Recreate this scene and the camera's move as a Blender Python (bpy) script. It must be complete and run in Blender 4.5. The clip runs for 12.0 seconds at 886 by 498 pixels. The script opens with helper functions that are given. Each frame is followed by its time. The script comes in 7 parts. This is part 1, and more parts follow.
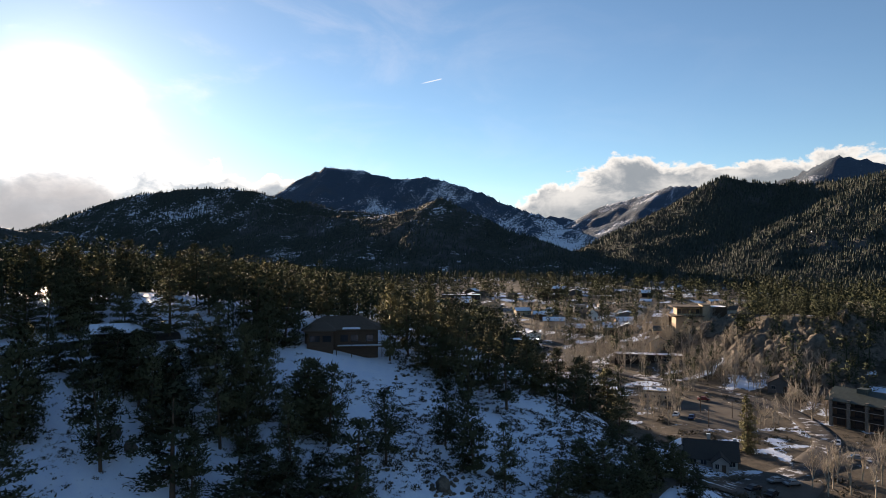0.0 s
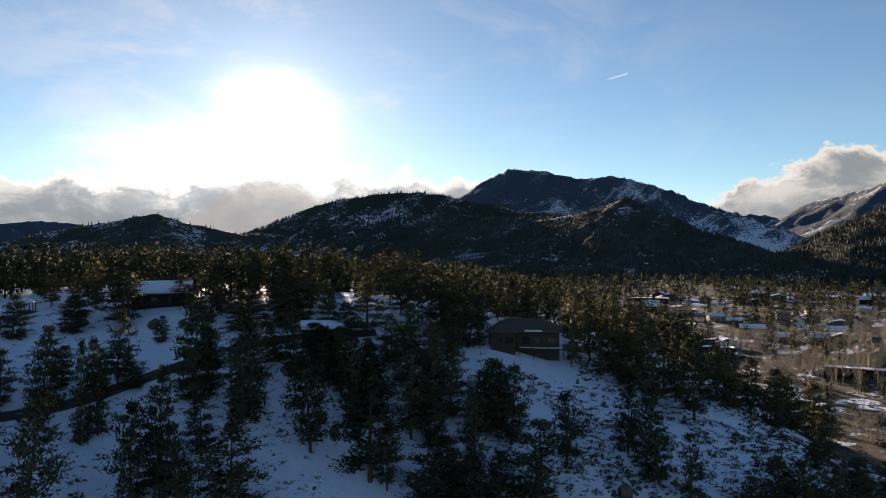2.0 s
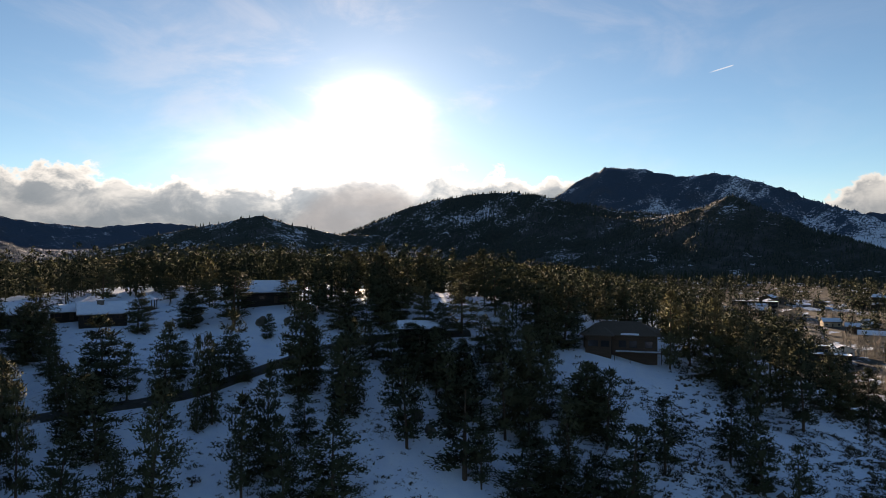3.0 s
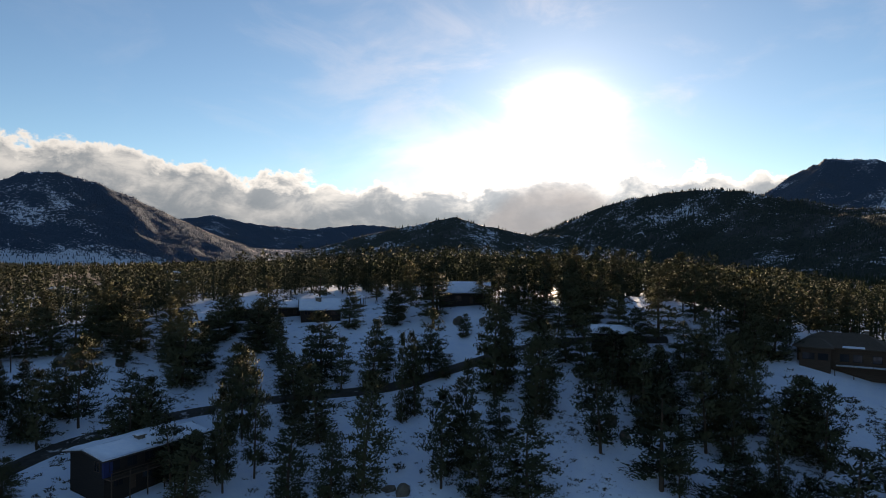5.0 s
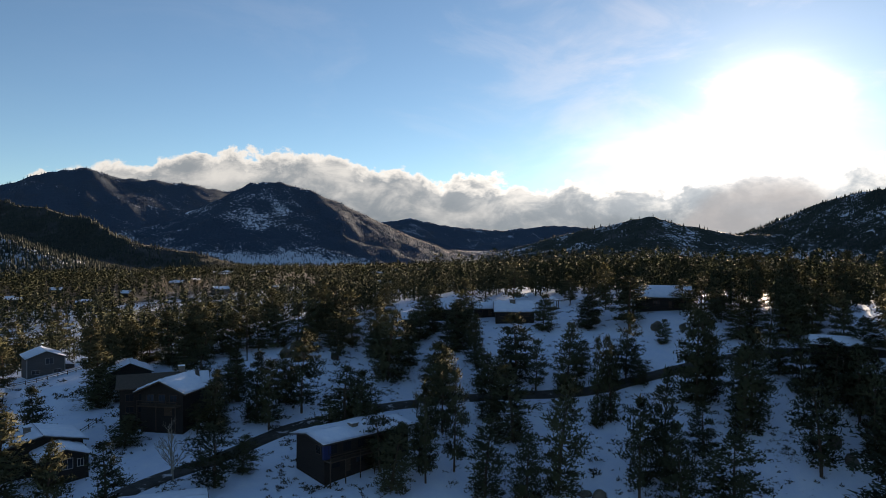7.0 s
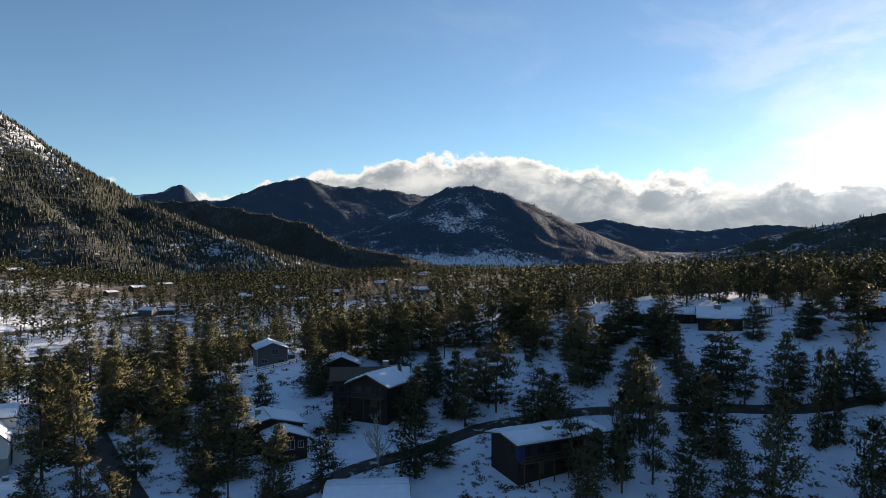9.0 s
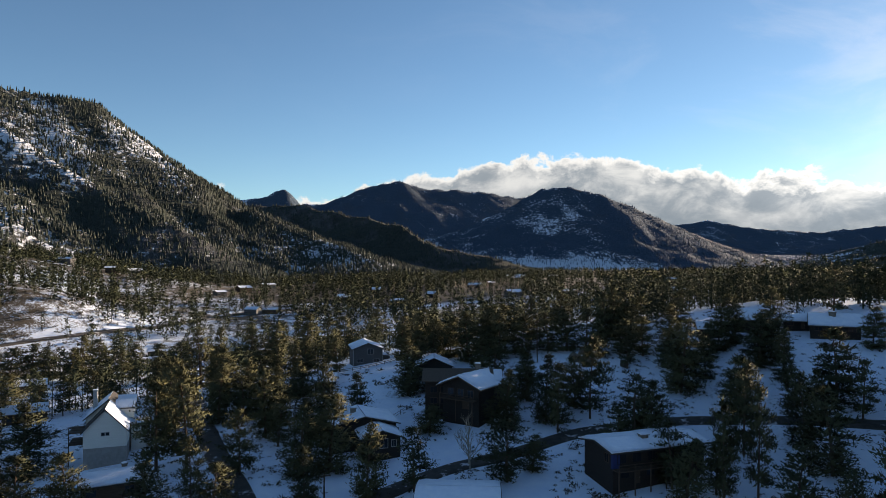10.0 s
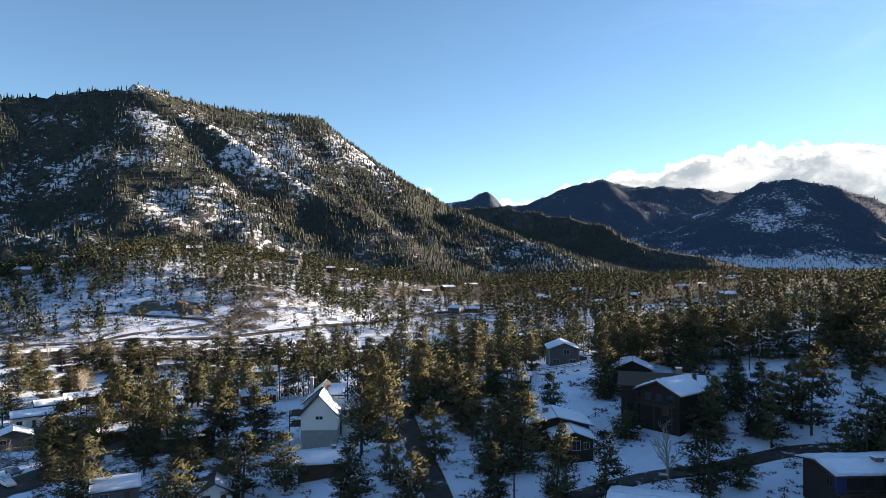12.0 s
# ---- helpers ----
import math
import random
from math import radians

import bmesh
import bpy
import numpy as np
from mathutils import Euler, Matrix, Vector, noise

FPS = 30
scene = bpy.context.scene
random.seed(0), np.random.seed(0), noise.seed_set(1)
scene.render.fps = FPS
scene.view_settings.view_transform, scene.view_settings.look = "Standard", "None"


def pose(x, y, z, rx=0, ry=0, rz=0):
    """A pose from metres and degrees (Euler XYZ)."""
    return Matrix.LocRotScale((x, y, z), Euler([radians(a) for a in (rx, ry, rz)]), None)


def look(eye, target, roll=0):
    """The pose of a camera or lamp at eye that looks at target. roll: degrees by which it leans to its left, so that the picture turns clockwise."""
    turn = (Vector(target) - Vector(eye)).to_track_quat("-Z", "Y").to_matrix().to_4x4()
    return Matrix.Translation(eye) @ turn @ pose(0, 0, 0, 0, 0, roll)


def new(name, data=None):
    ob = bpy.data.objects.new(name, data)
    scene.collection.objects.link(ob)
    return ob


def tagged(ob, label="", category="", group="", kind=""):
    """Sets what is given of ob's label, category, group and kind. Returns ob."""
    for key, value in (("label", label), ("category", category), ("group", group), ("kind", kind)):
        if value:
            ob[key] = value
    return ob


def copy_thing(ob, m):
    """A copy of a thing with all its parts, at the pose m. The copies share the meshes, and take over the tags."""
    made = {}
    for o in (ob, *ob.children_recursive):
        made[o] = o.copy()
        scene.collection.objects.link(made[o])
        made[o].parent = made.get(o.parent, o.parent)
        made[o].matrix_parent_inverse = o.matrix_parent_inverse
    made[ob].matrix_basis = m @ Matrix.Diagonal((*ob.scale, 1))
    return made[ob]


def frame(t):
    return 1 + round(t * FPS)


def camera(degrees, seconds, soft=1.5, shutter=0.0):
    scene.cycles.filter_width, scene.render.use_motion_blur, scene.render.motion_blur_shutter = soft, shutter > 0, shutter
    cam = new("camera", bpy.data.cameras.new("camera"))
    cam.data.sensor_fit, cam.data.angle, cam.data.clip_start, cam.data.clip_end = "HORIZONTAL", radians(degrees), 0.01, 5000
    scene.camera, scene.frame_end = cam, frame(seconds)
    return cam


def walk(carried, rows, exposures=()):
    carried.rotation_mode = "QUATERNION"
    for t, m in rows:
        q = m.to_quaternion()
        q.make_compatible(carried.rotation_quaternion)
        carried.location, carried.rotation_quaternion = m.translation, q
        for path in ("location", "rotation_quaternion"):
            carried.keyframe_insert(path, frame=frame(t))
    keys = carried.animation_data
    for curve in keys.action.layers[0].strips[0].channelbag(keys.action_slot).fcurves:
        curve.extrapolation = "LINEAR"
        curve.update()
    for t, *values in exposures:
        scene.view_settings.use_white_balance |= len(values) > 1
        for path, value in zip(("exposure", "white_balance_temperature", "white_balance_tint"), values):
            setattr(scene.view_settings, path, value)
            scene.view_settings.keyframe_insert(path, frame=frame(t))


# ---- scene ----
# A camera drone that pans left by some 96 degrees while it drifts a few metres. Valley floor about z = 0.
EYE = 60.0
cam = camera(66.04, 12.0, soft=0.85)
ROWS = [
    # seconds, x, y, z, yaw, pitch, roll
    (0.0, 0.00, 0.00, 0.00, 0.00, 0.11, -0.06),
    (0.5, 0.18, -0.85, 0.21, 3.63, 0.15, -0.05),
    (1.0, 0.37, -1.69, 0.42, 7.49, 0.16, -0.06),
    (1.5, 0.57, -2.52, 0.62, 11.39, 0.18, -0.08),
    (2.0, 0.79, -3.32, 0.83, 15.30, 0.19, -0.08),
    (2.5, 1.02, -4.10, 1.04, 19.24, 0.20, -0.04),
    (3.0, 1.24, -4.85, 1.24, 23.18, 0.20, 0.00),
    (5.0, 2.13, -7.40, 1.97, 39.11, 0.20, 0.14),
    (5.5, 2.33, -7.90, 2.12, 43.08, 0.20, 0.13),
    (6.0, 2.52, -8.33, 2.26, 47.06, 0.21, 0.10),
    (6.5, 2.69, -8.69, 2.39, 51.06, 0.23, 0.06),
    (7.0, 2.84, -8.98, 2.50, 55.06, 0.26, 0.00),
    (9.0, 3.18, -9.24, 2.73, 71.16, 0.41, -0.05),
    (9.5, 3.19, -9.06, 2.73, 75.05, 0.46, -0.02),
    (10.0, 3.16, -8.76, 2.70, 79.05, 0.61, 0.07),
    (10.5, 3.08, -8.36, 2.65, 83.32, 0.64, 0.06),
    (11.0, 2.96, -7.83, 2.56, 87.59, 0.63, 0.00),
    (11.5, 2.80, -7.17, 2.45, 91.74, 0.64, -0.10),
    (12.0, 2.58, -6.38, 2.30, 95.92, 0.67, -0.22),
]
walk(cam, [(t, pose(x, y, EYE + z, 90 + pitch, 0, yaw) @ pose(0, 0, 0, 0, 0, roll)) for t, x, y, z, yaw, pitch, roll in ROWS],
     exposures=[(0.0, 1.24, 7400, 22), (1.5, 1.06, 7500, 22), (3.0, 0.99, 7650, 22), (5.5, 1.03, 7650, 22), (7.0, 1.07, 7500, 21), (9.0, 1.25, 7250, 19), (9.5, 1.32, 7200, 19), (10.0, 1.20, 7150, 19), (10.5, 1.5, 7150, 19), (11.0, 1.65, 7150, 19), (12.0, 1.82, 7150, 19)])

# ---- light: a low winter sun behind thin cloud, blue sky, a bank of cumulus along the horizon ----
SUN_AZ, SUN_EL = 29.3, 10.6      # degrees left of +y, degrees up
SUN_DIR = Vector((-math.sin(radians(SUN_AZ)) * math.cos(radians(SUN_EL)), math.cos(radians(SUN_AZ)) * math.cos(radians(SUN_EL)), math.sin(radians(SUN_EL))))


class Nodes:
    """A short way to write node trees: every method adds a node and returns its output."""

    def __init__(self, tree):
        self.tree = tree
        tree.nodes.clear()

    def node(self, kind):
        return self.tree.nodes.new(kind)

    def put(self, socket, value):
        if isinstance(value, bpy.types.NodeSocket):
            self.tree.links.new(value, socket)
        elif value is not None:
            socket.default_value = value

    def math(self, op, a, b=None, c=None, clamp=False):
        n = self.node("ShaderNodeMath")
        n.operation, n.use_clamp = op, clamp
        for i, v in enumerate((a, b, c)):
            self.put(n.inputs[i], v)
        return n.outputs[0]

    def vmath(self, op, a, b=None, out=0):
        n = self.node("ShaderNodeVectorMath")
        n.operation = op
        self.put(n.inputs[0], a)
        self.put(n.inputs[1], b)
        return n.outputs[out]

    def scaled(self, a, f):
        n = self.node("ShaderNodeVectorMath")
        n.operation = "SCALE"
        self.put(n.inputs[0], a)
        self.put(n.inputs["Scale"], f)
        return n.outputs[0]

    def noise(self, vector, scale, detail=4.0, rough=0.55, distort=0.0, colour=False):
        n = self.node("ShaderNodeTexNoise")
        self.put(n.inputs["Vector"], vector)
        n.inputs["Scale"].default_value, n.inputs["Detail"].default_value = scale, detail
        n.inputs["Roughness"].default_value, n.inputs["Distortion"].default_value = rough, distort
        return n.outputs[1 if colour else 0]

    def ramp(self, value, stops, mode="LINEAR"):
        n = self.node("ShaderNodeValToRGB")
        n.color_ramp.interpolation = mode
        while len(n.color_ramp.elements) < len(stops):
            n.color_ramp.elements.new(0.5)
        for e, (p, c) in zip(n.color_ramp.elements, stops):
            e.position = p
            e.color = (*c, 1) if isinstance(c, tuple) else (c, c, c, 1)
        self.put(n.inputs[0], value)
        return n.outputs[0]

    def mix(self, f, a, b, blend="MIX"):
        n = self.node("ShaderNodeMix")
        n.data_type, n.blend_type = "RGBA", blend
        self.put(n.inputs[0], f)
        self.put(n.inputs[6], (*a, 1) if isinstance(a, tuple) else a)
        self.put(n.inputs[7], (*b, 1) if isinstance(b, tuple) else b)
        return n.outputs[2]

    def step(self, value, low, high):
        n = self.node("ShaderNodeMapRange")
        n.interpolation_type = "SMOOTHSTEP"
        self.put(n.inputs[0], value)
        n.inputs[1].default_value, n.inputs[2].default_value = low, high
        return n.outputs[0]

    def span(self, value, low, high, a=0.0, b=1.0):
        n = self.node("ShaderNodeMapRange")
        self.put(n.inputs[0], value)
        for i, v in enumerate((low, high, a, b)):
            n.inputs[i + 1].default_value = v
        return n.outputs[0]


def build_world():
    world = bpy.data.worlds.new("winter_sky")
    scene.world = world
    world.use_nodes = True
    k = Nodes(world.node_tree)
    d = k.vmath("NORMALIZE", k.node("ShaderNodeTexCoord").outputs["Generated"])
    xyz = k.node("ShaderNodeSeparateXYZ")
    k.put(xyz.inputs[0], d)
    x, y, z = xyz.outputs
    sky = k.node("ShaderNodeTexSky")
    sky.sky_type, sky.sun_disc, sky.sun_elevation, sky.sun_rotation = "NISHITA", False, radians(SUN_EL), radians(-SUN_AZ)
    sky.altitude, sky.air_density, sky.dust_density, sky.ozone_density = 2300, 1.0, 0.45, 1.9
    el = k.math("MULTIPLY", k.math("ARCSINE", z), 180 / math.pi)
    az = k.math("MULTIPLY", k.math("ARCTAN2", k.math("MULTIPLY", x, -1.0), y), 180 / math.pi)
    near = k.math("MULTIPLY", k.math("ARCCOSINE", k.vmath("DOT_PRODUCT", d, tuple(SUN_DIR), out=1)), 180 / math.pi)
    blue = k.mix(1.0, sky.outputs[0], (SKY_TINT), "MULTIPLY")
    # height of the cloud tops along the horizon, tenths of 20 degrees
    tops = k.ramp(k.span(az, -60, 140), [(p, v / 20) for p, v in (
        (0.0, 7.2), (0.12, 6.8), (0.15, 6.9), (0.20, 6.9), (0.235, 7.3), (0.258, 5.4), (0.275, 3.4), (0.31, 6.0), (0.345, 4.6), (0.39, 6.6), (0.43, 6.6),
        (0.46, 5.9), (0.51, 5.8), (0.555, 5.9), (0.60, 7.0), (0.66, 8.2), (0.70, 7.3), (0.722, 5.6), (0.745, 4.6), (0.79, 4.8), (1.0, 3.0))])
    tops = k.math("MULTIPLY", tops, 20.0)
    puffs = k.noise(k.vmath("MULTIPLY", d, (1.0, 1.0, 1.4)), 17.0, 9.0, 0.6, 0.2)
    lift = k.math("MULTIPLY_ADD", k.math("SUBTRACT", puffs, 0.5), 6.0, k.math("SUBTRACT", tops, el))
    bank = k.step(lift, -0.1, 0.4)
    bank = k.math("MULTIPLY", bank, k.step(el, -3.0, 1.0))
    # thin veil round the sun
    veil = k.noise(k.vmath("MULTIPLY", d, (1.0, 1.0, 2.4)), 5.0, 7.0, 0.6, 0.5)
    haze = k.math("MULTIPLY", k.step(veil, 0.45, 0.75), k.math("EXPONENT", k.math("MULTIPLY", near, -0.075)))
    inner = k.noise(k.vmath("MULTIPLY", d, (1.0, 1.0, 1.8)), 13.0, 7.0, 0.6, 0.3)
    rim = k.math("SUBTRACT", 1.0, k.step(lift, 0.2, 1.5))
    patch = k.step(inner, 0.40, 0.66)
    light = k.math("MAXIMUM", rim, k.math("MULTIPLY_ADD", patch, 0.62, 0.10))
    glow = k.math("EXPONENT", k.math("MULTIPLY", near, -0.075))
    light = k.math("MULTIPLY", light, k.math("MULTIPLY_ADD", k.step(lift, 0.9, 4.0), -0.62, 1.0))
    tint = k.mix(light, (0.26, 0.35, 0.42), (1.00, 1.09, 1.08))
    bright = k.math("MULTIPLY", k.math("MULTIPLY_ADD", glow, 1.0, 0.68), k.math("MULTIPLY_ADD", k.math("MULTIPLY", k.step(lift, 1.0, 4.5), glow), -0.75, 1.0))
    cloud = k.scaled(tint, bright)
    veiled = k.mix(k.math("MULTIPLY", haze, 0.85), blue, (0.85, 0.88, 0.92))
    # one short vapour trail
    trail = k.math("ABSOLUTE", k.math("SUBTRACT", el, k.math("MULTIPLY_ADD", az, -0.22, 14.14)))
    trail = k.math("MULTIPLY", k.math("SUBTRACT", 1.0, k.step(trail, 0.02, 0.07)), k.math("MULTIPLY", k.step(az, 0.0, 0.25), k.math("SUBTRACT", 1.0, k.step(az, 1.2, 1.95))))
    veiled = k.mix(k.math("MULTIPLY", trail, 0.45), veiled, (1.0, 1.05, 1.05))
    base = k.mix(bank, veiled, cloud)
    # a cloud-veiled summit far away under the sun
    brow = k.math("MULTIPLY_ADD", k.math("POWER", k.math("DIVIDE", k.math("ABSOLUTE", k.math("SUBTRACT", az, 29.6)), 5.6), 2.4), -2.6, 5.9)
    brow = k.math("SUBTRACT", k.math("MULTIPLY_ADD", puffs, 0.8, brow), el)
    brow = k.math("MULTIPLY", k.step(brow, -0.1, 1.7), k.math("MULTIPLY_ADD", inner, 0.7, 0.4))
    base = k.mix(brow, base, (0.36, 0.40, 0.43))
    # the sun's aureole, dimmed where the bank is thick
    disc = k.math("EXPONENT", k.math("MULTIPLY", k.math("POWER", k.math("DIVIDE", k.math("MULTIPLY", near, k.math("MULTIPLY_ADD", veil, -1.1, 1.6)), 2.2), 1.5), -1.0))
    ring = k.math("EXPONENT", k.math("MULTIPLY", near, -0.17))
    lit = k.math("ADD", k.math("POWER", k.math("DIVIDE", k.math("SUBTRACT", az, 38.5), 6.5), 2.0), k.math("POWER", k.math("DIVIDE", k.math("SUBTRACT", el, 7.4), 2.4), 2.0))
    lit = k.math("MULTIPLY", k.math("EXPONENT", k.math("MULTIPLY", lit, -1.0)), k.step(veil, 0.25, 0.6))
    aure = k.math("MULTIPLY_ADD", disc, 4.0, k.math("MULTIPLY_ADD", ring, 0.42, k.math("MULTIPLY", lit, 0.32)))
    aure = k.math("MULTIPLY", aure, k.math("MULTIPLY_ADD", k.math("MAXIMUM", k.math("MULTIPLY", bank, k.step(lift, 0.3, 2.2)), brow), -0.86, 1.0))
    warm = k.scaled((1.0, 0.97, 0.93), aure)
    total = k.vmath("ADD", base, warm)
    back = k.node("ShaderNodeBackground")
    k.put(back.inputs[0], total)
    back.inputs[1].default_value = SKY_STRENGTH
    k.put(k.node("ShaderNodeOutputWorld").inputs[0], back.outputs[0])


SKY_STRENGTH = 0.55
SKY_TINT = (0.095, 0.126, 0.136)
build_world()
sun = new("sun", bpy.data.lights.new("sun", "SUN"))
sun.data.energy, sun.data.angle, sun.data.color = 5.0, radians(0.6), (1.0, 0.87, 0.68)
sun.matrix_world = look(SUN_DIR * 1000, (0, 0, 0))

# ---- materials ----
def material(name, build, rough=0.8, bump=0.0, bump_scale=1.0, spec=0.3, through_light=0.0):
    """build(k) returns colour, or (colour, roughness, height)."""
    m = bpy.data.materials.new(name)
    m.use_nodes = True
    k = Nodes(m.node_tree)
    k.pos = k.node("ShaderNodeNewGeometry").outputs["Position"]
    made = build(k)
    colour, r, height = made if isinstance(made, tuple) and len(made) == 3 and not isinstance(made[0], float) else (made, rough, None)
    p = k.node("ShaderNodeBsdfPrincipled")
    k.put(p.inputs["Base Color"], (*colour, 1) if isinstance(colour, tuple) else colour)
    k.put(p.inputs["Roughness"], r)
    p.inputs["Specular IOR Level"].default_value = spec
    if height is not None and bump:
        b = k.node("ShaderNodeBump")
        b.inputs["Strength"].default_value, b.inputs["Distance"].default_value = bump, bump_scale
        k.put(b.inputs["Height"], height)
        k.put(p.inputs["Normal"], b.outputs[0])
    surface = p.outputs[0]
    if through_light:
        leaf = k.node("ShaderNodeBsdfTranslucent")
        k.put(leaf.inputs[0], (*colour, 1) if isinstance(colour, tuple) else colour)
        both = k.node("ShaderNodeMixShader")
        both.inputs[0].default_value = through_light
        k.put(both.inputs[1], surface)
        k.put(both.inputs[2], leaf.outputs[0])
        surface = both.outputs[0]
    k.put(k.node("ShaderNodeOutputMaterial").inputs[0], surface)
    return m


def attr(k, name):
    n = k.node("ShaderNodeAttribute")
    n.attribute_name = name
    return n.outputs["Fac"]


def objrand(k):
    return k.node("ShaderNodeObjectInfo").outputs["Random"]


def island(k):
    return k.node("ShaderNodeNewGeometry").outputs["Random Per Island"]


def ground_look(k):
    cover = attr(k, "snow")
    fine = k.noise(k.pos, 0.9, 6.0, 0.65)
    mid = k.noise(k.pos, 0.12, 4.0, 0.6)
    big = k.noise(k.pos, 0.018, 4.0, 0.55)
    n = k.math("ADD", k.math("MULTIPLY", fine, 0.45), k.math("ADD", k.math("MULTIPLY", mid, 0.35), k.math("MULTIPLY", big, 0.2)))
    snow = k.step(k.math("ADD", k.math("SUBTRACT", cover, 0.5), n), 0.46, 0.54)
    soil = k.ramp(k.noise(k.pos, 0.5, 8.0, 0.7), [(0.3, (0.038, 0.031, 0.024)), (0.5, (0.074, 0.060, 0.043)), (0.7, (0.118, 0.095, 0.066))])
    white = k.ramp(k.noise(k.pos, 0.3, 5.0, 0.6), [(0.3, (0.68, 0.78, 0.92)), (0.7, (0.81, 0.875, 0.96))])
    return k.mix(snow, soil, white), k.span(snow, 0, 1, 0.95, 0.55), k.math("ADD", k.math("MULTIPLY", fine, 0.5), k.math("MULTIPLY", snow, 0.25))


def slope_look(k, far=False):
    cover = attr(k, "snow")
    fine = k.noise(k.pos, 0.11, 8.0, 0.72)
    big = k.noise(k.pos, 0.009, 5.0, 0.6)
    n = k.math("ADD", k.math("MULTIPLY", fine, 0.75), k.math("MULTIPLY", big, 0.25))
    snow = k.step(k.math("ADD", k.math("SUBTRACT", cover, 0.5), n), 0.46, 0.54)
    rock = k.ramp(k.noise(k.pos, 0.05, 9.0, 0.72), [(0.32, (0.036, 0.038, 0.039)), (0.5, (0.070, 0.070, 0.068)), (0.68, (0.140, 0.134, 0.125))])
    # far: haze of distance painted in as bluer scrub; less rock mutes sunlit flanks
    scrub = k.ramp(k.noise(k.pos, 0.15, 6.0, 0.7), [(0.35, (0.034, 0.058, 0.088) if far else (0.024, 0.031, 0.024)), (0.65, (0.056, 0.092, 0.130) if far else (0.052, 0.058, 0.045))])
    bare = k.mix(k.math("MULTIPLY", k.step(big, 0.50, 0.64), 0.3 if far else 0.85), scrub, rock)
    return k.mix(snow, bare, (0.74, 0.77, 0.82)), k.span(snow, 0, 1, 0.95, 0.6), fine


def needles_look(k):
    n = k.noise(k.pos, 0.35, 3.0, 0.6)
    c = k.ramp(k.math("ADD", k.math("MULTIPLY", n, 0.6), k.math("MULTIPLY", objrand(k), 0.4)), [(0.25, (0.046, 0.052, 0.029)), (0.5, (0.086, 0.087, 0.043)), (0.75, (0.120, 0.114, 0.056))])
    return k.mix(k.math("MULTIPLY", island(k), 0.2), c, (0.075, 0.068, 0.034))


def forest_look(k):
    return k.ramp(k.math("ADD", k.math("MULTIPLY", k.noise(k.pos, 0.11, 4.0, 0.6), 0.88), k.math("MULTIPLY", island(k), 0.12)),
                  [(0.30, (0.024, 0.033, 0.019)), (0.5, (0.042, 0.050, 0.028)), (0.70, (0.064, 0.067, 0.037))])


def mountain_needles_look(k):
    return k.ramp(k.math("ADD", k.math("MULTIPLY", k.noise(k.pos, 0.006, 4.0, 0.6), 0.5), k.math("MULTIPLY", island(k), 0.5)),
                  [(0.25, (0.021, 0.031, 0.025)), (0.5, (0.042, 0.053, 0.039)), (0.8, (0.075, 0.080, 0.056))])


# needle colour shifted to blue: distance haze painted into the far woods
def hazed_needles_look(k):
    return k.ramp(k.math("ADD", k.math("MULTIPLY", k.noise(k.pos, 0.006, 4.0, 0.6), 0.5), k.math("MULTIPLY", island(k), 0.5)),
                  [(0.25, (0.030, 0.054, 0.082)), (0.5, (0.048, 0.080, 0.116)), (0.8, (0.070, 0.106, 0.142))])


def bark_look(k):
    n = k.noise(k.vmath("MULTIPLY", k.pos, (6.0, 6.0, 1.2)), 2.0, 5.0, 0.7)
    return k.ramp(n, [(0.3, (0.045, 0.030, 0.022)), (0.55, (0.12, 0.075, 0.05)), (0.75, (0.19, 0.12, 0.08))]), 0.95, n


def plain(low, high, scale=1.5, rough=0.8, bump=0.3, stretch=(1, 1, 1), spec=0.3, vary=0.0):
    def look_of(k):
        n = k.noise(k.vmath("MULTIPLY", k.pos, tuple(float(s) for s in stretch)), scale, 6.0, 0.65)
        f = n if not vary else k.math("ADD", k.math("MULTIPLY", n, 1.0 - vary), k.math("MULTIPLY", objrand(k), vary))
        return k.ramp(f, [(0.3, low), (0.7, high)]), rough, n
    return look_of


def road_look(k):
    n = k.noise(k.pos, 0.6, 6.0, 0.65)
    tar = k.ramp(n, [(0.3, (0.036, 0.032, 0.029)), (0.7, (0.080, 0.070, 0.060))])
    slush = k.step(k.math("ADD", k.math("MULTIPLY", k.noise(k.pos, 0.35, 6.0, 0.7), 0.6), k.math("MULTIPLY", k.noise(k.pos, 0.06, 3.0, 0.5), 0.4)), 0.55, 0.60)
    return k.mix(k.math("MULTIPLY", slush, 0.85), tar, (0.62, 0.63, 0.66)), 0.85, n


def snow_look(k):
    n = k.noise(k.pos, 0.8, 6.0, 0.6)
    return k.ramp(n, [(0.3, (0.71, 0.78, 0.88)), (0.7, (0.85, 0.885, 0.94))]), 0.55, n


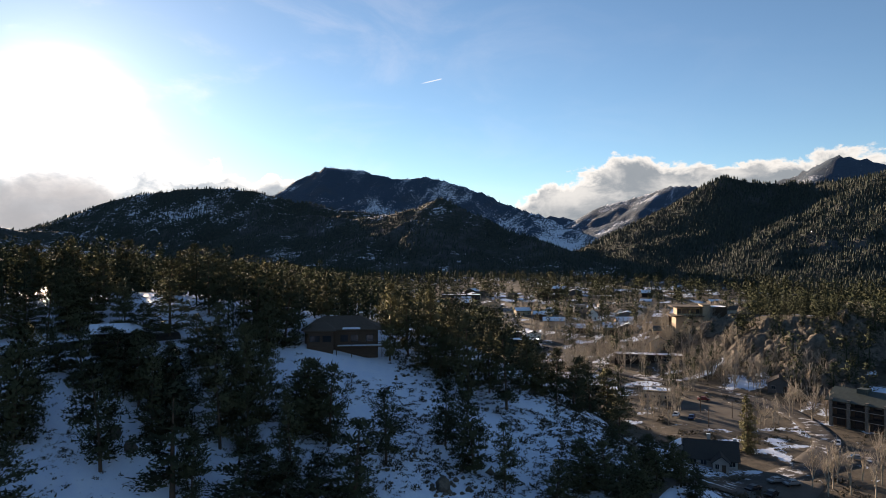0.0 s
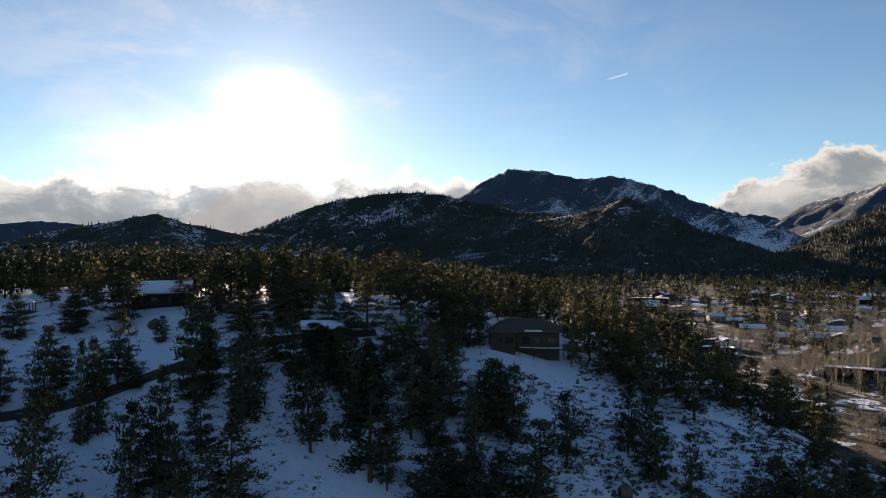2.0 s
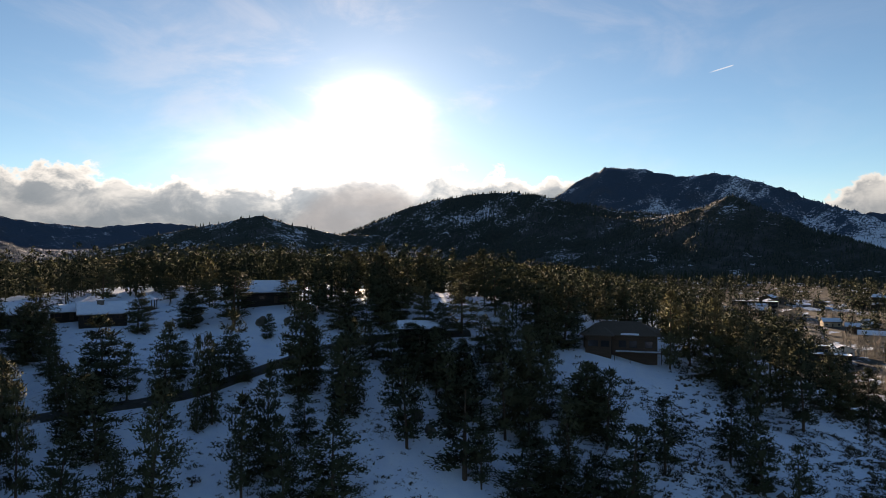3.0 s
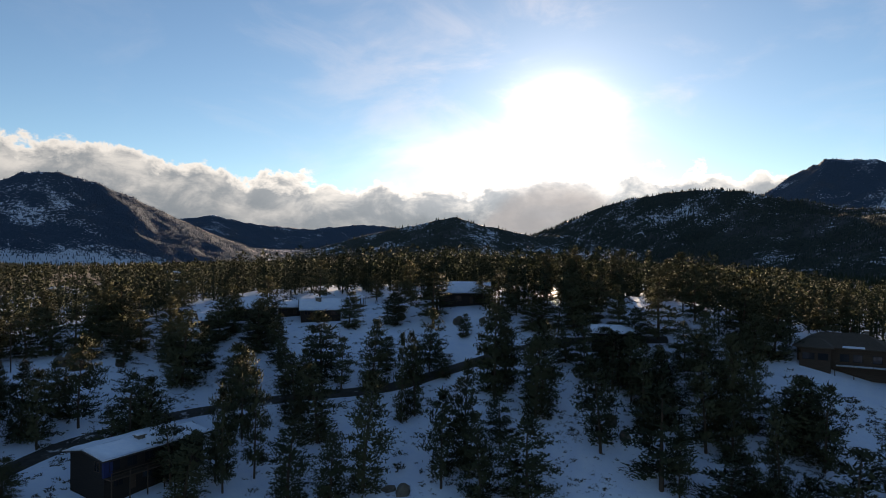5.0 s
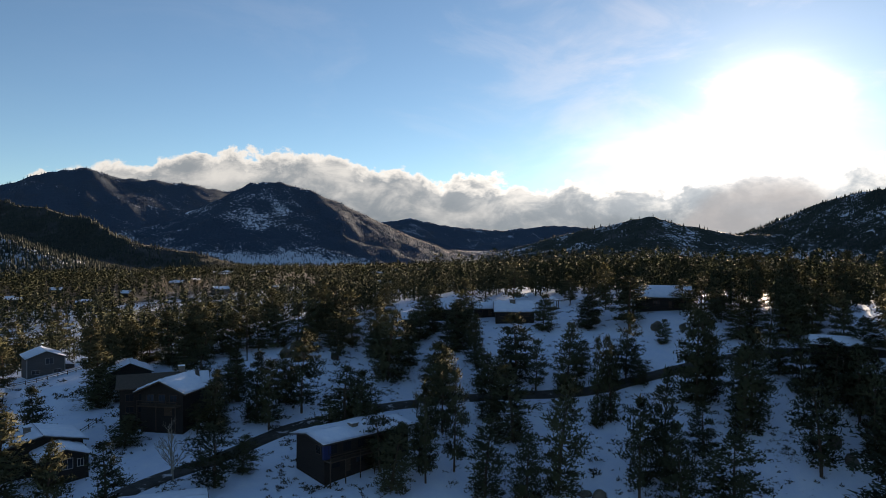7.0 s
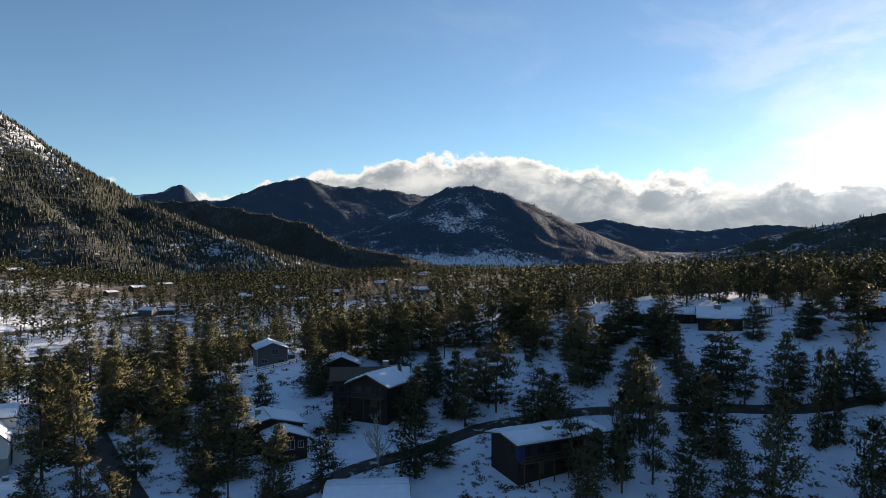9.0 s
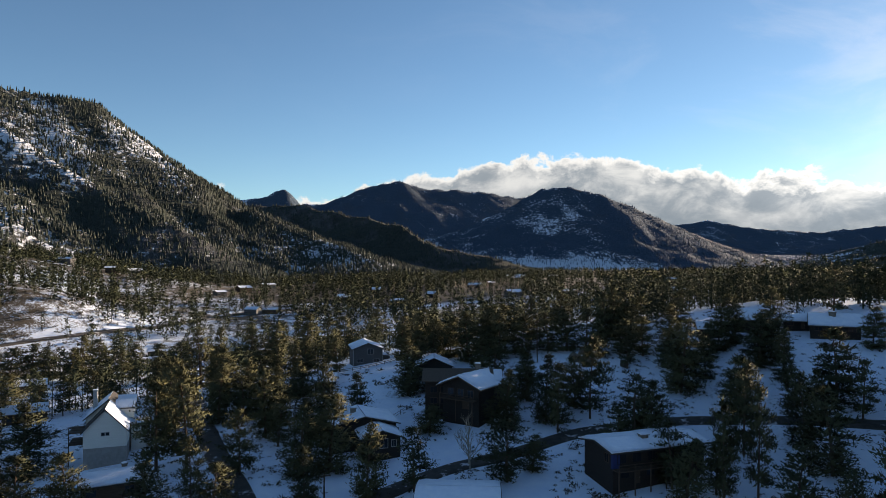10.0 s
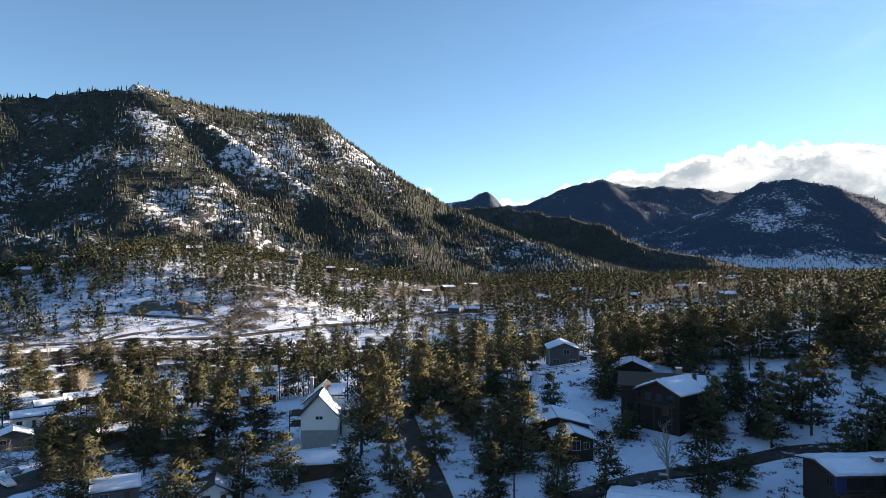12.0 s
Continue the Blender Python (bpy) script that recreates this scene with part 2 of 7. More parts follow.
MAT = {
    "ground": material("snowy_ground", ground_look, bump=0.6, bump_scale=0.6),
    "slope": material("mountain_slope", slope_look, bump=0.8, bump_scale=6.0),
    "hazed_slope": material("hazed_mountain_slope", lambda k: slope_look(k, True), bump=0.8, bump_scale=6.0),
    "needles": material("pine_needles", needles_look, rough=0.8, spec=0.12, through_light=0.04),
    "forest": material("forest_needles", forest_look, rough=0.85, spec=0.08),
    "mountain_needles": material("mountain_needles", mountain_needles_look, rough=0.9),
    "hazed_needles": material("hazed_needles", hazed_needles_look, rough=0.9),
    "bark": material("pine_bark", bark_look, bump=0.5, bump_scale=0.05),
    "snow": material("roof_snow", snow_look, bump=0.4, bump_scale=0.15),
    "asphalt": material("asphalt", road_look, bump=0.3, bump_scale=0.05),
    "paving": material("dusty_paving", plain((0.064, 0.056, 0.048), (0.105, 0.091, 0.074), 0.25, 0.92)),
    "rock": material("granite", plain((0.045, 0.038, 0.031), (0.20, 0.165, 0.125), 0.4, 0.9, 0.8), bump=0.8, bump_scale=0.5),
    "wood_dark": material("dark_stained_wood", plain((0.016, 0.012, 0.010), (0.036, 0.027, 0.021), 3.0, 0.8, 0.3, (0.2, 0.2, 6)), bump=0.3, bump_scale=0.03),
    "wood_brown": material("brown_wood_siding", plain((0.050, 0.031, 0.020), (0.100, 0.064, 0.042), 3.0, 0.8, 0.3, (0.2, 0.2, 6)), bump=0.3, bump_scale=0.03),
    "siding_navy": material("navy_painted_siding", plain((0.016, 0.026, 0.085), (0.026, 0.040, 0.13), 3.0, 0.75, 0.3, (0.2, 0.2, 8)), bump=0.3, bump_scale=0.03),
    "siding_grey": material("grey_painted_siding", plain((0.075, 0.073, 0.072), (0.125, 0.120, 0.115), 3.0, 0.75, 0.3, (0.2, 0.2, 8)), bump=0.3, bump_scale=0.03),
    "siding_white": material("white_painted_siding", plain((0.66, 0.63, 0.56), (0.78, 0.75, 0.68), 3.0, 0.7, 0.3, (0.2, 0.2, 8)), bump=0.2, bump_scale=0.02),
    "stucco_tan": material("tan_stucco", plain((0.36, 0.28, 0.19), (0.48, 0.385, 0.27), 1.2, 0.85)),
    "stucco_grey": material("grey_stucco", plain((0.26, 0.24, 0.22), (0.36, 0.33, 0.30), 1.2, 0.85)),
    "shingle": material("dark_shingle", plain((0.030, 0.028, 0.027), (0.075, 0.066, 0.058), 4.0, 0.9)),
    "shingle_brown": material("brown_shingle", plain((0.060, 0.044, 0.034), (0.12, 0.090, 0.066), 4.0, 0.9)),
    "roof_green": material("green_metal_roof", plain((0.040, 0.052, 0.045), (0.070, 0.085, 0.072), 1.0, 0.6)),
    "trim": material("pale_trim", plain((0.30, 0.29, 0.27), (0.44, 0.42, 0.39), 3.0, 0.7)),
    "glass": material("window_glass", lambda k: ((0.02, 0.023, 0.028), 0.08, None), spec=0.6),
    "stone": material("chimney_stone", plain((0.10, 0.085, 0.07), (0.26, 0.22, 0.18), 3.0, 0.9)),
    "twig": material("bare_twigs", plain((0.24, 0.205, 0.16), (0.40, 0.35, 0.28), 0.4, 0.9, 0.3, (1, 1, 1), 0.2, 0.3)),
    "aspen": material("pale_bark", plain((0.24, 0.20, 0.15), (0.42, 0.36, 0.28), 2.0, 0.85)),
    "scrub": material("dry_scrub", plain((0.035, 0.030, 0.020), (0.10, 0.082, 0.050), 0.6, 0.9)),
    "steel": material("grey_steel", plain((0.20, 0.20, 0.20), (0.30, 0.30, 0.30), 2.0, 0.5)),
    "rubber": material("black_rubber", plain((0.012, 0.012, 0.012), (0.03, 0.03, 0.03), 2.0, 0.9)),
}

# ---- the land ----
GRID = np.random.RandomState(7).rand(256, 256)


def value_noise(x, y):
    xi, yi = np.floor(x).astype(int), np.floor(y).astype(int)
    u, v = x - xi, y - yi
    u, v = u * u * (3 - 2 * u), v * v * (3 - 2 * v)
    a, b, c, d = GRID[xi % 256, yi % 256], GRID[(xi + 1) % 256, yi % 256], GRID[xi % 256, (yi + 1) % 256], GRID[(xi + 1) % 256, (yi + 1) % 256]
    return (a * (1 - u) + b * u) * (1 - v) + (c * (1 - u) + d * u) * v


def fbm(x, y, octaves=5, gain=0.5):
    """Fractal noise about 0, within -0.5 and 0.5."""
    total, size, norm = 0, 1.0, 0.0
    for i in range(octaves):
        total = total + size * (value_noise(x * 2.03 ** i + 17.3 * i, y * 2.03 ** i + 9.1 * i) - 0.5)
        norm += size
        size *= gain
    return total / norm


def smooth(v, low, high):
    v = np.clip((v - low) / (high - low), 0, 1)
    return v * v * (3 - 2 * v)


# Rounded swells that make up the hill: x, y, height, reach.
SWELLS = [
    (-21, 149, 3.7, 60), (-99, 185, 12.2, 80), (-122, 146, -7.7, 60), (-187, 117, 16.2, 80), (-199, 17, 6.6, 70), (-113, 41, 3.0, 60),
    (-160, -58, 6.2, 90), (-244, 291, 16.0, 160), (-98, 367, 7.2, 140), (-408, 190, 3.4, 180), (-591, -104, -18.9, 250), (0, 0, 3.9, 140),
    (34, 126, -5.1, 60), (-450, 779, 31.9, 400), (-985, 174, 28.4, 400), (-77, 92, -9.8, 50), (49, 276, 4.3, 100), (-573, -402, 9.2, 300),
    (-49, 152, 14.5, 50), (-139, 80, 0.4, 50), (21, 174, 1.4, 40), (-22, 249, 3.1, 60), (75, 141, 4.6, 60),
]
SWELLS += [
    (-743, -347, 17.3, 180), (-406, -109, -2.5, 110), (-364, -210, 2.1, 110), (-109, 406, 2.1, 110), (0, -150, -0.3, 150), (-66, 140, 8.3, 35),
    (-157, 33, -7.2, 40), (-170, 170, 4.1, 60), (-41, 113, -15.1, 40), (-20, 229, -4.5, 50), (-117, 109, 1.7, 40),
    (-515, -195, 15, 34), (-520, -265, 13, 50), (-500, -340, 14, 60),
    (-640, -330, 20, 110), (-720, -200, 12, 110), (-790, -430, 22, 150), (-600, -420, 14, 90),
]


KNOLLS = [(152, 395, 9, 34), (166, 345, 11, 26), (176, 306, 13, 24), (240, 300, 10, 60), (215, 400, 7, 60), (300, 420, 8, 90)]


def town_side(x, y):
    """0 on the hill, 1 on the flat valley floor with the town."""
    return smooth((x - 70) * 0.958 + (y - 80) * 0.287 + 10 * fbm(x / 40, y / 40, 3), -24, 38)


def land(x, y):
    x, y = np.asarray(x, float), np.asarray(y, float)
    hill = 2.0 + sum(h * np.exp(-((x - a) ** 2 + (y - b) ** 2) / (2 * w * w)) for a, b, h, w in SWELLS)
    r = np.hypot(x, y)
    far = smooth(r, 700, 1500)
    hill = hill * (1 - far) + 22 * far
    # the town's floor, and the granite knoll beside it
    floor = 1.0 + 0.022 * np.maximum(r - 380, 0) * (1 - far) + 20 * far
    floor = floor + sum(h * np.exp(-((x - a) ** 2 + (y - b) ** 2) / (2 * w * w)) for a, b, h, w in KNOLLS)
    m = town_side(x, y)
    z = hill * (1 - m) + floor * m
    rough = 1.1 * fbm(x / 16, y / 16, 3) * (1 - m) + 2.6 * fbm(x / 60, y / 60, 3) * (1 - 0.8 * m)
    return z + rough * smooth(2500 - r, 0, 1500)


def mesh_of(name, verts, faces, mat, attribute=None, smooth_shade=False, normals=None):
    """A mesh from arrays of vertices and of triangles or quads."""
    me = bpy.data.meshes.new(name)
    verts, faces = np.asarray(verts, np.float32), np.asarray(faces, np.int32)
    n = faces.shape[1]
    me.vertices.add(len(verts))
    me.vertices.foreach_set("co", verts.ravel())
    me.loops.add(faces.size)
    me.loops.foreach_set("vertex_index", faces.ravel())
    me.polygons.add(len(faces))
    me.polygons.foreach_set("loop_start", np.arange(0, faces.size, n, dtype=np.int32))
    if smooth_shade:
        me.polygons.foreach_set("use_smooth", np.ones(len(faces), bool))
    if attribute is not None:
        me.attributes.new("snow", "FLOAT", "POINT").data.foreach_set("value", np.asarray(attribute, np.float32))
    me.update(calc_edges=True)
    if normals is not None:
        me.normals_split_custom_set_from_vertices(np.asarray(normals, np.float32))
    if mat:
        me.materials.append(MAT[mat])
    return me


def sheet(nu, nv):
    i, j = np.meshgrid(np.arange(nu - 1), np.arange(nv - 1), indexing="ij")
    a = (i * nv + j).ravel()
    return np.stack([a, a + nv, a + nv + 1, a + 1], -1)


# open snow between the trees of the hill: x, y, reach
def polar(az, r):
    return -r * math.sin(radians(az)), r * math.cos(radians(az))


def snow_cover(x, y):
    m = town_side(x, y)
    r = np.hypot(x, y)
    hill = 0.60 + 0.10 * fbm(x / 30, y / 30, 3)
    valley = 0.365 + 0.6 * fbm(x / 26, y / 26, 3) + 0.9 * fbm(x / 6, y / 6, 3)
    west = smooth(-x - 250, 0, 120) * smooth(300 - y, 0, 200)
    hill = hill * (1 - west) + west * (0.515 + 0.22 * fbm(x / 40 + 5, y / 40, 3))
    hill = hill - 0.20 * smooth(r, 560, 800) * smooth(y + 60, -80, 80) - 0.08 * smooth(r, 500, 900)
    # trodden yards of the village, half melted
    yards = np.exp(-((x + 182) ** 2 + (y + 142) ** 2) / (2 * 42 ** 2))
    hill = hill - yards * (0.17 - 0.5 * fbm(x / 9 + 2, y / 9, 3))
    m = town_side(x - 11, y)
    m = np.clip(m + 0.9 * fbm(x / 9, y / 9, 3) * np.sin(np.pi * m), 0, 1)
    return hill * (1 - m) + valley * m


def build_ground():
    n = 380
    u = np.linspace(-1, 1, n)
    s = 66 * np.sinh(5 * u)
    X, Y = np.meshgrid(-60 + s, 110 + s, indexing="ij")
    x, y = X.ravel(), Y.ravel()
    ob = new("ground", mesh_of("ground", np.stack([x, y, land(x, y)], -1), sheet(n, n), "ground", snow_cover(x, y), True))
    tagged(ob, "snow-patched mountain valley ground with dry grass and soil", "ground", kind="structure")


build_ground()


# ---- mountains: a ridge line of summits (x, y, z) with slopes falling away on both sides ----
def ridge_surface(ridge, width, x, y, seed, relief):
    """Height of a mountain over the valley, and how near to its crest a place is (1 on it)."""
    best = np.full(x.shape, -1e9)
    wob = 1 + 0.22 * fbm(x / (width * 0.35) + seed, y / (width * 0.35) + 3 * seed, 4)
    crest = np.zeros(x.shape)
    for (ax, ay, az), (bx, by, bz) in zip(ridge[:-1], ridge[1:]):
        dx, dy = bx - ax, by - ay
        t = np.clip(((x - ax) * dx + (y - ay) * dy) / (dx * dx + dy * dy), 0, 1)
        top = az + (bz - az) * t
        w = width * (0.35 + 0.65 * np.clip(top / max(p[2] for p in ridge), 0, 1))
        u = np.hypot(x - ax - dx * t, y - ay - dy * t) / (w * wob)
        z = top * np.where(u < 1, np.clip(1 - u, 0, 1) ** 1.45, 1 - u)
        crest = np.where(z > best, np.clip(1 - u, 0, 1), crest)
        best = np.maximum(best, z)
    ribs = 1 - 2 * np.abs(fbm(x / (width * 0.22) + seed * 5, y / (width * 0.22) - seed, 5, 0.55)) * 2
    fine = fbm(x / 60 + seed, y / 60, 5, 0.7)
    fade = np.clip(1.1 - crest, 0.12, 1)
    return best + relief * (ribs - 0.65) * fade * np.clip(best / 60, 0, 1) + relief * 0.5 * fine * np.clip(best / 40, 0, 1), crest


MOUNTAINS = []


def mountain(name, label, ridge, width, cell, snow, relief, base=22, seed=1.0, drifts=()):
    """drifts: places with more snow than the rest, or less if negative, as x, y, reach and how much."""
    pts = np.array(ridge)
    lo, hi = pts[:, :2].min(0) - width * 1.25, pts[:, :2].max(0) + width * 1.25
    xs, ys = np.arange(lo[0], hi[0], cell), np.arange(lo[1], hi[1], cell)
    X, Y = np.meshgrid(xs, ys, indexing="ij")
    x, y = X.ravel(), Y.ravel()
    h, crest = ridge_surface([(a, b, c - base) for a, b, c in ridge], width, x, y, seed, relief)
    z = base - 6 + h
    q = sheet(len(xs), len(ys))
    q = q[(z[q].max(1) > land(x[q].mean(1), y[q].mean(1)) - 8)]
    used = np.unique(q)
    back = np.zeros(len(x), int)
    back[used] = np.arange(len(used))
    gx, gy = np.gradient(z.reshape(X.shape), cell)
    steep = np.hypot(gx, gy).ravel()
    cover = snow + 0.25 * fbm(x / 130 + seed, y / 130, 4) + 0.25 * fbm(x / 34 + seed, y / 34, 3) - 0.12 * (steep - 0.5)
    for a, b, reach, more in drifts:
        cover = cover + more * np.exp(-((x - a) ** 2 + (y - b) ** 2) / (2 * reach ** 2))
    # beyond 2450 m the slope colour carries painted-in haze
    me = mesh_of(name, np.stack([x, y, z], -1)[used], back[q], "hazed_slope" if np.hypot(pts[:, 0], pts[:, 1]).mean() > 2450 else "slope", cover[used], True)
    ob = tagged(new(name, me), label, "mountain", kind="structure")
    MOUNTAINS.append((ridge, width, seed, relief, base, lo, hi, gx, gy, xs, ys, z.reshape(X.shape), cover.reshape(X.shape)))
    return ob


def summit(az, r, el):
    """A summit by bearing (degrees left of +y), distance and the angle at which it stands over the drone."""
    x, y = polar(az, r)
    return x, y, EYE + r * math.tan(radians(el))


def ridge_by(*rows):
    return [summit(*row) for row in rows]


mountain("mountain_mesa", "long flat-topped mountain with dark forest and snowy flank",
         ridge_by((22, 4300, 4.07), (13, 3900, 4.72), (11.5, 3700, 6.22), (9.4, 3600, 7.01), (8, 3600, 6.83), (4, 3500, 6.25), (1, 3400, 6.24), (-2, 3300, 5.42), (-5.5, 3200, 4.10), (-10, 2900, 2.18), (-14, 2600, 0.50)), 850, 26, 0.43, 60, seed=1.3, drifts=[(*polar(-3, 2800), 200, 0.06), (*polar(-8, 2500), 260, 0.14), (*polar(2, 3100), 150, 0.05)])
mountain("mountain_pyramid", "dark forested rocky hill with a pointed top above the town",
         ridge_by((14, 1750, 3.35), (9, 1650, 2.95), (5, 1550, 3.22), (2.2, 1500, 3.73), (0.3, 1480, 4.66), (-2.5, 1420, 3.33), (-5, 1350, 2.10), (-9, 1250, 0.72), (-13, 1150, -0.78)), 400, 13, 0.37, 28, seed=2.1)
mountain("mountain_rounded", "broad rounded hill with pines and snow patches",
         ridge_by((36, 2300, 0.70), (31, 2250, 1.86), (27, 2200, 3.57), (24, 2150, 4.50), (20, 2100, 5.16), (17, 2050, 5.16), (14.5, 2000, 4.75), (11, 1950, 3.95), (5, 1900, 3.10)), 560, 16, 0.405, 34, seed=3.7)
mountain("mountain_east", "steep dark mountain with crags and pines",
         ridge_by((-12, 1250, -1.20), (-14.5, 1300, -1.20), (-18, 1380, 3.39), (-20.5, 1400, 1.74), (-22.3, 1400, 5.98), (-24.5, 1420, 5.34), (-27, 1420, 5.27), (-30, 1350, 5.28), (-33, 1250, 5.90), (-42, 1200, 6.44)), 420, 13, 0.14, 30, seed=4.4)
mountain("mountain_far_peak", "distant snow-capped peak",
         ridge_by((-24, 3600, 4.68), (-27.5, 3500, 5.83), (-30.2, 3400, 7.00), (-32, 3400, 6.45), (-35, 3400, 5.53), (-42, 3400, 5.14)), 900, 28, 0.42, 60, seed=5.2)
mountain("mountain_far_ridge", "distant blue ridge with snowfields",
         ridge_by((-9, 4600, 2.92), (-11, 4600, 2.61), (-13, 4500, 3.68), (-16, 4400, 4.40), (-18.5, 4300, 5.26), (-21, 4200, 5.07), (-26, 4200, 5.00)), 900, 28, 0.43, 60, seed=6.6)
mountain("mountain_knob", "low forested knob in the middle distance",
         ridge_by((50, 2100, 0.41), (45.5, 2050, 1.67), (41.5, 2000, 2.46), (38.2, 1950, 3.23), (36, 1950, 2.42), (32, 1950, 1.66), (27, 1950, 1.49)), 430, 13, 0.42, 26, seed=7.9)
mountain("mountain_dome", "dome-shaped forested mountain with snow bands at its foot",
         ridge_by((50, 3000, 0.26), (55, 2800, 0.38), (58.5, 2700, 1.79), (62.5, 2650, 3.75), (66, 2600, 5.25), (68.6, 2600, 5.96), (71, 2600, 5.82), (74, 2600, 4.18), (78, 2600, 2.34), (84, 2500, 0.81)), 620, 20, 0.425, 26, seed=9.1, drifts=[(*polar(a, 2060), 60, 0.09) for a in (56, 58, 60, 62, 64, 66, 68, 70, 72, 74, 76, 78, 80, 82)]
         # the negative ones bare the right flank, darkened in place of its shade
         + [(*polar(a, r), 150, -0.13) for a, r in ((61.5, 2480), (59, 2420), (56.5, 2380))] + [(*polar(a, r), 60, 0.03) for a, r in ((66.5, 2470), (69, 2450), (71.5, 2460), (68, 2330))])
mountain("mountain_long", "long dark forested ridge behind a domed mountain",
         ridge_by((66, 4200, 4.09), (70, 4000, 4.48), (74, 3800, 5.26), (78, 3700, 5.71), (81, 3600, 5.77), (82.7, 3600, 6.51), (86, 3500, 5.84), (89, 3500, 4.53), (92, 3400, 3.63), (97, 3300, 3.00)), 900, 26, 0.375, 36, seed=10.6)
mountain("mountain_tip", "small distant rocky peak",
         ridge_by((88.5, 4400, 4.48), (91, 4400, 4.50), (92.3, 4400, 5.76), (93.6, 4400, 5.07), (97, 4400, 4.36)), 500, 18, 0.46, 60, seed=11.2)
mountain("mountain_shoulder", "low forested shoulder ridge with outcrops",
         ridge_by((99, 1900, 4.34), (95, 1900, 4.40), (91, 1850, 4.55), (87.5, 1750, 3.68), (84, 1650, 3.28), (80, 1500, 1.23), (75, 1400, 0.29)), 330, 14, 0.26, 40, seed=12.4)
mountain("mountain_west", "big mountain with pines, granite cliffs and snow",
         ridge_by((140, 1250, 11.00), (132, 1270, 11.57), (127, 1280, 11.80), (120.2, 1260, 13.54), (116, 1300, 12.36), (112, 1350, 12.17), (106.5, 1400, 11.92), (104, 1400, 9.29), (101.5, 1400, 5.32), (99, 1350, 3.15), (95, 1250, 4.34), (89, 1150, 1.62), (84, 1050, -0.57)), 560, 13, 0.43, 36, seed=13.8, drifts=[(*polar(111, 1130), 40, 0.10), (*polar(112, 1250), 50, 0.09), (*polar(115.5, 1230), 50, 0.10), (*polar(118.5, 1180), 50, 0.09), (*polar(108, 1290), 50, 0.08), (*polar(105, 1330), 40, 0.10), (*polar(102, 1330), 40, 0.10), (*polar(119, 900), 50, 0.03)])
mountain("mountain_low_far", "low hazy hills at the far end of the valley",
         ridge_by((63, 4000, 2.06), (58, 3900, 3.01), (55, 3900, 2.36), (50, 4000, 1.98), (46, 4100, 2.37), (42, 4200, 2.06), (36, 4300, 1.84)), 600, 28, 0.38, 36, seed=14.5)
mountain("mountain_spur", "granite spur with sunlit snow and scattered pines",
         ridge_by((120.0, 1230, 13.3), (116.5, 1190, 11.6), (113.5, 1150, 10.2), (111.7, 1120, 9.2), (109.6, 1090, 7.6), (106, 1050, 5.4), (103, 1020, 3.9), (100, 990, 2.3), (97.5, 960, 0.6)), 390, 11, 0.39, 22, seed=15.7,
         drifts=[(*polar(a, r), 36, m) for a, r, m in ((117, 1180, 0.07), (114, 1140, 0.08), (112, 1105, 0.085), (110.5, 1080, 0.08), (108, 1060, 0.07), (105, 1030, 0.06))])

# ---- roads and paved lots ----
LANE = [(-92, -26), (-100, -14), (-112, 2), (-120, 14), (-126, 30), (-131, 45), (-130, 57), (-126, 68), (-121, 80), (-113, 93), (-104, 104), (-97, 116), (-87, 131), (-76, 140), (-58, 150)]
TRACK = [(-92, -14), (-108.8, -18), (-122, -21.4), (-140, -26.6), (-167.7, -33.9), (-207.9, -42.4), (-250, -52), (-330, -67), (-380, -95)]
HIGHWAY = [(-345, -400), (-368, -327), (-381, -294), (-391, -264), (-403, -246), (-412, -222), (-428, -196), (-446, -178), (-470, -154), (-506, -128), (-558, -95), (-610, -40), (-660, 60)]
SPUR = [(-240, -246), (-300, -248), (-336, -250), (-360, -253), (-388, -258)]
UPPER = [(-394, -262), (-412, -252), (-429, -235), (-442, -221), (-449, -214), (-454, -219), (-453, -230), (-450, -248), (-447, -266), (-444, -285), (-440, -310)]
STREET = [(30, 118), (60, 155), (85, 175), (102, 185), (128, 197), (175, 222), (240, 262)]
AVENUE = [(100, 187), (118, 210), (122, 250), (104, 290), (80, 330), (62, 400), (52, 500), (60, 640)]
LANEWAY = [(-127, -115), (-132, -112), (-140, -111), (-148, -108), (-157, -107), (-185, -120), (-217, -137), (-246, -149)]
ROADS = [("road_village", LANEWAY, 11.0), ("road_lane", LANE, 4.3), ("road_track", TRACK, 4.6), ("road_highway", HIGHWAY, 10.0), ("road_spur", SPUR, 8.0), ("road_upper", UPPER, 6.0), ("road_street", STREET, 9.0), ("road_avenue", AVENUE, 8.0)]


def spline(points, step):
    """Evenly spaced places along a smooth line through the points."""
    p = np.array(points, float)
    p = np.vstack([2 * p[0] - p[1], p, 2 * p[-1] - p[-2]])
    out = []
    for a, b, c, d in zip(p[:-3], p[1:-2], p[2:-1], p[3:]):
        for t in np.linspace(0, 1, max(2, int(np.hypot(*(c - b)) / step)), endpoint=False):
            out.append(0.5 * ((2 * b) + (c - a) * t + (2 * a - 5 * b + 4 * c - d) * t * t + (3 * b - a - 3 * c + d) * t ** 3))
    return np.array(out + [p[-2]])


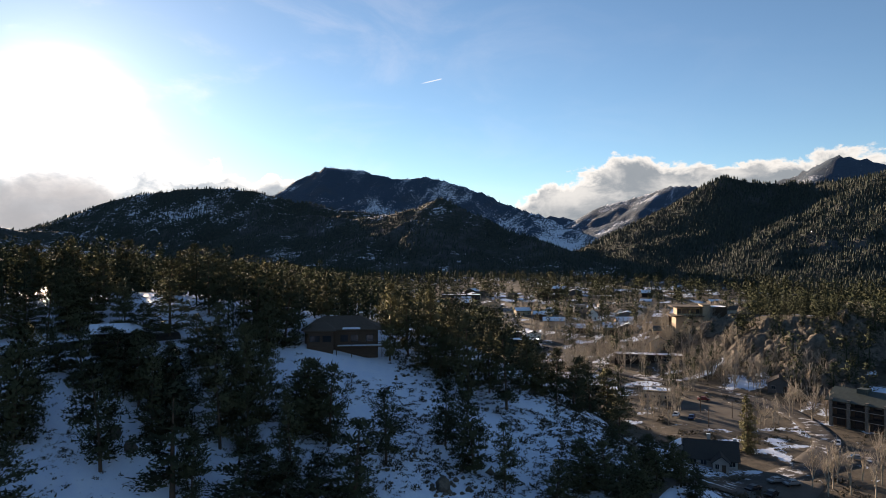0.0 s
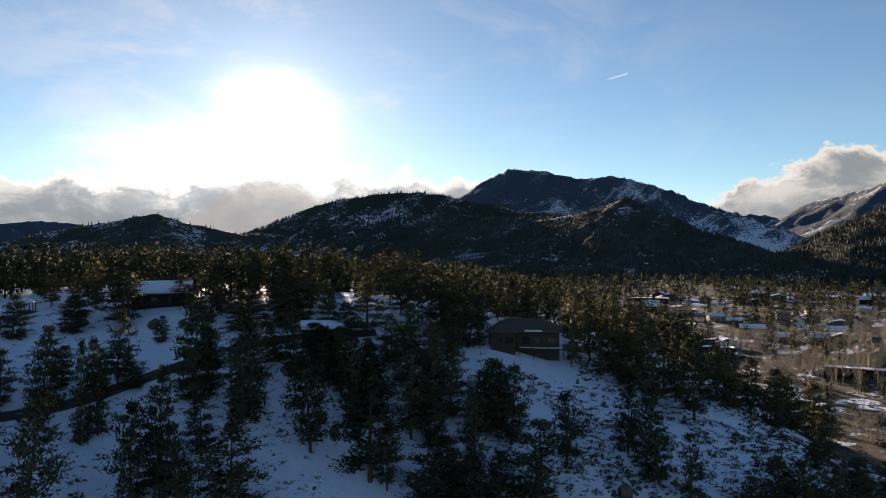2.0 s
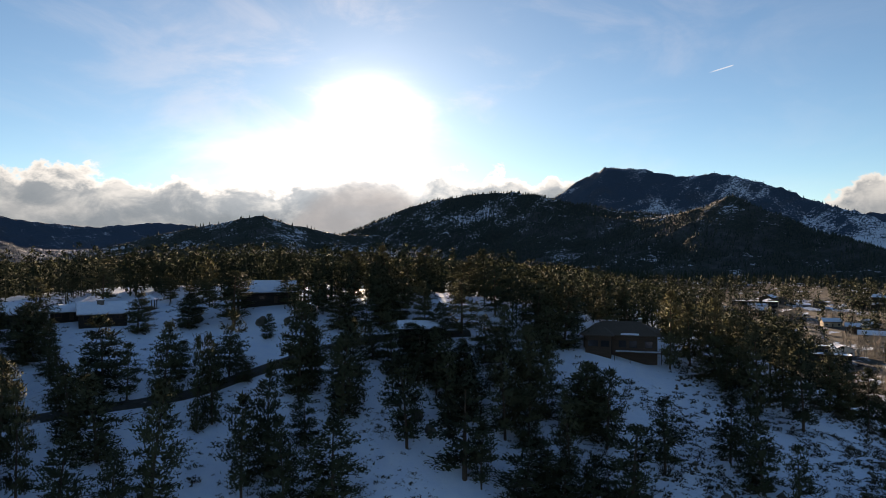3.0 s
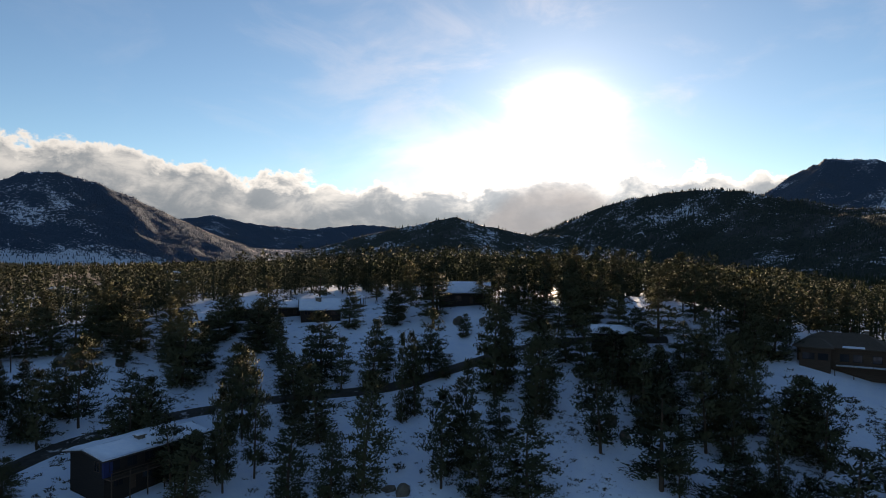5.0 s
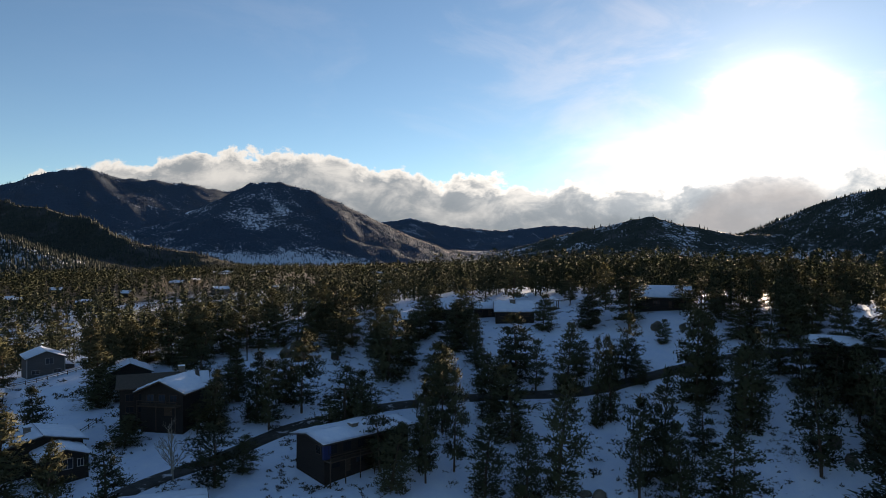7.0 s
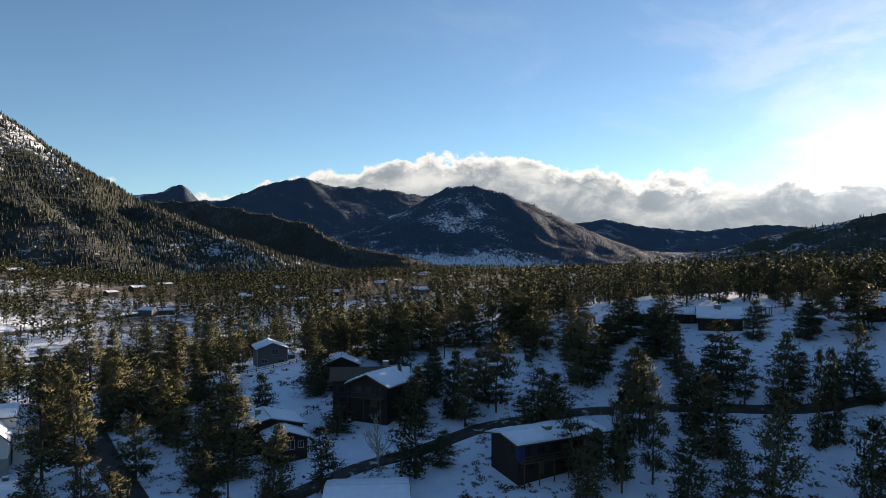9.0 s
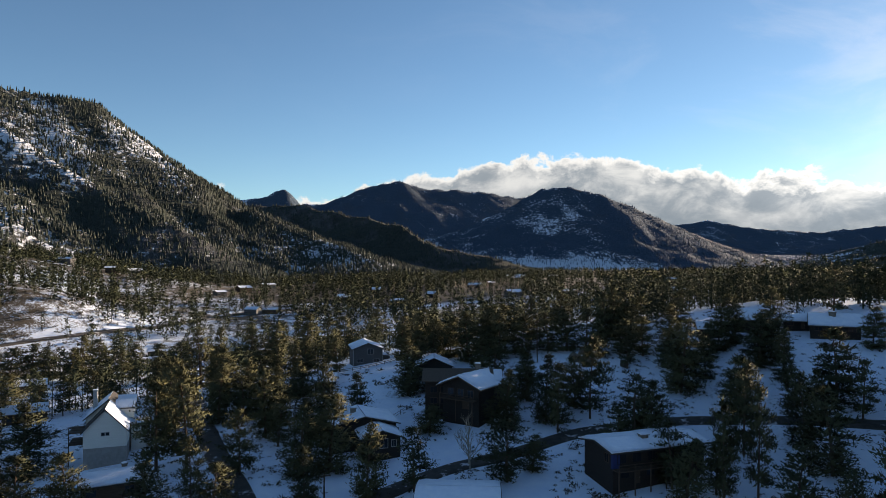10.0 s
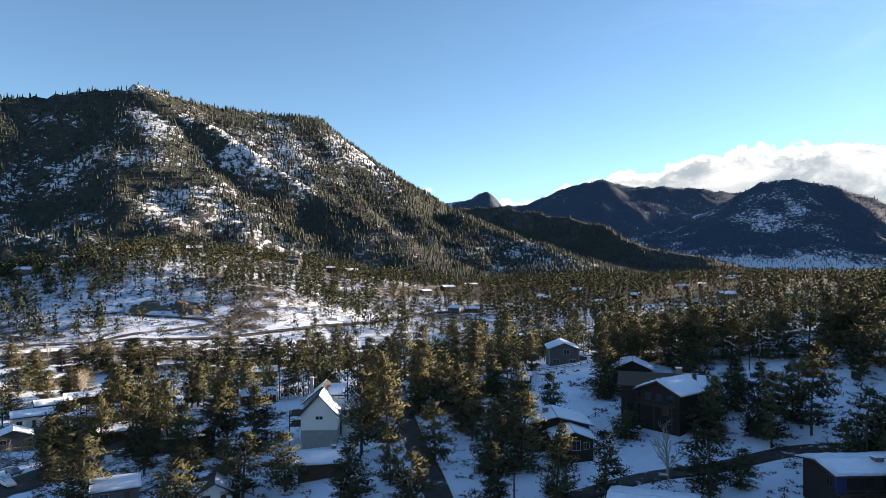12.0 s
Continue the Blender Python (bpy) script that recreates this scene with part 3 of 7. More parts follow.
def road(name, points, width):
    line = spline(points, 2.5)
    along = np.gradient(line, axis=0)
    side = np.stack([along[:, 1], -along[:, 0]], -1) / np.linalg.norm(along, axis=1)[:, None]
    offs = np.array([-0.56, -0.5, -0.25, 0, 0.25, 0.5, 0.56]) * width
    lift = np.array([-0.5, 0.20, 0.24, 0.26, 0.24, 0.20, -0.5])
    v = []
    for p, s in zip(line, side):
        q = p + offs[:, None] * s
        z = land(q[:, 0], q[:, 1])
        z = 0.35 * z + 0.65 * z.mean()
        v.append(np.column_stack([q, z + lift]))
    ob = new(name, mesh_of(name, np.concatenate(v), sheet(len(line), 7), "asphalt", None, True))
    tagged(ob, "cleared grey asphalt road between snowy verges", "road", kind="structure")


for site in ROADS:
    road(*site)


def lot(name, corners, mat="paving"):
    """A paved four-cornered lot laid over the ground."""
    n = 14
    u = np.linspace(0, 1, n)
    a, b, c, d = (np.array(p, float) for p in corners)
    g = np.array([[(a * (1 - i) + b * i) * (1 - j) + (d * (1 - i) + c * i) * j for j in u] for i in u]).reshape(-1, 2)
    z = land(g[:, 0], g[:, 1]) + 0.22
    edge = np.array([[i in (0, n - 1) or j in (0, n - 1) for j in range(n)] for i in range(n)]).ravel()
    z = np.where(edge, z - 0.6, z)
    tagged(new(name, mesh_of(name, np.column_stack([g, z]), sheet(n, n), mat, None, True)), "dusty paved parking lot", "parking lot", kind="structure")


LOTS = [("pavement_lot", ((94, 276), (122, 260), (99, 214), (78, 232))), ("pavement_court", ((62, 158), (84, 181), (98, 172), (80, 150))), ("pavement_hotel", ((112, 188), (138, 200), (150, 180), (122, 168)))]
for site in LOTS:
    lot(*site)

# where no tree may stand: x, y, reach
CLEAR = [(-24, 164, 13), (-67, 139, 9), (-123, 154, 11), (-149, 122, 9), (-165, 110, 11), (-167, 99, 7), (-110, 46, 8), (-104, 15, 9), (-151, 28, 12), (-132, 3, 9), (-230, 11, 10), (-186, 25, 8), (-191, -10, 8)]
CLEAR += [(-148, -54, 11), (-128, -43, 8), (-202, -160, 10), (-174, -145, 9), (-123, -83, 8), (-243, -165, 10), (-345, -265, 10), (-283, -214, 9), (-226, -170, 8), (-118, -61, 7), (-149, 137, 5), (-173, 0, 17), (-150, 10, 9)]
CLEAR += [(100, 250, 14), (92, 232, 14), (84, 166, 10), (132, 184, 12), (110, 240, 12), (116, 196, 9)]
CLEAR += [(-136, -46, 8)] + [(x * f, y * f, 5) for x, y in ((-202, -160), (-174, -145), (-242, -165), (-226, -170), (-283, -214), (-345, -265), (-123, -84), (-156, -86), (-172, -112), (-206, -130), (-262, -222), (-214, -90)) for f in (1.0, 0.955)] + [(x * f, y * f, 8) for x, y in ((-123, 154),) for f in (0.97, 0.94, 0.91)]
CLEAR += [(x * f, y * f, 7) for x, y in ((-230.5, 11), (-419, -54), (-372, -48.5), (-421, -98)) for f in (1.0, 0.965, 0.93)]
homes = np.random.RandomState(43)
VALLEY_HOMES = [polar(homes.uniform(56, 100), homes.uniform(500, 940)) for _ in range(28)] + [polar(homes.uniform(100, 128), homes.uniform(680, 940)) for _ in range(14)]
CLEAR += [(x * f, y * f, 9) for x, y in VALLEY_HOMES for f in (1.0, 0.98, 0.955)] + [(*polar(a, r), 14) for a in (73.5, 75.8, 78) for r in (560, 590, 620)]
WAYS = [(spline(pts, 4), w) for _, pts, w in ROADS]


def free(x, y, margin=1.5):
    """Whether trees may stand here."""
    ok = np.ones(np.shape(x), bool)
    for a, b, r in CLEAR:
        ok &= (x - a) ** 2 + (y - b) ** 2 > (r * 0.9) ** 2
    for line, w in WAYS:
        for a, b in line:
            ok &= (x - a) ** 2 + (y - b) ** 2 > (w / 2 + margin) ** 2
    return ok

# ---- pines ----
def blades(rs, centres, outward, count, length, width, puff=0.4):
    """Needle sprays: pointed triangles round each centre, shaded together as one rounded tuft."""
    n = len(centres)
    off = rs.normal(0, length * puff, (n * count, 3)) * np.array([1, 1, 0.65])
    c = np.repeat(centres, count, 0) + off
    o = np.repeat(outward, count, 0)
    d = o * 0.8 + rs.normal(0, 0.75, (n * count, 3)) + np.array([0, 0, 0.30])
    d /= np.linalg.norm(d, axis=1)[:, None]
    s = np.cross(d, rs.normal(0, 1, (n * count, 3)))
    s /= np.linalg.norm(s, axis=1)[:, None] + 1e-9
    L = length * rs.uniform(0.6, 1.3, (n * count, 1))
    W = width * rs.uniform(0.6, 1.3, (n * count, 1))
    tri = np.stack([c - s * W * 0.5, c + s * W * 0.5, c + d * L], 1)
    turn = o * 0.8 + off / (length * puff) * 0.5 + d * 0.3 + np.array([0, 0, 0.3])
    turn /= np.linalg.norm(turn, axis=1)[:, None] + 1e-9
    flip = (np.cross(tri[:, 1] - tri[:, 0], tri[:, 2] - tri[:, 0]) * turn).sum(1) < 0
    tri[flip] = tri[flip][:, [1, 0, 2]]
    v = tri.reshape(-1, 3)
    return v, np.arange(len(v)).reshape(-1, 3), np.repeat(turn, 3, 0)


def rod(a, b, ra, rb, sides=5):
    """A tapered round rod from a to b, as triangles."""
    a, b = np.array(a, float), np.array(b, float)
    d = (b - a) / (np.linalg.norm(b - a) + 1e-9)
    s = np.cross(d, [0.31, 0.87, 0.39] if abs(d[2]) > 0.9 else [0, 0, 1.0])
    s /= np.linalg.norm(s)
    t = np.cross(d, s)
    ang = np.arange(sides) * 2 * np.pi / sides
    ring = np.cos(ang)[:, None] * s + np.sin(ang)[:, None] * t
    v = np.vstack([a + ring * ra, b + ring * rb])
    i = np.arange(sides)
    j = (i + 1) % sides
    return v, np.vstack([np.stack([i, j, j + sides], -1), np.stack([i, j + sides, i + sides], -1)])


def merge(pieces):
    """Joins meshes given as vertices, triangles and, for foliage, normals."""
    vs, fs, ns, n = [], [], [], 0
    for v, f, *t in pieces:
        vs.append(v)
        fs.append(f + n)
        ns += t
        n += len(v)
    return (np.vstack(vs), np.vstack(fs), np.vstack(ns)) if ns else (np.vstack(vs), np.vstack(fs))


def pine_shape(rs, height, clumps, blade_count, length, width, start, spread, peak, limbs=True, sides=6, puff=0.75):
    """Trunk and crown of a ponderosa pine: short limbs with tufts of needles, gaps between them, a rounded top."""
    bend = rs.normal(0, 0.012, 2)
    spine = lambda z: np.array([bend[0] * z * z / height * 4, bend[1] * z * z / height * 4, z])
    zs = np.linspace(0, height * 0.97, 6)
    rad = lambda z: max(0.016 * height * (1 - z / height) ** 0.8, 0.03)
    wood = [rod(spine(a) - (np.array([0, 0, 0.5]) if a == 0 else 0), spine(b), rad(a), rad(b), sides) for a, b in zip(zs[:-1], zs[1:])]
    us = np.sort(rs.beta(1.05, 1.25, clumps))
    tiers = np.round(us * 11) / 11
    us = np.clip(us * 0.3 + tiers * 0.7 + rs.normal(0, 0.012, clumps), 0, 1)
    centres, outs = [], []
    lobes = rs.uniform(0.65, 1.2, 8)
    for u in us:
        z = height * (start + (1 - start) * u)
        ang = rs.uniform(0, 2 * np.pi)
        shape = (1 - u ** (1.3 / peak)) ** 0.78 * (0.5 + 0.5 * min(1, u / 0.28))
        shape = max(shape, 0.10) * lobes[int(ang / (2 * np.pi) * 8) % 8]
        reach = spread * height * shape * rs.uniform(0.25, 1.0) ** 0.6
        p = spine(z) + np.array([np.cos(ang) * reach, np.sin(ang) * reach, rs.normal(0, 0.02) * height - 0.06 * reach])
        centres.append(p)
        o = p - spine(z)
        outs.append(o / (np.linalg.norm(o) + 1e-6))
        if limbs and rs.rand() < 0.4:
            wood.append(rod(spine(max(z - 0.12 * reach, 0.3)), p, 0.05, 0.02, 3))
    centres, outs = np.array(centres), np.array(outs)
    leaf = blades(rs, centres, outs, blade_count, length, width, puff)
    # the shaded inner sprays that close the crown
    axis = np.column_stack([np.zeros((len(centres), 2)), centres[:, 2]])
    inner = axis + (centres - axis) * 0.55
    core = blades(rs, inner, outs, max(1, blade_count // 6), length * 1.2, width * 1.6)
    return merge(wood), merge([leaf, core])


def part(name, mesh, parent, label=""):
    ob = new(name, mesh)
    ob.parent = parent
    if label:
        ob["label"] = label
    return ob


def crown_normals(leaf, share):
    """Turns the shading of foliage towards that of one rounded crown, and its faces outwards."""
    v, f, n = leaf
    mid = v[f].mean(1)
    top = v[:, 2].max()
    out = np.column_stack([mid[:, :2], 0.35 * np.hypot(mid[:, 0], mid[:, 1]) + 0.12 * top * (mid[:, 2] / top) ** 2])
    out /= np.linalg.norm(out, axis=1)[:, None] + 1e-9
    out = out * share + n[f[:, 0]] * (1 - share)
    out /= np.linalg.norm(out, axis=1)[:, None] + 1e-9
    tri = v[f]
    flip = (np.cross(tri[:, 1] - tri[:, 0], tri[:, 2] - tri[:, 0]) * out).sum(1) < 0
    tri[flip] = tri[flip][:, [1, 0, 2]]
    return tri.reshape(-1, 3), np.arange(len(tri) * 3).reshape(-1, 3), np.repeat(out, 3, 0)


def ponderosa(rs, height, whorls, limbs, start, reach, full, sparse=0.0):
    """Trunk with whorls of limbs, each carrying flat tufts of needles along its outer half; a rounded, uneven crown."""
    bend = rs.normal(0, 0.010, 2)
    spine = lambda z: np.array([bend[0] * z * z / height * 4, bend[1] * z * z / height * 4, z])
    zs = np.linspace(0, height * 0.97, 7)
    rad = lambda z: max(0.017 * height * (1 - z / height) ** 0.8, 0.03)
    wood_ = [rod(spine(p) - (np.array([0, 0, 0.6]) if p == 0 else 0), spine(q), rad(p), rad(q), 7) for p, q in zip(zs[:-1], zs[1:])]
    centres, outs = [], []
    lean = rs.uniform(0, 2 * np.pi)
    for i in range(whorls):
        u = (i + rs.uniform(-0.3, 0.3)) / (whorls - 1)
        u = min(max(u, 0.0), 1.0)
        z = height * (start + (0.985 - start) * u)
        # widest a third of the way up the crown, rounded at the top
        profile = (1 - u ** full) ** 0.62 * (0.62 + 0.38 * min(1.0, u / 0.3))
        turn = rs.uniform(0, 2 * np.pi)
        count = max(3, int(limbs * (1.15 - 0.55 * u) + rs.uniform(-0.5, 0.8)))
        for j in range(count):
            if rs.rand() < sparse + 0.10:
                continue
            ang = turn + 2 * np.pi * j / count + rs.normal(0, 0.22)
            span = max(reach * height * profile * rs.uniform(0.62, 1.12) * (1 + 0.14 * np.cos(ang - lean)), 0.3)
            rise = rs.uniform(-0.22, 0.10) + 0.5 * u
            side = np.array([np.cos(ang), np.sin(ang), 0.0])
            root = spine(z)
            tip = root + side * span + np.array([0, 0, rise * span])
            wood_.append(rod(root, root + (tip - root) * 0.9, 0.06 * (1.15 - u), 0.018, 3))
            across = np.array([-side[1], side[0], 0.0])
            steps = max(2, int(round(span / 0.5)))
            for k in range(steps):
                v = 0.30 + 0.70 * (k + 1) / steps
                p = root + (tip - root) * v + across * rs.normal(0, 0.15 * span * v) + np.array([0, 0, rs.normal(0.05, 0.10)])
                centres.append(p)
                outs.append(side * 0.8 + across * rs.normal(0, 0.3) + np.array([0, 0, 0.25 + 0.4 * u]))
    for k in range(5):
        centres.append(spine(height * (0.93 + 0.015 * k)) + rs.normal(0, 0.12, 3))
        outs.append(np.array([rs.normal(0, 0.3), rs.normal(0, 0.3), 1.0]))
    centres, outs = np.array(centres), np.array(outs)
    outs /= np.linalg.norm(outs, axis=1)[:, None]
    leaf = blades(rs, centres, outs, 14, 0.44, 0.19, 0.74)
    axis = np.column_stack([np.zeros((len(centres), 2)), centres[:, 2]])
    core = blades(rs, axis + (centres - axis) * 0.55, outs, 2, 0.8, 0.34)
    return merge(wood_), crown_normals(merge([leaf, core]), 0.4), 2 * float(np.percentile(np.hypot(centres[:, 0], centres[:, 1]), 90)) + 0.4


rs = np.random.RandomState(11)
PINES, PINE_BREADTH = [], []
for whorls_, limbs_, start, reach, full, sparse_ in ((13, 6, 0.06, 0.27, 1.9, 0.0), (12, 6, 0.10, 0.25, 2.3, 0.03), (14, 6, 0.04, 0.28, 1.6, 0.0), (11, 6, 0.15, 0.27, 3.0, 0.05),
                                                     (14, 5, 0.05, 0.24, 1.5, 0.0), (12, 5, 0.16, 0.24, 2.0, 0.15), (13, 7, 0.03, 0.30, 2.0, 0.0), (12, 6, 0.09, 0.28, 2.6, 0.03)):
    wood_, leaf_, breadth_ = ponderosa(rs, 12.0, whorls_, limbs_, start, reach, full, sparse_)
    tree = new("pine_tree")
    tagged(tree, "ponderosa pine with dark green tufted crown on snowy slope", "tree", "pines on the hill")
    part("trunk", mesh_of("trunk", *wood_, "bark"), tree)
    part("crown", mesh_of("crown", leaf_[0], leaf_[1], "needles", normals=leaf_[2]), tree)
    PINES.append(tree)
    PINE_BREADTH.append(breadth_)

STANDS = []
# pines of the hillside: x, y, height, breadth
STANDS.append([
    (-71.4, 115.8, 17.7, 8.9), (-81.1, 139.6, 11.6, 4.7), (-78.8, 143.2, 9.7, 6.6), (-75.8, 147.7, 10.6, 6.7), (-69.0, 147.7, 10.8, 5.4), (-56.6, 112.6, 17.1, 9.2),
    (-61.4, 128.0, 12.0, 9.6), (-51.7, 121.4, 16.6, 5.8), (-48.5, 123.9, 14.7, 9.2), (-43.9, 110.6, 17.9, 12.2), (-59.2, 147.6, 12.5, 10.0), (-40.1, 122.6, 16.8, 7.5),
    (-47.3, 143.9, 12.2, 6.6), (-67.6, 127.7, 14.0, 5.8), (-37.3, 130.8, 17.9, 6.0), (-38.3, 148.1, 12.3, 7.3), (-42.9, 155.7, 14.5, 8.8), (-36.2, 156.4, 14.5, 8.8),
    (-35.4, 123.0, 11.8, 5.6), (-26.4, 130.4, 14.0, 9.2), (-21.4, 128.2, 15.1, 8.1), (-26.6, 119.1, 15.3, 4.9), (-14.7, 113.6, 15.0, 10.4), (-10.5, 125.6, 13.4, 6.6),
])
STANDS.append([
    (-32.1, 107.8, 12.0, 9.4), (-25.0, 108.1, 10.0, 6.9), (-12.7, 162.5, 17.8, 6.5), (-3.0, 163.5, 17.9, 7.2), (-8.6, 167.8, 14.9, 6.7), (0.4, 132.5, 12.3, 6.3),
    (5.4, 150.4, 18.7, 7.7), (10.6, 156.1, 13.7, 6.8), (13.9, 149.4, 16.8, 7.7), (20.0, 163.8, 12.2, 7.2), (2.1, 163.5, 13.1, 7.2), (5.6, 125.9, 13.8, 7.8),
    (10.8, 120.0, 11.9, 5.3), (23.6, 162.3, 9.9, 5.0), (27.1, 162.8, 12.4, 6.0), (31.4, 164.0, 12.2, 7.1), (38.8, 179.9, 12.5, 7.8), (54.2, 225.1, 16.2, 10.1),
    (40.7, 157.3, 11.5, 6.2), (24.8, 121.0, 9.0, 6.8), (28.6, 120.1, 9.2, 7.2), (33.5, 119.9, 8.7, 6.4), (19.2, 115.4, 7.5, 6.0), (29.5, 112.7, 8.4, 6.7),
])
STANDS.append([
    (34.9, 140.2, 4.6, 3.7), (38.1, 121.7, 7.3, 5.1), (45.6, 134.0, 8.3, 5.2), (-28.1, 111.5, 10.6, 5.9), (-20.4, 109.6, 10.9, 7.3), (-50.6, 140.7, 10.5, 6.5),
    (-63.8, 144.0, 8.4, 6.7), (-88.0, 139.0, 9.2, 6.6), (-74.2, 130.9, 7.6, 6.1), (-40.4, 109.8, 11.8, 5.1), (-5.9, 159.9, 6.6, 3.5), (-0.6, 159.0, 9.5, 5.2),
    (-64.9, 133.0, 9.1, 7.3), (-59.4, 130.6, 10.8, 6.3), (40.4, 133.5, 6.6, 5.1), (44.9, 128.9, 6.6, 5.0), (44.8, 121.5, 6.0, 4.3), (34.3, 116.6, 6.8, 5.3),
    (-99.9, 113.2, 14.4, 6.0), (-93.0, 96.0, 17.5, 4.1), (-92.2, 99.4, 16.8, 4.8), (-74.7, 86.7, 16.7, 7.3), (-75.2, 94.0, 19.5, 6.3),
])
STANDS.append([
    (-68.0, 89.3, 15.0, 7.2), (-82.3, 114.1, 19.5, 9.2), (-81.4, 117.7, 16.0, 5.5), (-73.4, 103.2, 10.3, 6.1), (-61.1, 94.0, 14.9, 11.8), (-71.5, 113.4, 19.5, 8.3),
    (-122.8, 143.6, 10.4, 8.3), (-97.4, 146.1, 6.3, 5.0), (-79.0, 145.9, 11.4, 7.4), (-105.7, 100.5, 15.2, 7.1), (-118.7, 96.7, 14.9, 9.1), (-83.2, 75.6, 19.5, 7.7),
    (-84.3, 69.2, 11.3, 6.3), (-89.6, 64.5, 13.8, 7.3), (-98.5, 64.3, 18.8, 5.0), (-97.7, 57.5, 16.9, 5.4), (-110.4, 69.9, 16.8, 7.0), (-108.8, 81.3, 13.1, 6.4),
    (-99.4, 79.3, 14.3, 9.0), (-146.8, 78.8, 12.0, 8.8), (-142.0, 82.0, 9.8, 6.4), (-140.5, 94.9, 12.0, 7.7), (-131.5, 94.5, 11.3, 5.2), (-129.7, 81.7, 9.0, 7.0),
])
STANDS.append([
    (-138.8, 41.6, 14.3, 6.8), (-133.2, 42.2, 13.8, 6.5), (-136.7, 50.9, 17.1, 7.9), (-144.0, 50.4, 10.9, 6.9), (-151.9, 41.5, 10.8, 5.7), (-152.2, 37.4, 7.1, 5.7),
    (-137.2, 33.2, 6.2, 5.0), (-126.7, 56.0, 11.2, 8.6), (-97.8, 50.6, 11.3, 6.8), (-169.2, 73.9, 10.7, 8.0), (-163.2, 77.0, 10.1, 7.9),
    (-113.0, 25.2, 10.8, 8.7), (-140.3, 29.8, 6.2, 5.0), (-169.7, 67.9, 10.0, 6.9), (-182.4, 63.4, 11.8, 8.7), (-186.6, 59.3, 10.8, 8.0),
    (-190.9, 52.6, 11.7, 8.9), (-203.9, 51.1, 13.0, 9.4), (-204.3, 45.9, 13.5, 9.3), (-151.5, 77.6, 9.0, 6.4), (-181.8, 69.0, 10.8, 8.0), (-135.5, 121.5, 9.4, 6.9),
])
STANDS.append([
    (-130.8, 136.0, 9.7, 6.4), (-111.6, 96.5, 11.5, 5.1), (-87.4, 142.3, 8.5, 6.4), (-113.2, 152.9, 8.9, 6.5), (-108.3, 107.7, 7.9, 4.7), (-103.2, 130.4, 5.7, 3.8),
    (-117.4, 31.4, 6.4, 5.1), (-56.8, 127.2, 13.8, 6.5), (-39.5, 137.7, 13.4, 7.7), (-34.7, 131.3, 14.7, 6.3), (-44.8, 134.5, 13.5, 7.7), (-39.0, 125.9, 14.6, 7.1),
    (-53.0, 129.4, 11.4, 6.5), (-39.8, 154.7, 12.2, 7.4), (-26.1, 133.8, 11.2, 8.9), (-141.1, 33.2, 11.7, 5.7), (-160.7, 44.3, 8.0, 5.7), (-112.7, 0.5, 12.0, 5.9),
    (-112.9, 8.7, 10.9, 6.1), (-111.4, -9.8, 9.5, 4.8), (-125.8, -10.7, 12.7, 7.5), (-127.4, -5.2, 14.1, 9.0), (-150.9, -18.5, 14.6, 6.7), (-165.4, -10.3, 9.9, 7.4),
])
STANDS.append([
    (-176.4, 16.7, 12.9, 8.4), (-171.7, 21.6, 5.9, 4.6), (-324.4, -25.3, 19.5, 15.6), (-244.4, -10.5, 19.1, 10.8), (-304.4, -1.4, 19.5, 13.4), (-335.1, 7.9, 19.5, 11.8),
    (-383.9, 28.1, 19.5, 15.6), (-218.8, 20.4, 13.5, 8.1), (-238.6, 30.5, 15.0, 10.7), (-205.0, 33.9, 12.0, 8.5), (-129.0, -21.7, 12.0, 6.6), (-138.3, -38.3, 17.1, 8.6),
    (-138.0, -32.5, 19.4, 9.4), (-238.3, -45.1, 19.5, 11.7), (-244.1, -40.2, 18.1, 7.6), (-145.5, -64.4, 14.1, 9.3), (-161.1, -77.5, 13.3, 8.1), (-117.2, -55.5, 11.8, 7.4),
    (-119.4, -48.3, 10.5, 7.7), (-112.5, -34.5, 9.7, 6.9), (-109.5, -24.0, 9.3, 7.3), (-220.2, -88.6, 8.7, 7.0), (-213.3, -79.6, 11.0, 5.3), (-325.7, -100.5, 18.1, 14.4),
])
STANDS.append([
    (-337.2, -112.7, 19.3, 10.9), (-329.4, -130.6, 17.0, 13.6), (-334.6, -149.9, 17.9, 11.2), (-324.4, -86.0, 15.1, 12.1), (-166.5, -24.4, 10.5, 8.4), (-120.0, -88.4, 12.9, 9.9),
    (-105.5, -63.1, 11.2, 8.9), (-151.1, -87.9, 16.2, 7.9), (-141.0, -79.1, 12.9, 7.3), (-147.4, -75.1, 14.8, 9.6), (-175.1, -112.6, 19.5, 10.9), (-143.6, -106.3, 15.4, 12.3),
    (-220.2, -129.4, 13.0, 7.8), (-331.0, -182.1, 15.0, 12.0), (-314.2, -194.7, 16.3, 13.0), (-243.5, -185.7, 11.7, 9.4), (-255.3, -184.6, 10.0, 8.0), (-258.1, -208.8, 14.3, 10.1),
    (-209.3, -99.6, 14.9, 10.5), (-194.7, 37.0, 14.3, 8.8), (-198.0, 44.8, 14.5, 9.1), (-186.1, 38.8, 10.6, 7.1), (-318.6, -35.6, 19.5, 12.9), (-119.9, -28.9, 10.2, 5.4),
])
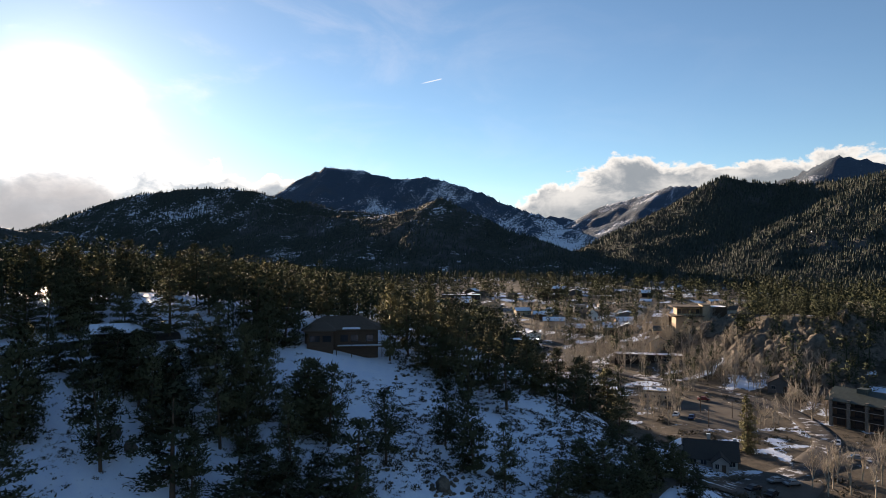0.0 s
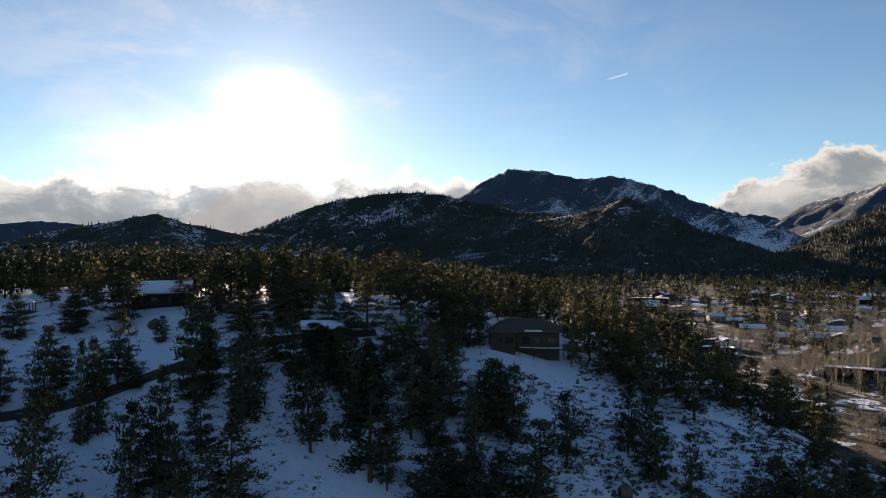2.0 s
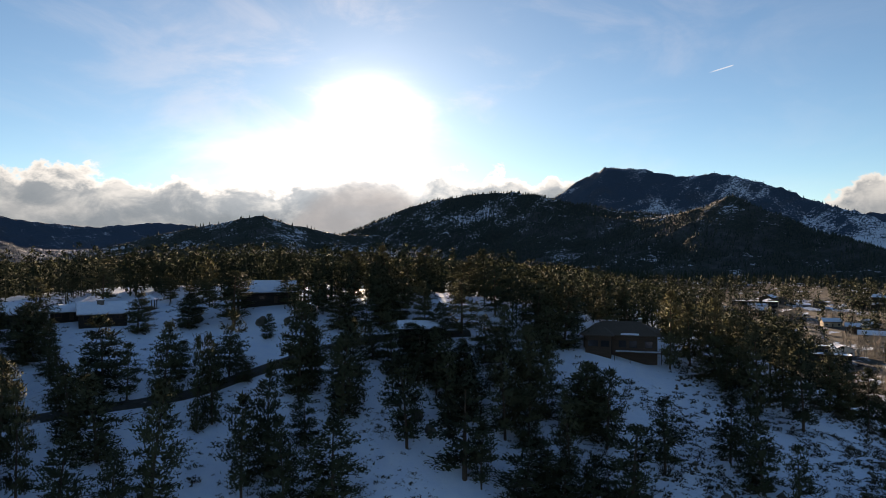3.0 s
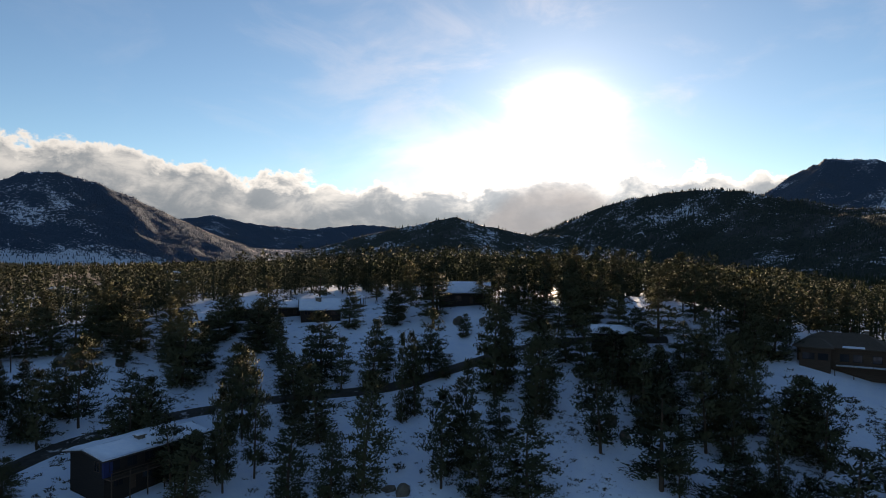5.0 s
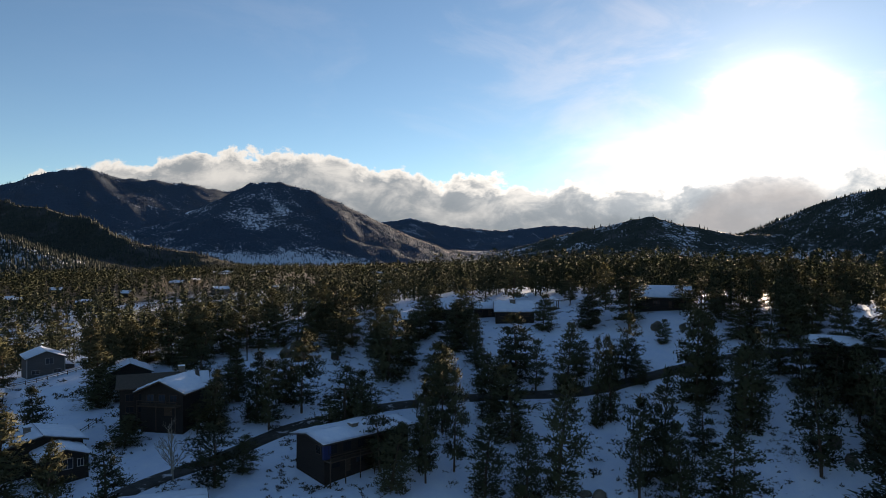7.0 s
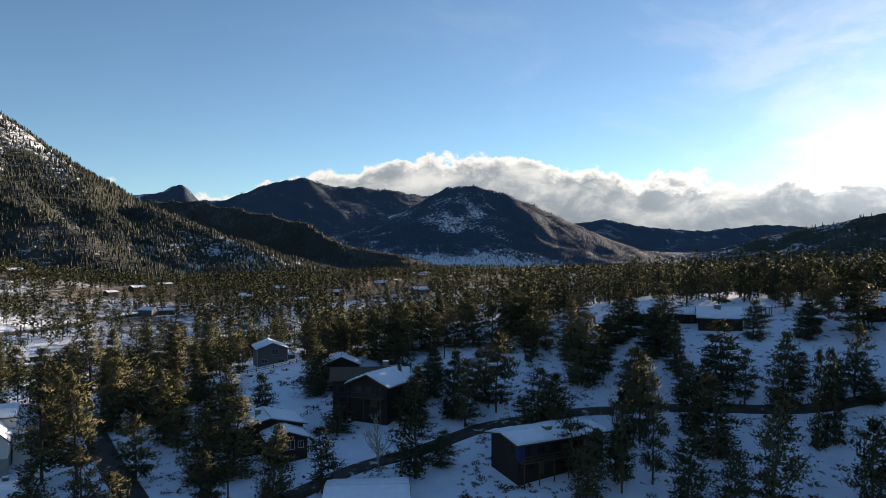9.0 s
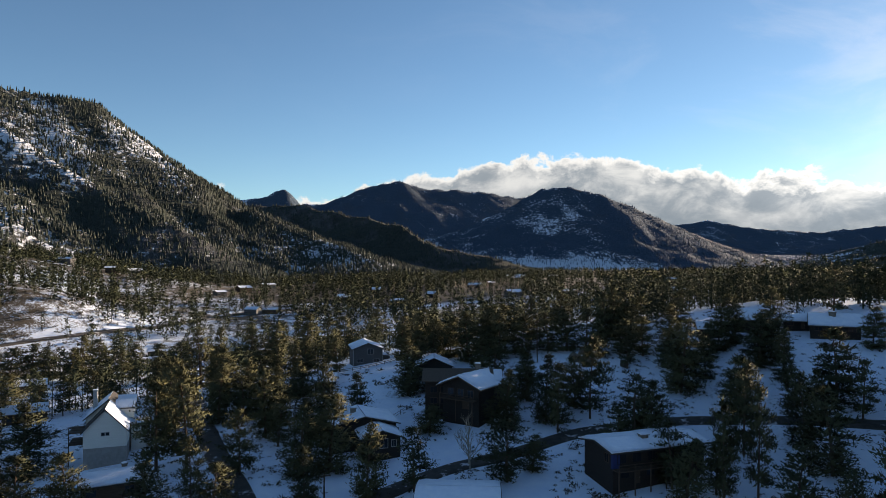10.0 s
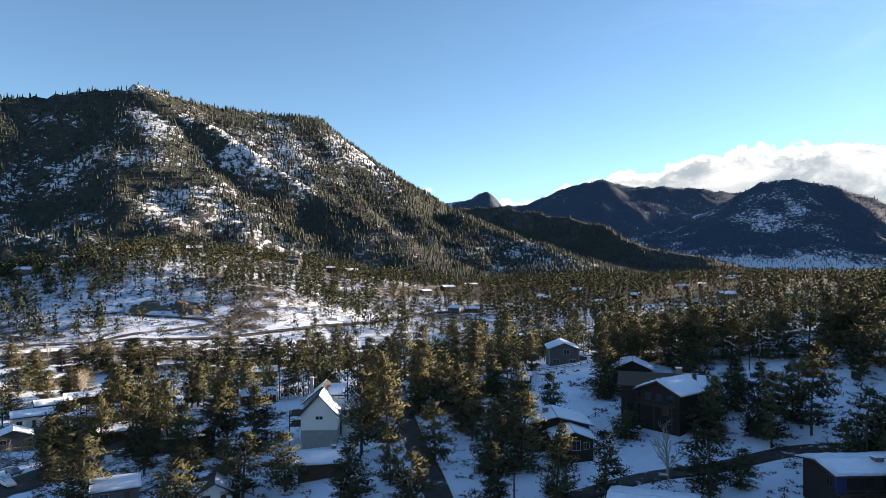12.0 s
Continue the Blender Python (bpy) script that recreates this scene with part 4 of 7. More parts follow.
STANDS.append([
    (-314.3, -156.1, 14.2, 11.4), (-322.1, -213.3, 15.6, 12.5), (-312.9, -219.1, 13.9, 11.1), (-292.6, -227.8, 13.6, 10.9), (-308.7, -71.5, 15.7, 11.6), (-164.4, -112.7, 13.1, 7.2),
    (-154.8, -97.9, 15.0, 8.0), (-136.6, -85.4, 12.1, 7.0), (-230.9, -150.8, 12.2, 9.8), (-217.3, -112.2, 13.3, 8.9), (-124.5, -68.7, 9.8, 6.2), (-122.1, -60.8, 9.6, 6.0),
    (-160.3, -120.7, 8.6, 6.9), (-137.3, -107.3, 7.4, 5.0), (-321.4, -261.7, 11.5, 9.2), (-310.8, -226.6, 11.0, 8.8), (-308.1, -210.1, 10.9, 8.7), (-315.0, -205.8, 11.1, 8.9),
    (-318.5, -190.2, 16.8, 13.4), (-326.1, -187.0, 14.3, 10.9), (-319.5, -167.2, 15.3, 12.2), (-338.9, -160.0, 14.7, 10.9), (-328.3, -139.0, 15.6, 12.5), (-345.0, -128.8, 14.8, 10.8),
])
STANDS.append([
    (-327.8, -114.1, 14.0, 10.1), (-314.8, -89.1, 13.4, 10.7), (-236.2, -76.9, 10.1, 7.3), (-301.8, -62.3, 15.3, 11.3), (-188.1, -57.8, 9.7, 7.2), (-157.2, -41.2, 9.4, 6.0),
    (-246.4, -119.5, 10.7, 8.6), (-217.8, -114.5, 11.4, 8.1), (-239.9, -105.7, 12.5, 9.6), (-257.2, -179.1, 11.4, 9.1), (-224.8, -136.5, 13.8, 9.6), (-215.4, -178.1, 9.7, 7.7),
    (-272.7, -210.2, 12.2, 9.7),
])
STANDS.append([(-104.5, 52.1, 11.0, 6.5), (-155.6, -121.2, 9.5, 7.0), (-200.5, -126.0, 15.0, 8.5), (-211.3, -139.5, 14.0, 8.0), (-151.3, -92.5, 11.0, 7.5), (-192.0, -121.0, 13.5, 8.0), (-262.0, -190.0, 11.0, 8.0),
               (-142.5, -6.5, 10.0, 8.5), (-158.6, -17.7, 11.0, 8.0), (-183.3, -30.0, 12.0, 8.0), (-174.2, -16.0, 10.5, 8.0), (-152.5, -7.5, 8.0, 7.5), (-196.9, -22.0, 12.0, 8.0), (-225.0, -56.0, 12.0, 8.0), (-144.5, -15.5, 10.0, 6.5),
               (-118.5, 55.5, 12.5, 8.0), (-117.8, 48.5, 9.0, 5.5), (-101.5, 58.5, 9.5, 6.0), (-171.5, 16.0, 8.5, 7.0), (-142.5, 16.5, 6.0, 6.5)])
STANDS.append([(-174.9, 78.4, 14.7, 8.7), (-179.6, 74.3, 14.1, 7.3), (-176.7, 83.8, 11.6, 6.6), (-217.0, 74.3, 11.7, 8.6), (-185.8, 99.4, 9.2, 7.4), (-138.4, 73.6, 16.2, 9.6), (-143.8, 98.1, 11.1, 8.9), (-141.6, 101.0, 8.9, 6.0), (-126.5, 128.9, 8.6, 6.9), (-117.2, 135.2, 13.6, 10.8), (-151.8, 89.0, 8.4, 4.7), (-122.8, 77.6, 12.4, 6.7), (-121.3, 88.9, 9.5, 4.6), (-115.3, 89.2, 9.8, 5.6), (-100.0, 108.5, 9.2, 4.8), (-95.9, 113.2, 6.3, 5.0), (-149.3, 145.9, 8.0, 6.4), (-145.4, 156.3, 8.8, 7.1)])
# open snow between them
OPEN = [(-147, 117), (-156, 140), (-141, 119), (-140, 102), (-167, 108), (-191, 109), (-175, 85), (-176, 70), (-151, 121), (-143, 117), (-156, 117), (-174, 111), (-173, 103), (-165, 116), (-144, 128), (-154, 138), (-145, 138), (-218, 7), (-183, 7), (-211, 16), (-227, -1), (-204, 12), (-185, 1), (-200, 4), (-190, 10), (-103, 130), (-110, 133), (-87, 91), (-83, 84), (-68, 118), (-64, 111), (-124, 116), (-134, 70), (-139, 58), (-132, 49), (-141, 42), (-130, 89), (-17, 146), (-10, 149), (-5, 144), (21, 154), (27, 152), (36, 171), (-69, 120), (-64, 115), (-53, 115), (-87, 144), (-203, -1), (-197, 8), (-166, 14), (-138, 18), (-144, 23), (-141, 37), (-138, 48), (-147, 40), (-124, -18)]

PLANTED = [row for stand in STANDS for row in stand]
# the rest of the hilltop wood that stands near enough to tell tree from tree
fill = np.random.RandomState(17)
for az0, az1, r0, r1, want in ((-2, 40, 168, 215, 32), (40, 84, 172, 215, 16), (84, 104, 150, 230, 20)):
    made = 0
    while made < want:
        a_, b_ = polar(fill.uniform(az0, az1), fill.uniform(r0, r1))
        if min((a_ - p[0]) ** 2 + (b_ - p[1]) ** 2 for p in PLANTED) > 25 and min((a_ - p[0]) ** 2 + (b_ - p[1]) ** 2 for p in OPEN) > 64 and free(np.array([a_]), np.array([b_]), 0.5)[0]:
            h_ = fill.uniform(9, 14)
            PLANTED.append((a_, b_, h_, h_ * fill.uniform(0.45, 0.65)))
            made += 1
spare = list(PINES)
for a, b, h, breadth in PLANTED:
    kind = rs.choice(len(PINES))
    f = h / 12.0
    wide = breadth / PINE_BREADTH[kind]
    m = pose(a, b, float(land(a, b)), rs.normal(0, 1.5), rs.normal(0, 1.5), rs.uniform(0, 360))
    if PINES[kind] in spare:
        tree = PINES[kind]
        spare.remove(tree)
        tree.matrix_basis = m
    else:
        tree = copy_thing(PINES[kind], m)
    tree.scale = (wide, wide, f)


# ---- woods: many small trees joined into sheets of forest ----
def scatter(templates, x, y, z, height, name, label, mat, seed):
    """Joins one small tree for every place into a single mesh."""
    r = np.random.RandomState(seed)
    kind = r.randint(len(templates), size=len(x))
    pieces = []
    for i, (tv, tf, *tn) in enumerate(templates):
        k = np.where(kind == i)[0]
        if not len(k):
            continue
        a = r.uniform(0, 2 * np.pi, len(k))
        f = height[k]
        w = f * r.uniform(0.8, 1.25, len(k))
        c, s = np.cos(a), np.sin(a)
        vx = (tv[:, 0] * c[:, None] - tv[:, 1] * s[:, None]) * w[:, None] + x[k][:, None]
        vy = (tv[:, 0] * s[:, None] + tv[:, 1] * c[:, None]) * w[:, None] + y[k][:, None]
        vz = tv[:, 2] * f[:, None] + z[k][:, None]
        v = np.stack([vx, vy, vz], -1).reshape(-1, 3)
        fidx = (tf[None] + (np.arange(len(k)) * len(tv))[:, None, None]).reshape(-1, 3)
        if tn:
            t = tn[0]
            turned = np.stack([t[:, 0] * c[:, None] - t[:, 1] * s[:, None], t[:, 0] * s[:, None] + t[:, 1] * c[:, None], t[:, 2] + 0 * c[:, None]], -1).reshape(-1, 3)
            pieces.append((v, fidx, turned))
        else:
            pieces.append((v, fidx))
    v, f, *n = merge(pieces)
    return tagged(new(name, mesh_of(name, v, f, mat, normals=n[0] if n else None)), label, "forest", kind="stuff")


def small_pine(rs, clumps, blade_count, length, width, start, spread):
    wood_, leaf_ = pine_shape(rs, 1.0, clumps, blade_count, length, width, start, spread, 0.62, False, 3)
    v, f = rod((0, 0, -0.05), (0, 0, 0.8), 0.018, 0.008, 3)
    n = v * np.array([1, 1, 0])
    return merge([(v, f, n / np.linalg.norm(n, axis=1)[:, None]), crown_normals(leaf_, 0.7)])


NEARBY = [small_pine(rs, 42, 6, 0.052, 0.030, s, w) for s, w in ((0.10, 0.27), (0.16, 0.25), (0.06, 0.29), (0.12, 0.23), (0.20, 0.26))]
MID = [small_pine(rs, 34, 5, 0.062, 0.037, s, w) for s, w in ((0.10, 0.26), (0.16, 0.23), (0.06, 0.27), (0.12, 0.22))]


def tiny_pine(rs):
    out = []
    for z0, z1, w in ((0.0, 0.7, 0.21), (0.35, 1.0, 0.14)):
        a = rs.uniform(0, 6.28) + np.arange(3) * 2.1
        v = np.vstack([np.stack([np.cos(a) * w * rs.uniform(0.7, 1.4, 3), np.sin(a) * w * rs.uniform(0.7, 1.4, 3), z0 + rs.uniform(-0.05, 0.1, 3)], -1), [[0, 0, z1]]])
        n = np.vstack([np.column_stack([v[:3, :2], np.full(3, 0.08)]), [[0, 0, 1.0]]])
        out.append((v, np.array([(0, 1, 3), (1, 2, 3), (2, 0, 3)]), n / np.linalg.norm(n, axis=1)[:, None]))
    return merge(out)


MIDFAR = [small_pine(rs, 18, 3, 0.105, 0.075, s, w) for s, w in ((0.10, 0.20), (0.14, 0.17), (0.06, 0.21), (0.10, 0.16))]
TINY = [tiny_pine(rs) for _ in range(6)]


def wood(az0, az1, r0, r1, count, density, seed):
    """Random places in a sector of the valley, thinned by a density of 0 to 1."""
    r = np.random.RandomState(seed)
    az = np.radians(r.uniform(az0, az1, count))
    rad = np.sqrt(r.uniform(r0 * r0, r1 * r1, count))
    x, y = -rad * np.sin(az), rad * np.cos(az)
    keep = r.rand(count) < density(x, y, rad)
    x, y = x[keep], y[keep]
    keep = free(x, y)
    for a, b in OPEN:
        keep &= (x - a) ** 2 + (y - b) ** 2 > 9 ** 2
    for a, b, *_ in PLANTED:
        keep &= (x - a) ** 2 + (y - b) ** 2 > 3.5 ** 2
    return x[keep], y[keep]


def hill_density(x, y, r):
    """Thick on the hilltop and its far side, open on the flats beside the highway."""
    m = town_side(x, y)
    d = 0.72 + 2.6 * fbm(x / 30, y / 30, 3) + 0.5 * np.exp(-((x + 95) ** 2 + (y - 250) ** 2) / (2 * 70 ** 2))
    d = d * (1 - 0.45 * smooth(-y / np.maximum(-x, 1) + 0.30, 0, 0.3)) * (1 - 0.5 * smooth(-y / np.maximum(-x, 1), 0.25, 0.45) * smooth(440 - r, 0, 60))
    d = d * (1 - smooth(r, 470, 520)) + smooth(r, 470, 520) * (0.78 + 2.4 * fbm(x / 55 + 4, y / 55, 3))
    flats = np.clip(1.25 * np.exp(-((np.hypot(x, y) - 405) / 88) ** 2), 0, 1) * smooth(-95 - y, 0, 50)
    knoll = np.exp(-((x + 492) ** 2 + (y + 185) ** 2) / (2 * 28 ** 2))
    d = d + 0.3 * smooth(-y - 120, 0, 60) * smooth(r, 470, 500)
    d = d * (1 - 0.96 * flats) * (1 - 0.45 * knoll)
    az = np.degrees(np.arctan2(-x, y))
    hilltop = smooth(84 - az, 0, 8)
    inner_top = smooth(az, 34, 42)
    d = d * (1 - 0.55 * smooth(az, 58, 66) * smooth(90 - az, 0, 6) * smooth(r, 215, 250) * (1 - smooth(r, 440, 520)))
    d = d * (1 - 0.28 * smooth(az, 50, 60) * smooth(88 - az, 0, 8) * smooth(r, 480, 560))
    near = smooth(r, 190, 225) * (1 - hilltop) + hilltop * (smooth(r, 150, 185) * (1 - inner_top) + inner_top * smooth(r, 188, 225))
    return np.clip(d * (1 - m) * near + m * (0.12 + 1.4 * fbm(x / 45, y / 45, 3) + 0.55 * smooth(x - 0.42 * y, 0, 40) + 0.35 * smooth(r, 640, 760)) * smooth(r, 270, 330), 0, 1)


x_, y_ = wood(-8, 132, 160, 265, 1900, hill_density, 33)
scatter(NEARBY, x_, y_, land(x_, y_), np.random.RandomState(35).uniform(9, 15.5, len(x_)), "pine_wood", "pine wood on the near crest of the hill", "forest", 36)
x_, y_ = wood(-36, 132, 265, 480, 3500, hill_density, 3)
scatter(MID, x_, y_, land(x_, y_), np.random.RandomState(5).uniform(9, 16.5, len(x_)), "pine_wood", "dense pine wood over the hill and valley", "forest", 6)


x_, y_ = wood(-36, 138, 480, 1000, 14500, hill_density, 13)
scatter(MIDFAR, x_, y_, land(x_, y_), np.random.RandomState(15).uniform(8, 16, len(x_)), "pine_wood", "pine wood spread over the far side of the valley", "forest", 16)


def valley_density(x, y, r):
    m = town_side(x, y)
    az = np.degrees(np.arctan2(-x, y))
    glades = 1 - 0.3 * smooth(az, 50, 60) * smooth(88 - az, 0, 8)
    return np.clip((0.75 + 1.2 * fbm(x / 120, y / 120, 3)) * glades * (1 - m) + m * (0.35 + 0.9 * fbm(x / 80, y / 80, 3)) + m * smooth(r, 750, 950), 0, 1)


x_, y_ = wood(-42, 145, 1000, 2200, 26000, valley_density, 4)
scatter(TINY, x_, y_, land(x_, y_), np.random.RandomState(8).uniform(8, 14, len(x_)), "valley_wood", "dark pine wood on the valley floor", "forest", 9)


def clothe(index, count, height, seed, thin=0.5, mat="mountain_needles", round_to=-0.10):
    """Pines on the valley side of a mountain, and round its flanks as far as round_to says."""
    ridge, width, sd, relief, base, lo, hi, gx, gy, xs, ys, z, cover = MOUNTAINS[index]
    r = np.random.RandomState(seed)
    i, j = r.uniform(0, len(xs) - 1.01, count), r.uniform(0, len(ys) - 1.01, count)
    a, b = i.astype(int), j.astype(int)
    u, v = i - a, j - b
    at = lambda g: (g[a, b] * (1 - u) + g[a + 1, b] * u) * (1 - v) + (g[a, b + 1] * (1 - u) + g[a + 1, b + 1] * u) * v
    x, y, zz = xs[a] + u * (xs[1] - xs[0]), ys[b] + v * (ys[1] - ys[0]), at(z)
    sx, sy = at(gx), at(gy)
    rr = np.hypot(x, y)
    facing = (sx * x + sy * y) / rr          # uphill away from the valley
    dens = thin + 1.2 * fbm(x / 60 + sd, y / 60, 4) - 0.35 * np.clip(np.hypot(sx, sy) - 0.75, 0, 1) - 2.2 * np.clip(at(cover) - 0.50, 0, 0.3)
    dens = dens * (1 - 0.62 * smooth(np.degrees(np.arctan2(-x, y)), 112, 119))
    ok = (zz > land(x, y) - 1) & (facing > round_to) & (r.rand(count) < dens)
    x, y, zz = x[ok], y[ok], zz[ok]
    return scatter(TINY, x, y, zz, r.uniform(height * 0.65, height * 1.2, len(x)), "mountain_wood", "dark pine wood clothing a mountain side", mat, seed + 1)


clothe(11, 250000, 8.0, 21, thin=0.7)
clothe(13, 80000, 8.0, 30, thin=0.62)
clothe(1, 70000, 7, 22, thin=0.75)
clothe(2, 90000, 8.5, 23, thin=0.75)
clothe(3, 120000, 7.5, 24, thin=0.95)
clothe(10, 40000, 8, 25, thin=0.75)
clothe(6, 14000, 10, 26, thin=0.6)
# the far woods wear the needles with haze in their colour
clothe(7, 70000, 7.5, 27, thin=0.72, mat="hazed_needles", round_to=-0.45)
clothe(8, 50000, 10, 28, thin=0.8, mat="hazed_needles")
clothe(0, 64000, 9, 29, thin=0.7, mat="hazed_needles")

# ---- houses ----
class Shape:
    """Collects polygons for one mesh."""

    def __init__(self):
        self.v, self.f = [], []

    def poly(self, *points):
        n = len(self.v)
        self.v += [tuple(p) for p in points]
        self.f.append(tuple(range(n, n + len(points))))
        return self

    def hexa(self, p):
        """Eight corners: four below, four above, each counter-clockwise seen from above."""
        n = len(self.v)
        self.v += [tuple(q) for q in p]
        self.f += [(n + 3, n + 2, n + 1, n), (n + 4, n + 5, n + 6, n + 7)] + [(n + i, n + (i + 1) % 4, n + 4 + (i + 1) % 4, n + 4 + i) for i in range(4)]
        return self

    def box(self, x0, x1, y0, y1, z0, z1):
        return self.hexa([(x0, y0, z0), (x1, y0, z0), (x1, y1, z0), (x0, y1, z0), (x0, y0, z1), (x1, y0, z1), (x1, y1, z1), (x0, y1, z1)])

    def mesh(self, name, mat, bevel=0.0):
        me = bpy.data.meshes.new(name)
        me.from_pydata(self.v, [], self.f)
        me.materials.append(MAT[mat])
        if bevel:
            bm = bmesh.new()
            bm.from_mesh(me)
            bmesh.ops.remove_doubles(bm, verts=bm.verts, dist=0.001)
            bmesh.ops.bevel(bm, geom=bm.edges, offset=bevel, segments=1, affect="EDGES")
            bm.to_mesh(me)
            bm.free()
        return me


def put_part(shape, name, mat, parent, label="", bevel=0.0):
    return part(name, shape.mesh(name, mat, bevel), parent, label)


def snow_slab(corners, thick, seed, ribs=0.0, name="roof_snow"):
    """A rounded blanket of snow over a four-cornered roof plane (eave, eave, ridge, ridge), with an uneven edge."""
    r = np.random.RandomState(seed)
    n = 13
    a, b, c, d = (np.array(p, float) for p in corners)
    u = np.linspace(0, 1, n)
    g = np.zeros((n, n, 3))
    for i in range(n):
        for j in range(n):
            g[i, j] = (a * (1 - u[i]) + b * u[i]) * (1 - u[j]) + (d * (1 - u[i]) + c * u[i]) * u[j]
    mid = g.mean((0, 1))
    inner = mid + (g - mid) * 0.985
    jit = r.normal(0, 0.07, (n, n, 2))
    inner[1:-1, 1:-1, :2] += jit[1:-1, 1:-1]
    edge = np.ones((n, n))
    edge[0], edge[-1], edge[:, 0], edge[:, -1] = 0.35, 0.35, 0.35, 0.45
    top = inner.copy()
    top[..., 2] += thick * edge * r.uniform(0.75, 1.2, (n, n)) + 0.03 + ribs * (np.arange(n) % 2)[:, None] * edge
    low = inner.copy()
    low[..., 2] -= 0.01
    v = np.vstack([top.reshape(-1, 3), low.reshape(-1, 3)])
    q = sheet(n, n)
    rim = [i * n for i in range(n)] + [(n - 1) * n + j for j in range(1, n)] + [i * n + n - 1 for i in range(n - 2, -1, -1)] + [j for j in range(n - 2, 0, -1)]
    side = [(p, s, s + n * n, p + n * n) for p, s in zip(rim, rim[1:] + rim[:1])]
    return mesh_of(name, v, np.vstack([q, np.array(side)]), "snow", None, True)


def window(parent, x, z, w, h, y, facing=0, mat="trim", bars=1):
    """A framed window on the wall plane y (facing 0: front -y, 1: right +x, 2: back +y, 3: left -x)."""
    turn = Matrix.Rotation(radians((0, 90, 180, 270)[facing]), 4, "Z")
    t = 0.10
    fr = Shape().box(x - w / 2 - t, x + w / 2 + t, y - 0.07, y + 0.03, z - t, z).box(x - w / 2 - t, x + w / 2 + t, y - 0.07, y + 0.03, z + h, z + h + t)
    fr.box(x - w / 2 - t, x - w / 2, y - 0.07, y + 0.03, z, z + h).box(x + w / 2, x + w / 2 + t, y - 0.07, y + 0.03, z, z + h)
    for i in range(bars):
        bx = x - w / 2 + w * (i + 1) / (bars + 1)
        fr.box(bx - 0.03, bx + 0.03, y - 0.06, y + 0.02, z, z + h)
    ob = put_part(fr, "window", mat, parent)
    ob.matrix_local = turn
    pane = put_part(Shape().box(x - w / 2, x + w / 2, y - 0.035, y + 0.02, z, z + h), "pane", "glass", ob)
    return ob


def doorway(parent, x, w, h, y, z=0.0, facing=0, mat="wood_brown"):
    turn = Matrix.Rotation(radians((0, 90, 180, 270)[facing]), 4, "Z")
    ob = put_part(Shape().box(x - w / 2, x + w / 2, y - 0.06, y + 0.03, z, z + h), "door", mat, parent)
    ob.matrix_local = turn
    put_part(Shape().box(x + w * 0.34, x + w * 0.42, y - 0.12, y - 0.06, z + h * 0.46, z + h * 0.5), "handle", "steel", ob)
    return ob


def chimney(parent, x, y, z0, z1, w=1.0, mat="stone"):
    ob = put_part(Shape().box(x - w / 2, x + w / 2, y - w * 0.4, y + w * 0.4, z0, z1), "chimney", mat, parent, bevel=0.04)
    put_part(Shape().box(x - w * 0.6, x + w * 0.6, y - w * 0.5, y + w * 0.5, z1, z1 + 0.15), "cap", mat, ob)
    put_part(Shape().box(x - w * 0.55, x + w * 0.5, y - w * 0.45, y + w * 0.45, z1 + 0.15, z1 + 0.32), "snow_cap", "snow", ob)


def gable_roof(parent, w, d, eave, rise, over, mat, snow, seed, ridge="x", ox=0.0, oy=0.0, thick=0.28, ribs=0.0):
    """Two roof slabs that meet at a ridge along x or y, with blankets of snow on those sides named in snow (0: front or left, 1: back or right)."""
    half, run = (d / 2 + over, w / 2 + over) if ridge == "x" else (w / 2 + over, d / 2 + over)
    slope = rise / (half - over)
    low = eave - slope * over
    top = eave + rise

    def at(a, b, z):      # a along the ridge, b across it
        return (ox + a, oy + b, z) if ridge == "x" else (ox + b, oy + a, z)
    for k in (0, 1):
        s = -1 if k == 0 else 1
        c = [at(-run, s * half, low), at(run, s * half, low), at(run, 0, top), at(-run, 0, top)]
        if (k == 1) == (ridge == "x"):
            c = [c[1], c[0], c[3], c[2]]
        put_part(Shape().hexa(c + [(p[0], p[1], p[2] + 0.22) for p in c]), "roof", mat, parent)
        if k in snow:
            part("roof_snow", snow_slab([(p[0], p[1], p[2] + 0.22) for p in c], thick, seed + k, ribs), parent, "blanket of roof snow")
    return top


def walls_gable(w, d, eave, rise, ridge="x", base=-5.0, ox=0.0, oy=0.0):
    s = Shape()
    x0, x1, y0, y1 = ox - w / 2, ox + w / 2, oy - d / 2, oy + d / 2
    s.box(x0, x1, y0, y1, base, eave)
    if ridge == "x":
        for x, flip in ((x0, True), (x1, False)):
            p = [(x, y0, eave), (x, y1, eave), (x, oy, eave + rise)]
            s.poly(*(p[::-1] if flip else p))
    else:
        for y, flip in ((y0, False), (y1, True)):
            p = [(x0, y, eave), (x1, y, eave), (ox, y, eave + rise)]
            s.poly(*(p[::-1] if flip else p))
    return s


def home(x, y, rz, label, dz=0.0):
    """The empty at a house's base; rz turns its front (-y)."""
    ob = new("house")
    ob.matrix_basis = pose(x, y, float(land(x, y)) + dz, 0, 0, rz)
    return tagged(ob, label, "house", "houses of the hill")


